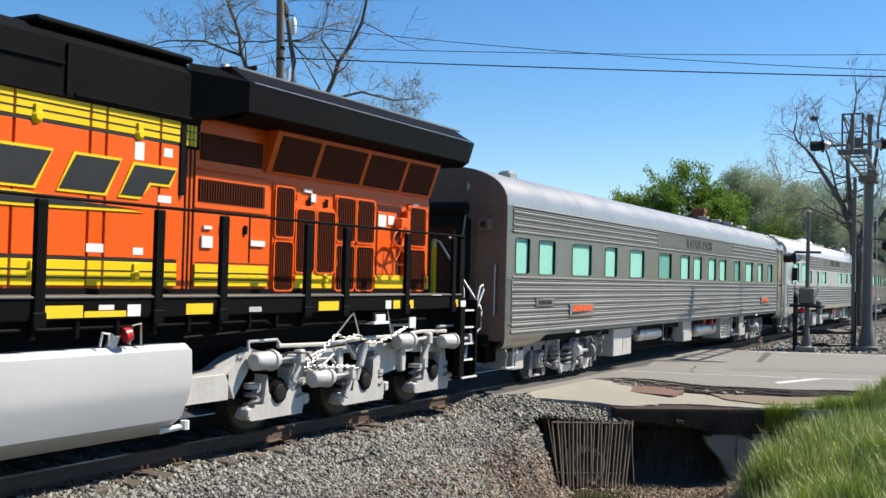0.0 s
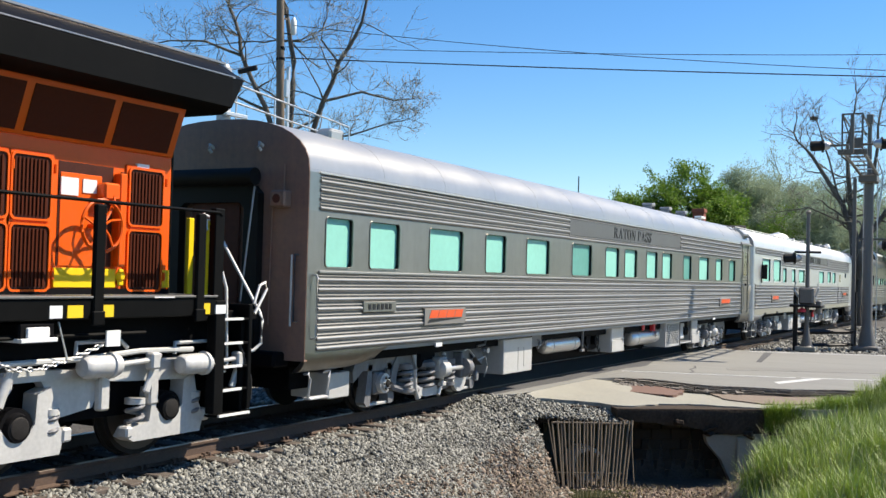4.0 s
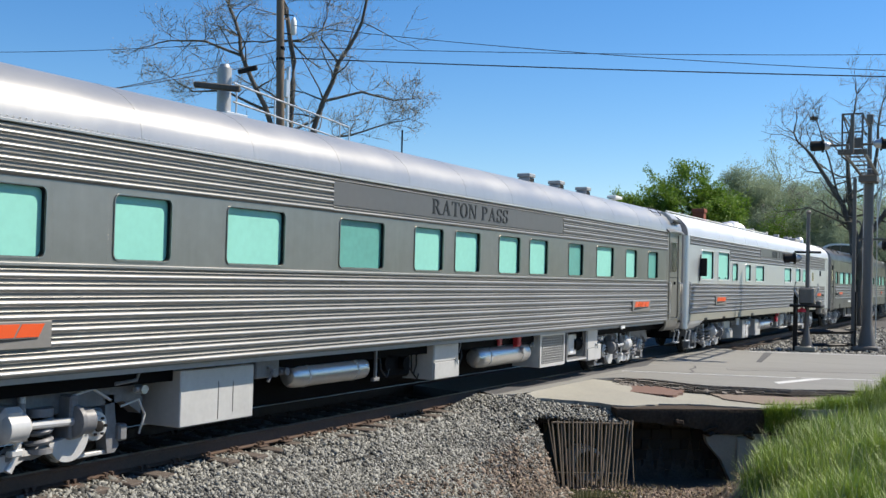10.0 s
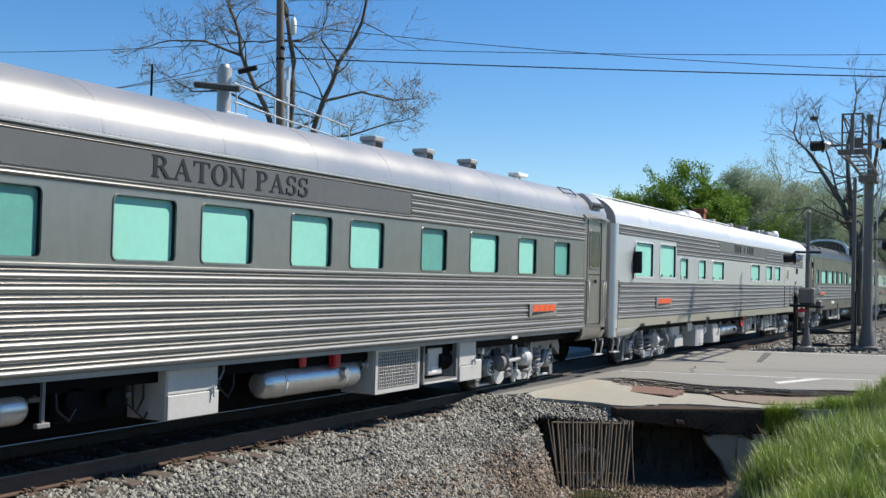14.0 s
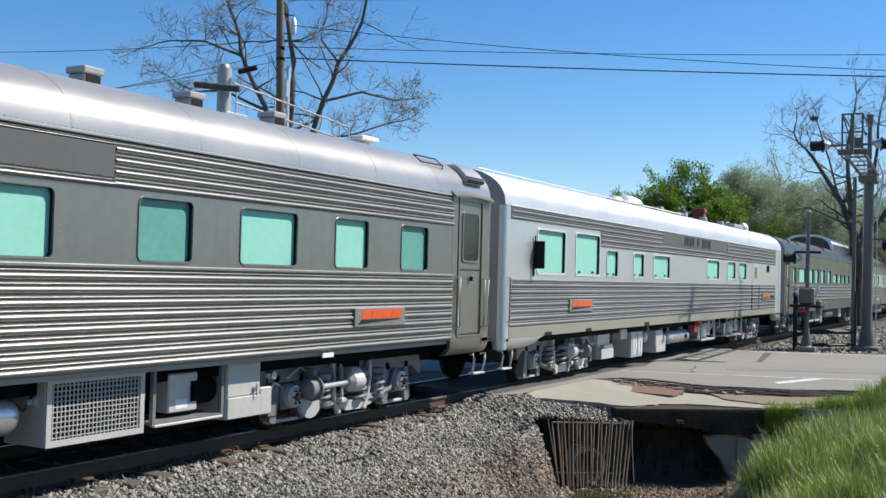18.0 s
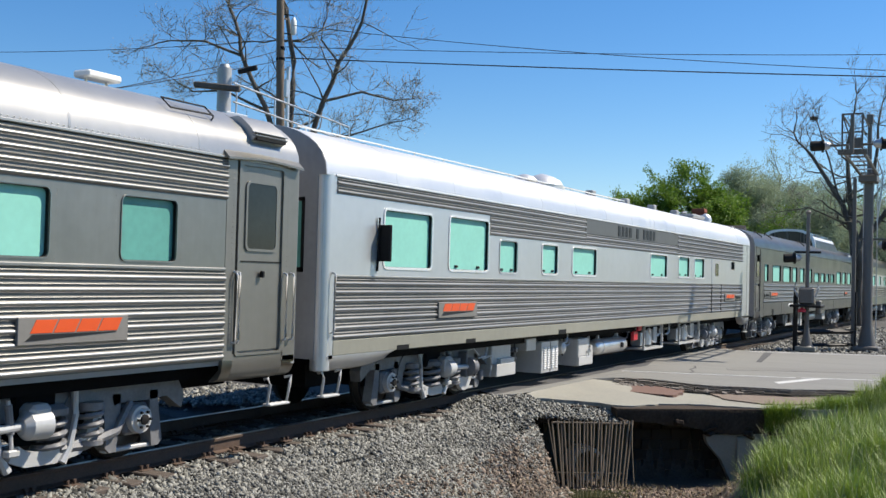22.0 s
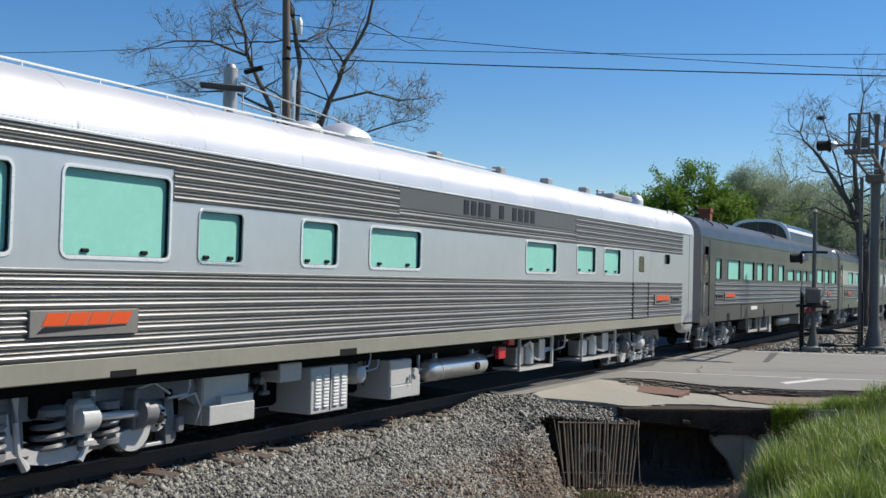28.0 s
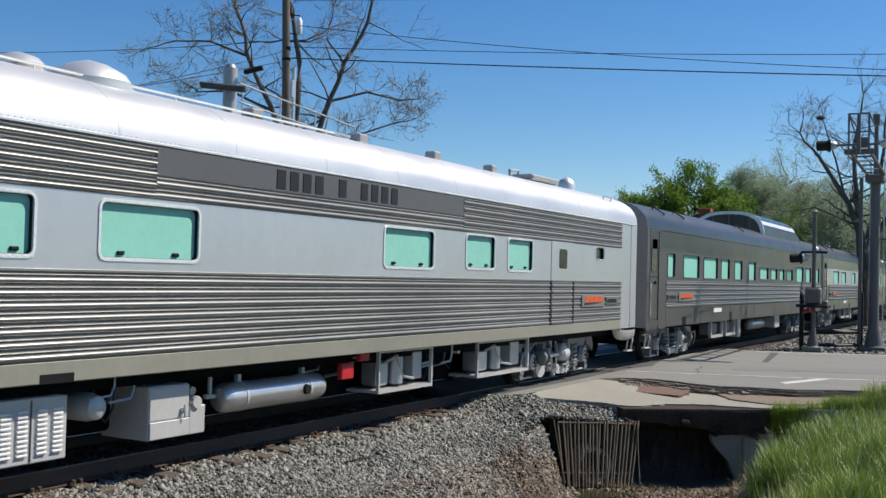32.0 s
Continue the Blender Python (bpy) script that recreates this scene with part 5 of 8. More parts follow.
    bars(pl, "lettering", 23.42, 24.0, 1.6, 1.68, 6, -HW - .038, LETTER, 5)
    rivets(car, [(.4 + .07 * k, -HW - .006, 3.435) for k in range(356)], WHITEROOF)
    rivets(car, [(9.9 + .3 * k, -HW - .012, 3.09) for k in range(23)], NAMEPLATE)
    # wind deflector beside the first window
    part("wind_wing", Mesh().box(1.62, 1.68, -HW - .20, -HW, 2.28, 2.80, .012), RUBBER, car, "black folding mirror bracket beside the window")
    part("wing_post", Mesh().tube([(1.60, -HW - .01, 2.14), (1.60, -HW - .03, 2.9)], .015), RUBBER, car)
    hand_grab(car, .50, 1.30, 2.10)
    stirrup(car, .42, .38)
    stirrup(car, 25.0, .34)
    end_wall(car, L0, -1, GREYEND, inset=.13)
    end_wall(car, L1, 1, GREYEND)
    part("end_window", Mesh().box(L0 - .02, L0 + .01, -1.15, -.68, 2.16, 3.05, .01), BLINDDARK, car)
    part("end_window_edge", Mesh().box(L0 - .03, L0 - .0, -1.19, -1.15, 2.1, 3.1).box(L0 - .03, L0, -1.19, -.64, 3.05, 3.1).box(L0 - .03, L0, -1.19, -.64, 2.1, 2.16), RUBBER, car)
    # roof fittings
    part("roof_dome", Mesh().lathe((9.76, -.5, 3.98), (9.76, -.5, 4.36), [(0, .46), (.35, .47), (.6, .40), (.85, .22), (1, .02)], 28).cyl((9.76, -.5, 3.95), (9.76, -.5, 4.05), .5, n=28), WHITEROOF, car, "white satellite dome on the roof")
    part("roof_dome", Mesh().lathe((8.85, -.5, 4.02), (8.85, -.5, 4.26), [(0, .26), (.5, .27), (.8, .2), (1, .05)], 22), WHITEROOF, car, "small white roof dome")
    part("roof_walk", Mesh().box(6.2, 14.5, -.75, -.72, 4.11, 4.14).box(6.2, 14.5, -.4, -.37, 4.13, 4.16), ALU, car)
    rail = Mesh().tube([(.6, -.8, 4.11), (14.0, -.8, 4.11)], .014, 5)
    for i in range(14):
        rail.cyl((.8 + i, -.8, 3.98), (.8 + i, -.8, 4.11), .012, n=5)
    part("safety_rail", rail, WHITEBAR, car)
    for u in (12.4, 14.9, 17.2, 19.4):
        part("roof_vent", Mesh().box(u - .12, u + .12, -.72, -.52, 4.0, 4.22, .02), GREYEND, car)
    part("roof_rack", Mesh().box(21.2, 22.6, -.7, -.2, 4.12, 4.24, .03), GREYEND, car)
    part("roof_horn", Mesh().tube([(20.3, -.6, 4.1), (20.3, -.6, 4.22), (20.7, -.6, 4.25), (20.7, -.6, 4.1)], .03), GREYEND, car)
    part("roof_dome", Mesh().lathe((23.6, -.45, 4.05), (23.6, -.45, 4.4), [(0, .19), (.5, .2), (.8, .15), (1, .03)], 20), WHITEROOF, car, "white antenna dome")
    part("roof_grab", Mesh().tube([(23.9, -1.2, 3.85), (23.9, -1.24, 3.98), (24.4, -1.24, 3.98), (24.4, -1.2, 3.85)], .014), GREYEND, car)
    coach_truck(car, 4.08, 1)
    coach_truck(car, 21.8, -1)
    bb = cabinet(car, "battery_box", 6.2, 7.02, .27, .86, y=-1.12, depth=.5, lid=.42, handle=False, proud=.12)
    part("panel_step", Mesh().box(6.42, 7.01, -1.22, -1.12, .50, .60, .006), EQUIP, bb)
    part("junction_box", Mesh().box(7.5, 7.95, -1.25, -.9, .68, .92, .015), EQUIP, car)
    lb = cabinet(car, "louvred_box", 8.06, 8.92, .22, .84, handle=False, label="silver box with louvred doors")
    for k in range(4):
        lv = Mesh()
        for i in range(10):
            x, z = 8.14 + .185 * k + (.04 if k > 1 else 0), .30 + i * .045
            lv.box(x, x + .12, -1.345, -1.318, z, z + .022, .004)
        part("louvre", lv, STICKER, lb)
    part("door_seam", Mesh().box(8.485, 8.495, -1.332, -1.32, .24, .82), NAMEPLATE, lb)
    part("float_valve", Mesh().lathe((9.35, -1.3, .66), (9.35, -.9, .66), [(0, .06), (.1, .12), (.4, .15), (1, .15)], 18), EQUIP, car)
    c3 = cabinet(car, "equipment_box", 10.0, 10.62, .24, .82, lid=.36)
    part("step_panel", Mesh().box(10.62, 10.88, -1.335, -1.0, .24, .56, .012).cyl((10.72, -1.36, .6), (10.72, -1.2, .6), .07, n=12), EQUIP, c3)
    tank(car, 11.27, 13.34, .57, .18, y=-1.15)
    part("tank_gauge", Mesh().cyl((12.8, -1.37, .57), (12.8, -1.28, .57), .06, .075, 14), WHEEL, car)
    part("fuel_cutoff", Mesh().box(13.5, 13.8, -1.40, -1.32, .64, .86, .015), RED, car, "red emergency cut-off box")
    part("fuel_cutoff", Mesh().box(14.0, 14.25, -1.36, -1.28, .86, 1.0, .015), RED, car, "red emergency cut-off box")
    plumbing(car, [(5.8, 6.2), (7.1, 8.0), (9.0, 9.9), (10.9, 11.3), (13.4, 14.5), (16.2, 17.6)], 4)
    for a, b in ((14.55, 16.13), (17.69, 19.81)):
        fr = part("equipment_rack", Mesh().ring([(a, .35), (b, .35), (b, .98), (a, .98)], [(a + .04, .40), (b - .04, .40), (b - .04, .94), (a + .04, .94)], -1.33, -1.28).box(a + .02, b - .02, -1.3, -.6, .35, .40, .01), EQUIP, car)
        w = b - a
        part("generator_part", Mesh().box(a + w * .1, a + w * .3, -1.2, -.9, .44, .80, .03).cyl((a + w * .45, -1.15, .45), (a + w * .45, -1.15, .85), .13, n=14).tube([(a + w * .2, -1.25, .8), (a + w * .35, -1.28, .88), (a + w * .5, -1.26, .55), (a + w * .7, -1.25, .5)], .025), ALU, fr)
        part("control_box", Mesh().box(a + w * .72, a + w * .9, -1.22, -.9, .48, .9, .012), EQUIP, fr)
        part("rack_back", Mesh().box(a, b, -.75, -.7, .4, 1.0), UNDER, fr)
    return car


def vista_dome(car, u0, u1):
    """A raised dome: steel shell with an arched windscreen, glazed sides and a sloping rear."""
    prof = [(y, z) for y, z in roof_profile(z0=3.72, top=4.74, n=16, half=1.26, power=3.0)]
    n = len(prof)
    vs, fs = [], []
    rows = [(u0, 1.0), (u1 - 1.3, 1.0), (u1 - .5, .72), (u1, .32)]
    for x, k in rows:
        vs += [(x, y, 3.72 + (z - 3.72) * k) for y, z in prof]
    for j in range(len(rows) - 1):
        fs += [(j * n + i, j * n + i + 1, (j + 1) * n + i + 1, (j + 1) * n + i) for i in range(n - 1)]
    fs += [tuple(range(n)), tuple(range((len(rows) - 1) * n, len(rows) * n))]
    d = part("vista_dome", Mesh().add(vs, fs), DOMESTEEL, car, "raised steel dome with an arched windscreen", smooth=50)
    inner = [(y * .90, 3.9 + (z - 3.72) * .80) for y, z in prof]
    for a, b in ((0, 6), (6, 10), (10, 16)):
        pts = inner[a:b + 1]
        pts = [(pts[0][0] + .02, pts[0][1])] + pts[1:-1] + [(pts[-1][0] - .02, pts[-1][1])]
        low = [(y, 4.0) for y, z in reversed(pts)] if (a, b) == (6, 10) else [(pts[-1][0], 4.0)] if a == 0 else [(pts[0][0], 4.0)]
        part("windscreen", Mesh().prism(pts + low, u0 - .03, u0 - .004), DARKGLASS, d)
    for k in (5, 8, 11):
        part("windscreen_post", Mesh().box(u0 - .05, u0 - .02, inner[k][0] - .035, inner[k][0] + .035, 3.95, inner[k][1] + .06), DOMESTEEL, d)
    rim = Mesh().prism([(y * 1.02, z + .02) for y, z in prof] + [(y * .93, z - .09) for y, z in reversed(prof)], u0 - .06, u0 + .03)
    part("windscreen_rim", rim, WHITEFRAME, d, "bright steel rim round the windscreen", smooth=50)
    part("deflector", Mesh().box(u0 - .5, u0 - .02, -1.25, -1.0, 3.74, 3.92, .06), WHITEFRAME, d)
    panes = 6
    w = (u1 - 1.5 - u0 - .3) / panes
    for i in range(panes):
        a = u0 + .2 + i * w
        for lo, hi in ((3, 6),):
            face = [(y * 1.006 - .004, z + .008) for y, z in prof[lo:hi + 1]]
            part("pane", Mesh().prism(face + [(y + .05, z - .04) for y, z in reversed(face)], a + .06, a + w - .06), DOMEGLASS, d)
    part("side_sill", Mesh().prism([(y * 1.015, z + .01) for y, z in prof[2:4]] + [(y, z) for y, z in reversed(prof[2:4])], u0 + .1, u1 - 1.4), WHITEFRAME, d)
    return d


def far_coach(name, label, offset, dome, skin, band_mat, wins, roof_mat):
    car = thing(name, label, "train car", car_at(offset), group="train cars")
    L0, L1 = .3, 25.5
    shell(car, L0, L1, roof_mat, band_mat, seams=0)
    holes = [(a, b, 2.26, 2.68) if dome and 12.5 < a < 19 else (a, b, 2.21, 2.83) for a, b in wins]
    band_piers(car, 1.3, L1, 2.14, 2.90, [(a + .008, b - .008, c + .008, e - .008) for a, b, c, e in holes], band_mat)
    for i, (a, b, c, e) in enumerate(holes):
        window(car, a, b, c, e, BLINDDARK if i == 9 else BLINDGLASS, band_mat)
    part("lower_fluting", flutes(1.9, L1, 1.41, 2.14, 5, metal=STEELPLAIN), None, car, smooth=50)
    part("upper_panel", Mesh().box(L0, L1, -HW, -HW + .06, 2.9, 3.4), roof_mat if dome else STEELPLAIN, car)
    for i in range(7):
        a = 1.9 + i * (L1 - 1.9) / 7
        part("skirt_panel", Mesh().box(a + .008, a + (L1 - 1.9) / 7 - .008, -HW, -HW + .06, .93, 1.41, .01), skin, car)
    part("skirt_notch", Mesh().box(3.4, 3.75, -HW - .006, -HW, .93, 1.16), RUBBER, car)
    part("skirt_notch", Mesh().box(8.6, 8.9, -HW - .006, -HW, .93, 1.2), RUBBER, car)
    part("stencil", Mesh().box(6.7, 7.6, -HW - .006, -HW, 1.22, 1.34), STICKER, car)
    part("corner_panel", Mesh().box(L0, .52, -HW - .004, -HW + .06, .9, 3.396), skin, car)
    part("corner_panel", Mesh().box(1.3, 1.9, -HW, -HW + .06, .9, 2.14), skin, car)
    vestibule_door(car, .56, 1.26, skin)
    emblem(car, 2.95, 4.35, 1.58, 1.80)
    emblem(car, 22.4, 23.4, 1.58, 1.80)
    pl = part("number_plate", Mesh().box(2.0, 2.8, -HW - .034, -HW, 1.60, 1.78, .005), NAMEPLATE, car)
    bars(pl, "lettering", 2.1, 2.7, 1.65, 1.73, 6, -HW - .038, LETTER, 7)
    hand_grab(car, .48, 1.25, 2.08)
    stirrup(car, .4, .34)
    end_wall(car, L0, -1, GREYEND)
    end_wall(car, L1, 1, GREYEND)
    for u in (1.8, 3.6, 10.6):
        part("roof_grab", Mesh().tube([(u, -1.15, 3.9), (u, -1.17, 4.02), (u + .3, -1.38, 3.84), (u + .3, -1.34, 3.74)], .022), RUBBER, car)
    part("roof_corner", Mesh().box(L1 - .5, L1 - .05, -1.45, -1.0, 3.62, 3.86, .08), WHITEFRAME, car)
    coach_truck(car, 3.9, 1)
    coach_truck(car, 21.9, -1)
    for a, b in ((7.2, 8.6), (9.0, 10.2)):
        fr = part("equipment_rack", Mesh().ring([(a, .42), (b, .42), (b, .95), (a, .95)], [(a + .06, .50), (b - .06, .50), (b - .06, .9), (a + .06, .9)], -1.33, -1.26), EQUIP, car)
        part("control_box", Mesh().box(a + .2, b - .2, -1.2, -.9, .5, .86, .03), TRUCK, fr)
    cabinet(car, "equipment_box", 10.6, 11.0, .32, .92, handle=False)
    tank(car, 13.0, 15.0, .66, .18, y=-1.1)
    cabinet(car, "equipment_box", 16.5, 17.4, .45, .92, handle=False)
    if dome:
        vista_dome(car, 14.6, 22.2)
    else:
        for u in (6, 12, 18):
            roof_box(car, u)
    return car


def slats(x0, x1, z0, z1, y, n, w=0.5):
    """Upright slats of a louvred opening."""
    m, p = Mesh(), (x1 - x0) / n
    for i in range(n):
        m.box(x0 + i * p, x0 + i * p + p * w, y - .012, y + .006, z0, z1)
    return m


def screen_door(car, x0, x1, z0, z1, split=None, y=-1.025):
    """A hood door with rounded dark screens, slats and hinges."""
    d = part("screen_door", Mesh().box(x0 - .05, x1 + .05, y - .022, y, z0 - .05, z1 + .05, .008), ORANGE, car)
    spans = [(z0, z1)] if split is None else [(z0, split - .035), (split + .035, z1)]
    for a, b in spans:
        part("screen", Mesh().plate(rrect(x0, x1, a, b, .05), y - .026, y - .018), GRILLE, d)
        part("slat", slats(x0 + .02, x1 - .02, a + .03, b - .03, y - .03, 9, .42), REDGRILLE, d)
        part("screen_edge", Mesh().ring(rrect(x0 - .022, x1 + .022, a - .022, b + .022, .06), rrect(x0, x1, a, b, .05), y - .042, y - .02), ORANGE, d)
    for z in (z0 + .1, z1 - .15):
        part("hinge", Mesh().cyl((x1 + .06, y - .03, z), (x1 + .06, y - .03, z + .09), .018, n=8), ORANGE, d)
    return d


def sticker(car, x0, x1, z0, z1, y=-1.05, material=None):
    return part("sticker", Mesh().box(x0, x1, y, y + .03, z0, z1), material or STICKER, car)


def slanted_block(car, pts, y):
    """One black slanted shape of the lettered emblem, with a yellow border."""
    cx, cz = sum(p[0] for p in pts) / len(pts), sum(p[1] for p in pts) / len(pts)
    edge = [(cx + (x - cx) * 1.0 + math.copysign(.028, x - cx), cz + (z - cz) + math.copysign(.03, z - cz)) for x, z in pts]
    b = part("emblem_border", Mesh().plate(edge, y - .004, y + .004), YELLOW, car)
    part("emblem_fill", Mesh().plate(pts, y - .008, y - .002), LETTER, b)


def loco_axle_guard(t, x):
    """A pedestal casting with its journal, springs and brake shoe."""
    y = -1.18
    part("pedestal", Mesh().plate([(x - .62, .30), (x - .52, .25), (x + .50, .25), (x + .55, .42), (x + .45, .62), (x + .38, .92), (x + .22, .86), (x + .2, .58), (x + .1, .46), (x - .1, .46), (x - .2, .58), (x - .24, .80), (x - .30, .44), (x - .55, .40)], y - .10, y + .10), LOCOTRUCK, t)
    part("journal", Mesh().cyl((x, y - .08, .56), (x, y + .1, .56), .19, n=20).cyl((x, y - .13, .56), (x, y - .08, .56), .13, .15, 18), UNDER, t)
    part("journal_cap", Mesh().lathe((x, y - .15, .56), (x, y - .12, .56), [(0, .05), (.3, .1), (1, .12)], 16), WHEEL, t)
    for sx in (-.44, .42):
        coil(t, x + sx, y - .02, .40, .66, .085, .026, 2.2)
        part("spring_cap", Mesh().cyl((x + sx, y - .02, .64), (x + sx, y - .02, .70), .11, n=14), LOCOTRUCK, t)
    part("brake_head", Mesh().box(x - .66, x - .56, y - .14, y, .30, .42, .02), LOCOTRUCK, t)
    part("brake_head", Mesh().box(x + .52, x + .64, y - .12, y, .36, .50, .02), LOCOTRUCK, t)


def chain(t, pts, r=0.02):
    """A drooping chain of small links between points."""
    m = Mesh()
    for a, b in zip(pts, pts[1:]):
        a, b = Vector(a), Vector(b)
        n = max(2, int((b - a).length / .055))
        for i in range(n):
            p = a.lerp(b, (i + .5) / n)
            d = (b - a).normalized()
            q = d.to_track_quat("X", "Z") @ Euler((radians(90 * (i % 2)), 0, 0)).to_quaternion()
            loop = [p + q @ Vector((.034 * math.cos(k), .02 * math.sin(k), 0)) for k in [2 * math.pi * j / 8 for j in range(9)]]
            m.tube(loop, .0085, 4)
    return part("chain", m, ALU, t, "slack silver painted chain")


def locomotive():
    car = thing("locomotive", "orange and black diesel locomotive with yellow stripes and silver truck", "locomotive", car_at(0), group="train cars")
    H, S = -1.025, -1.525
    hood = part("hood", Mesh().box(-20, -1.86, H, -H, 1.80, 3.96, .015), ORANGE, car, "orange hood")
    # forward hood: doors, stripes and black upper works
    part("upper_hood", Mesh().prism([(H - .06, 3.80), (H - .06, 4.36), (H + .12, 4.50), (-H - .12, 4.50), (-H + .06, 4.36), (-H + .06, 3.80)], -20, -7.42), LOCOBLACK, car, "black upper hood")
    part("roof_cap", Mesh().box(-9.75, -7.5, H + .0, 1.0, 4.5, 4.58, .03).box(-20, -10.1, H + .1, .9, 4.48, 4.56, .03), LOCOBLACK, car)
    part("roof_hatch", Mesh().box(-9.42, -9.38, H - .085, H - .05, 3.84, 4.34).box(-9.3, -7.6, H - .08, H - .06, 3.83, 3.86).box(-20, -9.45, H - .085, H - .06, 4.12, 4.15), UNDER, car)
    ups = [(-20, -11.2), (-11.17, -10.0), (-9.97, -9.06), (-9.03, -8.84), (-8.81, -8.05), (-8.02, -7.72)]
    for a, b in ups:
        part("upper_stripe", Mesh().box(a, b, H - .026, H, 3.55, 3.79, .004), YELLOW, hood, "yellow stripe")
        part("lower_stripe", Mesh().box(a, b, H - .026, H, 1.90, 2.16, .004), YELLOW, hood, "yellow stripe")
        part("hood_door", Mesh().box(a, b, H - .022, H, 2.20, 3.51, .006), ORANGE, hood)
    for z in (3.63, 3.71, 1.98, 2.06):
        part("pinstripe", Mesh().box(-20, -7.72, H - .030, H - .02, z - .008, z + .008), LETTER, hood)
    for z in (3.53, 2.18):
        part("pinstripe", Mesh().box(-20, -7.72, H - .020, H - .005, z - .016, z + .016), LETTER, hood)
    for x in (-9.72, -8.36):
        for z in (3.56, 2.02):
            part("door_latch", Mesh().lathe((x, H - .06, z), (x, H - .02, z), [(0, .035), (.4, .055), (1, .075)], 14).box(x - .05, x + .05, H - .05, H - .02, z, z + .13, .02), YELLOW, hood)
    # lettering, as plain slanted shapes
    y = H - .030
    slanted_block(car, [(-10.35, 2.88), (-9.75, 2.88), (-9.54, 3.24), (-10.14, 3.24)], y)
    slanted_block(car, [(-9.44, 2.88), (-8.84, 2.88), (-8.63, 3.24), (-9.23, 3.24)], y)
    slanted_block(car, [(-8.62, 2.88), (-8.30, 2.88), (-8.20, 3.05), (-7.90, 3.05), (-7.79, 3.22), (-8.42, 3.22)], y)
    slanted_block(car, [(-14, 2.69), (-9.9, 2.70), (-8.3, 2.735), (-9.9, 2.79), (-14, 2.79)], y)
    sticker(car, -8.42, -8.28, 3.28, 3.48), sticker(car, -7.98, -7.84, 3.36, 3.46), sticker(car, -8.05, -7.84, 2.84, 2.92)
    sticker(car, -9.05, -8.82, 2.25, 2.34), sticker(car, -8.40, -8.25, 2.24, 2.32)
    # the step in the hood and its dark pipe column
    part("hood_edge", Mesh().box(-7.72, -7.64, H - .04, H, 2.95, 3.80), UNDER, hood)
    for x in (-7.60, -7.53, -7.46):
        part("hood_seam", Mesh().box(x, x + .018, H - .012, H, 1.85, 3.6), GRILLE, hood)
    g = part("sand_grid", Mesh().box(-7.66, -7.40, H - .03, H, 3.50, 3.80, .005), LOCOBLACK, hood)
    part("grid_window", Mesh().box(-7.63, -7.585, H - .036, H - .03, 3.53, 3.77).box(-7.57, -7.525, H - .036, H - .03, 3.53, 3.77).box(-7.51, -7.465, H - .036, H - .03, 3.53, 3.77), YELLOW, g)
    part("pinstripe", Mesh().box(-7.66, -7.40, H - .04, H - .03, 3.60, 3.612).box(-7.66, -7.40, H - .04, H - .03, 3.69, 3.702), LETTER, g)
    # the radiator wing
    wing = part("radiator_wing", Mesh().prism([(H, 3.90), (S + .14, 3.90), (S, 3.98), (S, 4.33), (S + .30, 4.54), (-S - .30, 4.54), (-S, 4.33), (-S, 3.98), (-S - .14, 3.90), (-H, 3.90)], -7.1, -1.45), LOCOBLACK, car, "black overhanging radiator wing")
    part("wing_front", Mesh().add([(-7.62, H - .06, 3.82), (-7.62, H - .06, 4.40), (-7.1, S, 4.33), (-7.1, S, 3.98), (-7.1, H, 3.90), (-7.62, H, 4.5), (-7.1, H, 4.54), (-7.1, S + .30, 4.54)], [(0, 1, 2, 3), (0, 3, 4), (1, 5, 6, 7, 2)]), LOCOBLACK, wing)
    part("wing_end", Mesh().add([(-1.45, S, 3.98), (-1.45, S, 4.33), (-1.45, S + .3, 4.54), (-1.22, S + .02, 4.33), (-1.22, S + .3, 4.5), (-1.45, -S, 3.98), (-1.45, -S, 4.33), (-1.22, -S, 4.33), (-1.45, -S - .3, 4.54), (-1.22, -S - .3, 4.5)], [(0, 3, 1), (1, 3, 4, 2), (0, 5, 7, 3), (3, 7, 9, 4), (2, 4, 9, 8)]), LOCOBLACK, wing)
    part("wing_rail", Mesh().box(-7.0, -1.25, S + .28, S + .34, 4.535, 4.56).box(-7.0, -1.4, S + .0, S + .02, 4.32, 4.345), RAILTOP, wing)
    # slanted radiator screens under the wing
    ya, yb, za, zb = S + .28, H - .03, 3.89, 3.36
    part("screen_bay", Mesh().prism([(H, 3.92), (ya, 3.92), (ya, za), (yb, zb), (H, zb)], -6.16, -1.90), ORANGE, car)
    xs = [-6.10, -5.15, -3.99, -2.88, -1.95]
    for a, b in zip(xs, xs[1:]):
        def on(k):
            return ya + (yb - ya) * k - .006, za + (zb - za) * k - .004
        (y0, z0), (y1, z1) = on(.08), on(.93)
        part("radiator_screen", Mesh().add([(a + .05, y0, z0), (b - .05, y0, z0), (b - .05, y1, z1), (a + .05, y1, z1), (a + .05, y0 + .02, z0), (b - .05, y0 + .02, z0), (b - .05, y1 + .02, z1), (a + .05, y1 + .02, z1)], [(0, 1, 2, 3), (4, 7, 6, 5), (0, 4, 5, 1), (1, 5, 6, 2), (2, 6, 7, 3), (3, 7, 4, 0)]), REDGRILLE, car, "brown radiator screen")
    part("intake_screen", Mesh().box(-7.36, -6.22, H - .02, H, 3.40, 3.72, .004), REDGRILLE, car)
    part("drip_strip", Mesh().box(-7.40, -6.05, H - .035, H, 3.28, 3.30, .004), ORANGE, car)
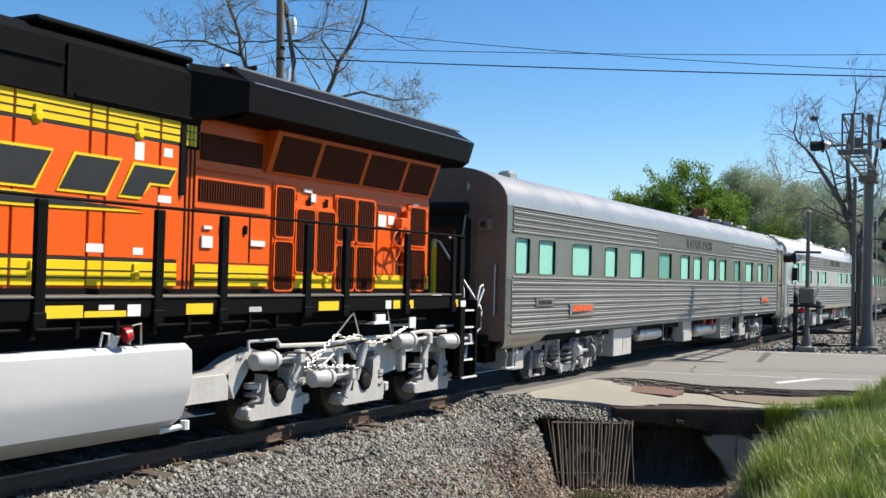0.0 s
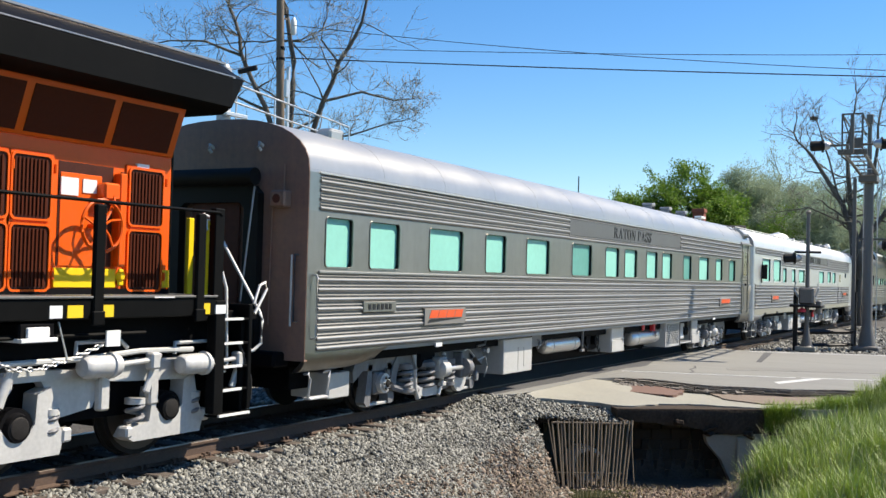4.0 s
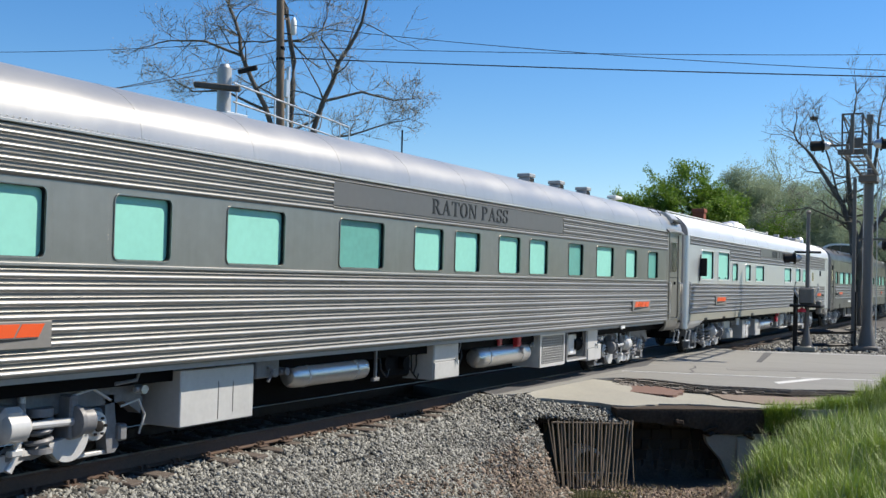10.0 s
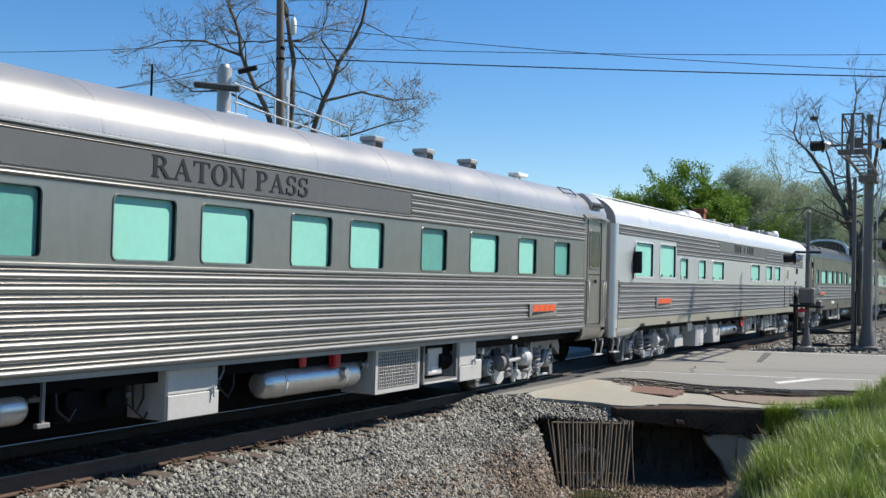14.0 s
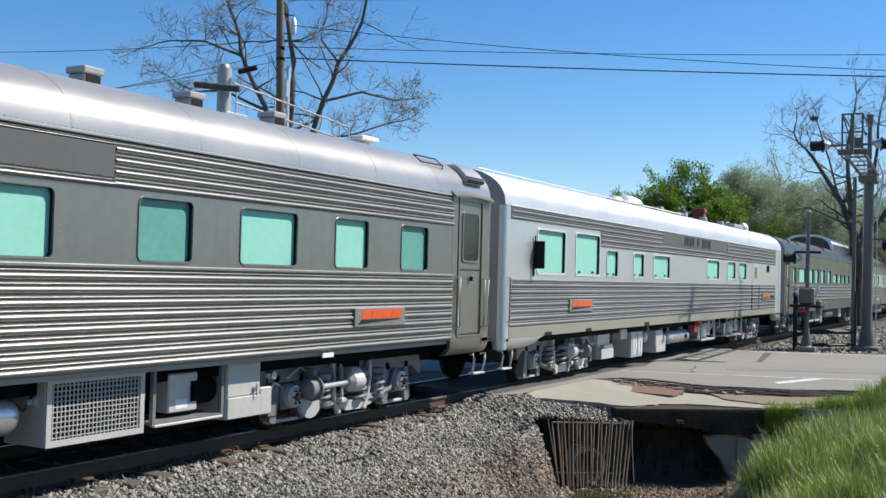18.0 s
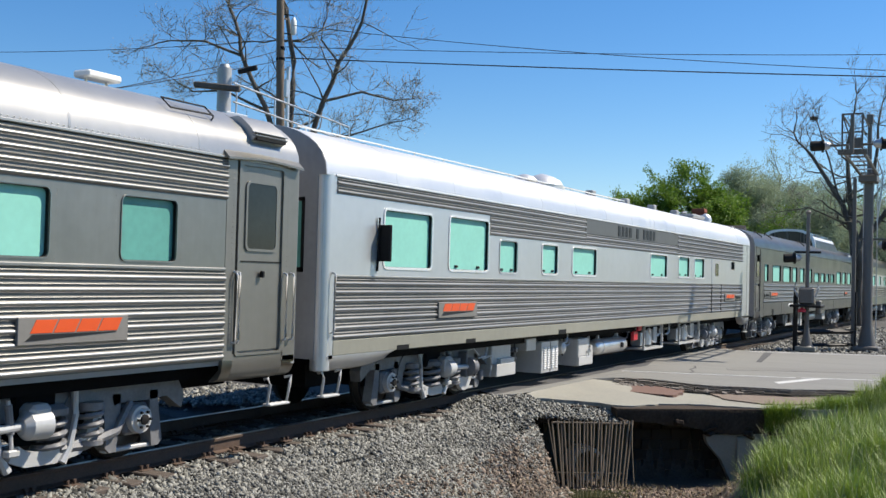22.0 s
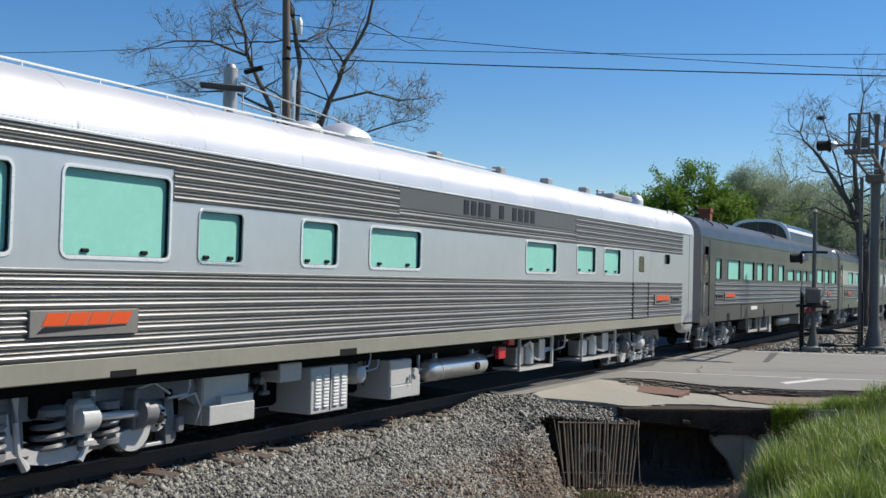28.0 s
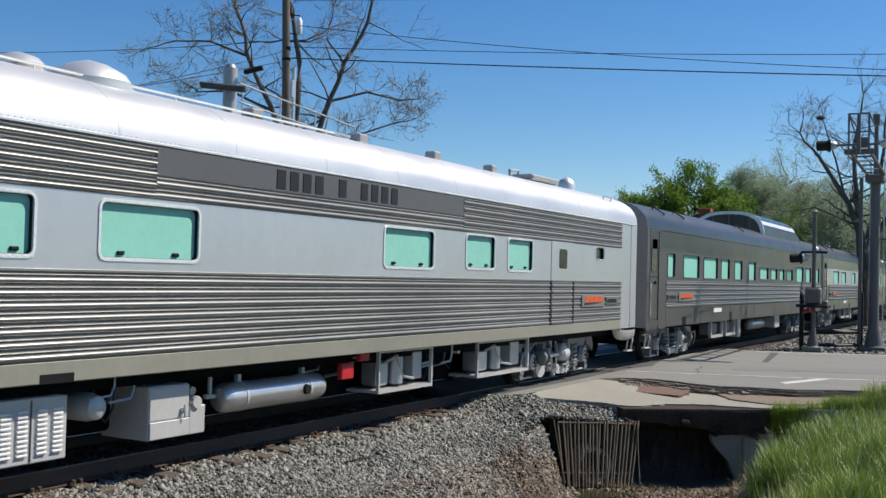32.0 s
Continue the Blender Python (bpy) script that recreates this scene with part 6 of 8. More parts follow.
    lp = part("louvre_panel", Mesh().box(-7.45, -6.06, H - .02, H, 2.82, 3.25, .005), ORANGE, hood)
    part("screen", Mesh().box(-7.40, -6.16, H - .024, H - .018, 2.90, 3.17), GRILLE, lp)
    part("slat", slats(-7.38, -6.18, 2.91, 3.16, H - .026, 26, .4), REDGRILLE, lp)
    part("lower_stripe", Mesh().box(-7.42, -6.06, H - .026, H, 1.90, 2.16, .004), YELLOW, hood)
    for z in (1.98, 2.06, 2.18):
        part("pinstripe", Mesh().box(-7.42, -6.03, H - .030, H - .02, z - .008, z + .008), LETTER, hood)
    for x in (-6.86, -6.42):
        part("hood_seam", Mesh().box(x, x + .012, H - .012, H, 2.2, 2.8), GRILLE, hood)
        part("door_latch", Mesh().box(x - .12, x - .06, H - .03, H, 2.55, 2.66, .01), UNDER, hood)
    sticker(car, -7.31, -7.12, 2.36, 2.50), sticker(car, -7.28, -7.14, 2.58, 2.62), sticker(car, -6.41, -6.13, 2.41, 2.48)
    screen_door(car, -5.94, -5.56, 1.86, 3.20, 2.52)
    screen_door(car, -5.49, -5.08, 2.10, 2.94)
    screen_door(car, -5.02, -4.60, 2.10, 2.94)
    screen_door(car, -4.55, -4.09, 1.86, 3.17, 2.52)
    screen_door(car, -4.03, -3.58, 1.86, 3.17, 2.52)
    screen_door(car, -2.52, -2.03, 1.86, 3.17, 2.53)
    for a, b in ((-5.5, -4.62), (-3.5, -2.68), (-2.0, -1.88)):
        part("lower_stripe", Mesh().box(a, b, H - .026, H, 1.88, 2.08, .004), YELLOW, hood)
    for x in (-5.2, -4.8, -2.62):
        part("door_latch", Mesh().lathe((x, H - .07, 2.0), (x, H - .02, 2.0), [(0, .03), (.4, .05), (1, .06)], 12).box(x - .04, x + .04, H - .05, H - .02, 1.9, 2.08, .015), YELLOW, hood)
        part("door_latch", Mesh().box(x - .035, x + .035, H - .03, H - .02, 3.0, 3.12, .01), UNDER, hood)
    rc = part("brake_recess", Mesh().box(-3.46, -2.74, H - .006, H, 2.10, 3.16), GRILLE, hood)
    part("recess_panel", Mesh().box(-3.44, -2.90, H - .014, H - .004, 2.1, 3.05, .004), ORANGE, rc)
    sticker(car, -3.44, -3.22, 2.82, 3.0), sticker(car, -3.16, -2.98, 2.86, 3.0), sticker(car, -5.32, -5.14, 3.18, 3.23), sticker(car, -5.16, -5.05, 3.06, 3.17), sticker(car, -2.42, -2.24, 3.20, 3.24)
    wc = Vector((-3.05, H - .20, 2.52))
    ringpts = [wc + Vector((.27 * math.cos(a), 0, .27 * math.sin(a))) for a in [2 * math.pi * i / 24 for i in range(25)]]
    wheel = Mesh().tube(ringpts, .018, 6).cyl(wc + Vector((0, .2, 0)), wc, .03, n=8)
    for i in range(5):
        a = 2 * math.pi * i / 5 + .3
        wheel.tube([wc, wc + Vector((.13 * math.cos(a + .2), 0, .13 * math.sin(a + .2))), wc + Vector((.27 * math.cos(a), 0, .27 * math.sin(a)))], .013, 5)
    part("brake_wheel", wheel, ORANGE, car, "orange spoked hand brake wheel")
    part("brake_arm", Mesh().tube([wc, wc + Vector((.2, .05, .25)), wc + Vector((.2, .1, .42))], .02).box(wc.x + .08, wc.x + .3, H - .14, H, wc.z + .28, wc.z + .46, .02), ORANGE, car)
    part("hand_brake_post", Mesh().box(-2.72, -2.62, H - .10, H, 2.1, 3.1, .01), ORANGE, hood)
    part("hood_rear", Mesh().box(-1.86, -1.84, H, -H, 1.8, 3.9), LOCOBLACK, car)
    # frame, walkway, reflectors
    part("frame_sill", Mesh().box(-20, -1.6, S, -S, 1.58, 1.785, .012), LOCOBLACK, car, "black side sill")
    part("walkway", Mesh().box(-20, -1.6, S - .02, -S + .02, 1.785, 1.81, .006), NAMEPLATE, car)
    part("toe_board", Mesh().box(-20, -1.9, H - .04, H + .02, 1.81, 1.87), UNDER, car)
    for a, b, m in ((-9.95, -9.50, REFLECT), (-8.06, -7.63, REFLECT), (-5.59, -5.13, REFLECT), (-3.73, -3.54, REFLECT), (-3.34, -3.15, REFLECT), (-1.9, -1.72, REFLECT), (-8.92, -8.74, STICKER), (-3.94, -3.79, STICKER)):
        part("reflector", Mesh().box(a, b, S - .008, S + .01, 1.60, 1.72), m, car)
    part("reflector", Mesh().box(-9.48, -8.94, S - .008, S + .01, 1.60, 1.66), REFLECT, car)
    part("sticker", Mesh().box(-9.3, -9.1, S - .006, S + .01, 1.67, 1.72), STICKER, car)
    part("sticker", Mesh().box(-6.99, -6.76, S - .006, S + .01, 1.61, 1.67), EQUIP, car)
    part("sticker", Mesh().box(-2.6, -2.3, S - .022, S + .01, 1.787, 1.80), STICKER, car)
    for x in (-11.6, -10.03, -8.50, -7.47, -5.85, -4.97, -3.36, -1.9):
        part("railing_post", Mesh().box(x - .07, x + .07, S - .03, S + .03, 1.56, 2.72, .015).box(x - .08, x + .08, S - .04, S, 1.52, 1.66, .01), LOCOBLACK, car)
    part("handrail", Mesh().tube([(-20, S, 2.74), (-1.6, S, 2.75), (-1.56, S, 2.72)], .018, 8), LOCOBLACK, car)
    # rear steps and end platform
    part("end_post", Mesh().box(-1.62, -1.45, S - .01, S + .12, .46, 1.75, .01), LOCOBLACK, car)
    part("rear_stanchion", Mesh().box(-1.66, -1.5, S, S + .1, 1.75, 2.8, .01), LOCOBLACK, car)
    part("step_side", Mesh().box(-1.0, -.93, S + .02, S + .5, .46, 1.7, .01), LOCOBLACK, car)
    for i, z in enumerate((.43, .72, .99, 1.26, 1.54)):
        st = part("step_tread", Mesh().box(-1.50, -1.0 + (.04 if i == 0 else 0), S + .02, S + .36, z - .03, z, .005), LOCOBLACK, car)
        part("step_edge", Mesh().box(-1.50 if i == 0 else -1.46, -.96 if i == 0 else -1.12, S + .0, S + .03, z - .022, z + .006), WHITEBAR, st)
    part("end_platform", Mesh().box(-1.6, -.6, -1.3, 1.3, 1.5, 1.62, .01).box(-1.0, -.4, -.5, .5, .75, 1.1, .05), UNDER, car)
    part("pilot", Mesh().box(-1.05, -.9, -1.45, 1.45, .35, 1.5, .02), LOCOBLACK, car)
    for x in (-.92, -.62):
        part("gate_bar", Mesh().box(x, x + .10, S + 1.08, S + 1.14, 1.70, 2.74, .01), YELLOW, car, "yellow end gate bar")
    part("step_handrail", Mesh().tube([(-1.60, S + .25, 2.74), (-1.50, S + .22, 2.70), (-1.45, S + .18, 2.35), (-1.33, S + .10, 1.89), (-1.25, S + .13, 1.0), (-1.25, S + .15, .92), (-1.36, S + .18, .88)], .019, 8), WHITEBAR, car, "white step handrail")
    part("step_handrail", Mesh().tube([(-.64, S + 1.05, 2.60), (-.60, S + 1.08, 2.74), (-.56, S + 1.0, 2.70), (-.60, S + .8, 2.45), (-.69, S + .10, 1.58), (-.67, S + .08, 1.5), (-.66, S + .10, 1.22), (-.74, S + .14, 1.14), (-.9, S + .2, 1.10)], .019, 8), WHITEBAR, car, "white step handrail")
    part("cut_lever", Mesh().tube([(-.82, S + .1, 1.70), (-.72, S + .1, 1.92), (-.62, S + .1, 1.96), (-.58, S + .1, 1.88), (-.80, S + .1, 1.58)], .018, 6), WHITEBAR, car)
    part("brake_hose", Mesh().tube([(-1.08, S + .1, 1.25), (-.98, S + .05, .95), (-.86, S + .08, .8), (-.84, S + .1, .55)], .02, 6), CABLE, car)
    # fuel tank
    part("fuel_tank", Mesh().prism([(S, .86), (S + .02, 1.22), (S + .10, 1.28), (-S - .1, 1.28), (-S, 1.22), (-S, .80), (-S - .45, .24), (S + .45, .24), (S + .14, .44), (S + .03, .72)], -14, -7.95), TANKPAINT, car, "long white-grey fuel tank")
    part("tank_end", Mesh().prism([(S + .02, .88), (S + .04, 1.20), (S + .12, 1.26), (-S - .12, 1.26), (-S - .02, 1.2), (-S - .02, .8), (-S - .47, .27), (S + .47, .27), (S + .16, .46), (S + .05, .72)], -7.95, -7.90), TANKPAINT, car)
    part("fuel_filler", Mesh().cyl((-9.0, S + .14, 1.28), (-9.0, S + .06, 1.42), .06, .05, 12).tube([(-9.05, S + .1, 1.3), (-9.1, S + .05, 1.42), (-9.2, S + .04, 1.44), (-9.22, S + .05, 1.3)], .014), WHITEBAR, car)
    part("filler_cap", Mesh().cyl((-8.93, S + .02, 1.40), (-8.86, S, 1.42), .085, .07, 14), RED, car, "red fuel filler cap")
    part("filler_guard", Mesh().tube([(-8.82, S + .05, 1.3), (-8.82, S + .02, 1.5), (-8.70, S + .02, 1.52), (-8.66, S + .05, 1.3)], .012), ALU, car)
    part("drain_cock", Mesh().cyl((-8.1, S + .3, .3), (-7.8, S + .2, .34), .035, n=8).cyl((-7.8, S + .2, .30), (-7.8, S + .2, .40), .05, n=8), WHITEBAR, car)
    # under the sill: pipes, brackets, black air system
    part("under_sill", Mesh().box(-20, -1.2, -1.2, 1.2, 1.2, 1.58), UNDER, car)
    # added black block standing in for the shade behind the truck
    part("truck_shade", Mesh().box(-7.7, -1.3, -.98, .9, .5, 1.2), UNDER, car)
    part("air_pipe", Mesh().tube([(-20, S + .06, 1.50), (-6.6, S + .06, 1.49), (-6.4, S + .1, 1.42), (-2.6, S + .1, 1.42)], .02, 6).tube([(-8, S + .1, 1.34), (-5.8, S + .12, 1.40), (-4, S + .12, 1.44)], .018, 6), LOCOBLACK, car)
    for i in range(10):
        x = -10.6 + i * .52
        part("pipe_bracket", Mesh().box(x, x + .06, S + .02, S + .1, 1.40, 1.58, .008), LOCOBLACK, car)
    part("sand_box", Mesh().box(-4.25, -3.85, S + .02, S + .3, 1.36, 1.56, .015), UNDER, car)
    part("jack_pad", Mesh().box(-4.18, -3.92, S - .004, S + .3, 1.42, 1.52, .01).box(-4.26, -3.84, S - .02, S + .3, 1.38, 1.42, .006), STICKER, car)
    part("sticker", Mesh().box(-3.2, -3.02, S + .02, S + .04, 1.30, 1.46), STICKER, car)
    part("sticker", Mesh().box(-1.63, -1.46, S - .016, S, 1.60, 1.70), STICKER, car)
    # the three-axle truck
    t = part("truck", Mesh().plate([(-7.75, .86), (-7.75, .60), (-7.25, .58), (-6.85, .84), (-6.72, .92), (-6.45, .94), (-5.3, .90), (-4.6, .98), (-3.6, .98), (-2.7, .90), (-1.75, .86), (-1.62, .98), (-1.66, 1.10), (-2.4, 1.12), (-3.3, 1.06), (-4.05, 1.10), (-5.0, 1.06), (-6.0, 1.02), (-6.6, 1.14), (-6.9, 1.08), (-7.3, .90)], -1.26, -1.06), LOCOTRUCK, car, "light grey three-axle truck frame")
    part("truck_nose", Mesh().prism([(-1.30, .56), (-1.30, .86), (-1.0, .90), (-.6, .9), (-.6, .5)], -7.78, -7.05), LOCOTRUCK, t)
    part("nose_brace", Mesh().add([(-7.1, -1.30, .86), (-6.65, -1.30, 1.16), (-6.55, -1.30, 1.06), (-6.95, -1.30, .56), (-7.1, -1.12, .86), (-6.65, -1.12, 1.16), (-6.55, -1.12, 1.06), (-6.95, -1.12, .56)], [(0, 1, 2, 3), (4, 7, 6, 5), (0, 4, 5, 1), (1, 5, 6, 2), (2, 6, 7, 3), (3, 7, 4, 0)]), LOCOTRUCK, t)
    for x in (-6.05, -4.05, -2.05):
        loco_axle_guard(t, x)
        WHEELS.append((wheelset(car, x, .533), x, .533))
        part("traction_motor", Mesh().box(x - .3, x + .5, -.6, .6, .3, .95, .05), UNDER, t)
    for a, b, z in ((-6.76, -6.31, 1.0), (-5.56, -5.11, .70), (-3.44, -2.96, 1.10), (-2.06, -1.57, 1.04)):
        part("brake_cylinder", Mesh().lathe((a, -1.42, z), (b, -1.42, z), [(0, .04), (.02, .09), (.1, .115), (.72, .115), (.74, .135), (.82, .135), (.84, .115), (.97, .11), (1, .05)], 20), LOCOTRUCK, t, "silver brake cylinder")
        part("push_rod", Mesh().cyl((b, -1.42, z), (b + .5, -1.40, z + .02), .028, n=8).box(b + .45, b + .58, -1.46, -1.34, z - .08, z + .1, .02), LOCOTRUCK, t)
        part("cylinder_bracket", Mesh().tube([(a - .02, -1.36, z + .12), (a, -1.34, z + .24), (b + .1, -1.34, z + .24), (b + .2, -1.34, z + .16)], .022, 6), LOCOTRUCK, t)
        part("slack_lever", Mesh().obox(pose(b + .55, -1.36, z - .12, 0, 24, 0), .09, .05, .46, .015), LOCOTRUCK, t)
    part("truck_pipe", Mesh().tube([(-6.2, -1.36, 1.16), (-5.2, -1.38, 1.14), (-4.3, -1.38, 1.18), (-3.4, -1.38, 1.18), (-2.6, -1.36, 1.22), (-1.8, -1.36, 1.20)], .03, 7), LOCOTRUCK, t)
    part("truck_pipe", Mesh().tube([(-5.6, -1.34, .95), (-5.1, -1.36, 1.12), (-4.7, -1.36, 1.14), (-4.4, -1.34, .9)], .022, 6).tube([(-5.8, -1.36, .9), (-5.4, -1.38, .78), (-5.0, -1.38, 1.0)], .018, 6), LOCOTRUCK, t)
    for x in (-5.2, -4.7, -3.0, -2.3):
        part("side_rib", Mesh().box(x - .07, x + .07, -1.30, -1.2, .62, 1.06, .02), LOCOTRUCK, t)
    part("damper", Mesh().cyl((-4.45, -1.40, .62), (-4.25, -1.40, 1.12), .035, n=10).cyl((-4.38, -1.40, .8), (-4.28, -1.40, 1.05), .055, n=12), LOCOTRUCK, t)
    part("snubber", Mesh().cyl((-4.28, -1.34, .98), (-4.28, -1.24, .98), .11, n=16).cyl((-4.28, -1.38, .98), (-4.28, -1.34, .98), .06, n=12), LOCOTRUCK, t)
    part("bolster_gusset", Mesh().plate([(-3.75, .98), (-2.95, 1.0), (-3.1, .66), (-3.5, .60)], -1.22, -1.10), LOCOTRUCK, t)
    part("bolster_gusset", Mesh().plate([(-5.75, .98), (-4.85, 1.0), (-5.0, .66), (-5.45, .60)], -1.22, -1.10), LOCOTRUCK, t)
    chain(t, [(-5.75, -1.46, .86), (-5.5, -1.47, 1.0), (-5.06, -1.46, 1.27), (-4.85, -1.47, 1.20), (-4.53, -1.46, 1.25), (-4.3, -1.47, 1.14), (-4.0, -1.47, 1.12), (-3.6, -1.46, 1.2), (-3.2, -1.46, 1.32)])
    chain(t, [(-5.7, -1.45, .9), (-5.2, -1.47, .84), (-4.7, -1.46, .82), (-4.5, -1.46, .78)])
    part("hanger", Mesh().tube([(-5.06, -1.47, 1.28), (-4.69, -1.48, 1.56), (-4.53, -1.47, 1.26)], .012, 5), ALU, t)
    part("hanger", Mesh().tube([(-3.78, -1.47, 1.56), (-3.66, -1.47, 1.2)], .01, 5), ALU, t)
    part("speed_cable", Mesh().tube([(-6.3, -1.4, .95), (-6.1, -1.45, 1.08), (-5.7, -1.45, 1.05), (-5.3, -1.46, .72), (-5.0, -1.44, .66)], .014, 5), CABLE, t)
    return car


CARS = [(locomotive(), 0.0), (coach_sleeper(), 0.0), (coach_office(), 25.91),
        (far_coach("dome_coach", "dull stainless dome coach coupled behind the office coach", 51.82, True, DULLSKIN, DULLSKIN,
                   [(2.0, 2.65), (3.45, 5.0), (5.5, 7.05), (7.5, 8.5), (9.2, 10.2), (11.15, 12.15), (12.85, 14.2), (14.7, 15.75), (16.2, 17.1), (17.6, 18.8), (19.6, 21.1), (21.7, 22.9), (23.6, 25.0)], DOMESTEEL), 51.82),
        (far_coach("rear_coach", "stainless passenger coach with a pale window band", 77.73, False, STEELPLAIN, LIGHTBAND, [(3.3, 5.0), (5.9, 7.4), (9.5, 10.9), (13, 14.2), (15.9, 17.4), (19, 20.2), (22, 23.2)], DOMESTEEL), 77.73),
        (far_coach("rear_coach", "stainless passenger coach with a pale window band", 103.64, False, STEELPLAIN, LIGHTBAND, [(3.3, 5.0), (5.9, 7.4), (9.5, 10.9), (13, 14.2), (15.9, 17.4), (19, 20.2), (22, 23.2)], DOMESTEEL), 103.64)]

# ---- the culvert beside the crossing ----
def cv(v, w, z):
    """A point by the culvert's front: v metres along it, w metres behind it."""
    return Vector((18.04 + 0.6 * v + 0.8 * w, 6.16 - 0.8 * v + 0.6 * w, z))


def cv_box(m, v0, v1, w0, w1, z0, z1, jit=0.0, rng=None):
    pts = [cv(v, w, z) for v in (v0, v1) for w in (w0, w1) for z in (z0, z1)]
    if jit:
        pts = [p + Vector((rng.uniform(-jit, jit), rng.uniform(-jit, jit), rng.uniform(-jit, jit))) for p in pts]
    return m.add(pts, [(0, 1, 3, 2), (4, 6, 7, 5), (0, 4, 5, 1), (2, 3, 7, 6), (0, 2, 6, 4), (1, 5, 7, 3)])


def build_culvert():
    rng = random.Random(11)
    head = thing("culvert_headwall", "dark concrete culvert wall under the broken road edge", "wall", pose(0, 0, 0))
    head["kind"] = "structure"
    # the ragged edge beam under the road apron
    n = 34
    vs, fs = [], []
    for i in range(n + 1):
        v = -0.1 + 6.0 * i / n
        lo = -0.44 - 0.20 * min(1, max(0, v) / 2.0) + 0.03 * math.sin(v * 2.1) + rng.uniform(-.012, .012)
        fr = rng.uniform(-.012, .012)
        for w, z in ((fr - .03, -.21), (fr - .05, -.27), (fr + .0, lo), (.45, lo + .03), (.75, -.22)):
            vs.append(cv(v, w, z))
    for i in range(n):
        fs += [(i * 5 + j, i * 5 + (j + 1) % 5, (i + 1) * 5 + (j + 1) % 5, (i + 1) * 5 + j) for j in range(5)]
    fs += [tuple(range(5)), tuple(range(n * 5, n * 5 + 5))]
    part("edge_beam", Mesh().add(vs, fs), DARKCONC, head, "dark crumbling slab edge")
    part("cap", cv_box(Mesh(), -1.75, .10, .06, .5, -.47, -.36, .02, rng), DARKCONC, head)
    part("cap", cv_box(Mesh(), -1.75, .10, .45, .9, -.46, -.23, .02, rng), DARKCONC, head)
    # wall and blocks carry the darkness of the hollow in their colour
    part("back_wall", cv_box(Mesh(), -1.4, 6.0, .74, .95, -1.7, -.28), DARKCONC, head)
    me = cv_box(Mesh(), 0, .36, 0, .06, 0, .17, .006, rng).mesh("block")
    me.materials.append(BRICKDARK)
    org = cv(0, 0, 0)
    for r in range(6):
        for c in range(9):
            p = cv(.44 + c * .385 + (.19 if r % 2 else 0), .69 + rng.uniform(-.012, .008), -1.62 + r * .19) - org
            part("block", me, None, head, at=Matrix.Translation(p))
    # crumbled lumps along the slab's broken edge
    for i in range(14):
        v = rng.uniform(-.05, 5.4)
        q = cv(v, rng.uniform(-.05, .06), rng.uniform(-.58, -.36) - .06 * min(v, 2))
        part("lump", Mesh().obox(Matrix.Translation(q) @ Euler((rng.uniform(-.5, .5), rng.uniform(-.5, .5), rng.uniform(0, 3))).to_matrix().to_4x4(), rng.uniform(.08, .30), rng.uniform(.06, .16), rng.uniform(.03, .08), .015), DARKCONC, head)
    # the pipe's mouth behind the grate
    a, b = cv(-.64, -.18, -1.20), cv(-.64, .78, -1.22)
    outer, inner = .31, .25
    q = (b - a).to_track_quat("Z", "Y")
    ring = [q @ Vector((math.cos(t), math.sin(t), 0)) for t in [2 * math.pi * i / 28 for i in range(28)]]
    m = Mesh()
    vs = [a + c * outer for c in ring] + [a + c * inner for c in ring] + [b + c * outer for c in ring] + [b + c * inner for c in ring]
    fs = []
    for i in range(28):
        j = (i + 1) % 28
        fs += [(i, j, 28 + j, 28 + i), (28 + i, 28 + j, 84 + j, 84 + i), (i, 56 + i, 56 + j, j)]
    part("pipe_mouth", m.add(vs, fs), PALECONC, head, "pale concrete pipe mouth")
    hw = Mesh()
    cv_box(hw, -1.34, -.86, .42, .5, -1.7, -.44)
    cv_box(hw, -.34, .25, .42, .5, -1.7, -.44)
    cv_box(hw, -.86, -.34, .42, .5, -.96, -.44)
    part("pipe_wall", hw, OLIVECONC, head)
    # black sheet stands in for the unlit inside of the pipe
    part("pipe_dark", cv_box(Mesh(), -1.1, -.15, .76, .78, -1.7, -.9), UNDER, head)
    # leaning trash grate of rusty bars
    g = thing("trash_grate", "rusty leaning steel bar grate before the culvert pipe", "grate", pose(0, 0, 0))
    for i in range(22):
        k = i / 21
        t0, t1 = cv(-1.30 + 1.46 * k + rng.uniform(-.02, .02), -.12, -.43 + rng.uniform(-.02, .03)), cv(-1.28 + 1.18 * k + rng.uniform(-.03, .03), -.52, -1.52)
        part("bar", Mesh().tube([t0, t0.lerp(t1, .5) + Vector((0, 0, rng.uniform(-.02, .02))), t1], .0165, 6), RUSTBAR, g)
    part("cross_bar", Mesh().tube([cv(-1.32, -.13, -.45), cv(.18, -.13, -.47)], .018, 6), RUSTBAR, g)
    part("cross_bar", Mesh().tube([cv(-1.33, -.43, -1.28), cv(-.02, -.43, -1.30)], .014, 6), RUSTBAR, g)
    for v, dv in ((-1.40, .14), (.14, -.06)):
        part("bent_bar", Mesh().tube([cv(v, -.16, -.40), cv(v + dv * .5, -.3, -.9), cv(v + dv, -.52, -1.45)], .011, 5), RUSTBAR, g)
    # fallen concrete slab
    m = Mesh()
    prof = [(1.62, -.70), (2.80, -.64), (2.9, -1.0), (2.5, -1.62), (2.18, -1.60), (1.95, -1.15), (1.78, -.98), (1.66, -.84)]
    n = len(prof)
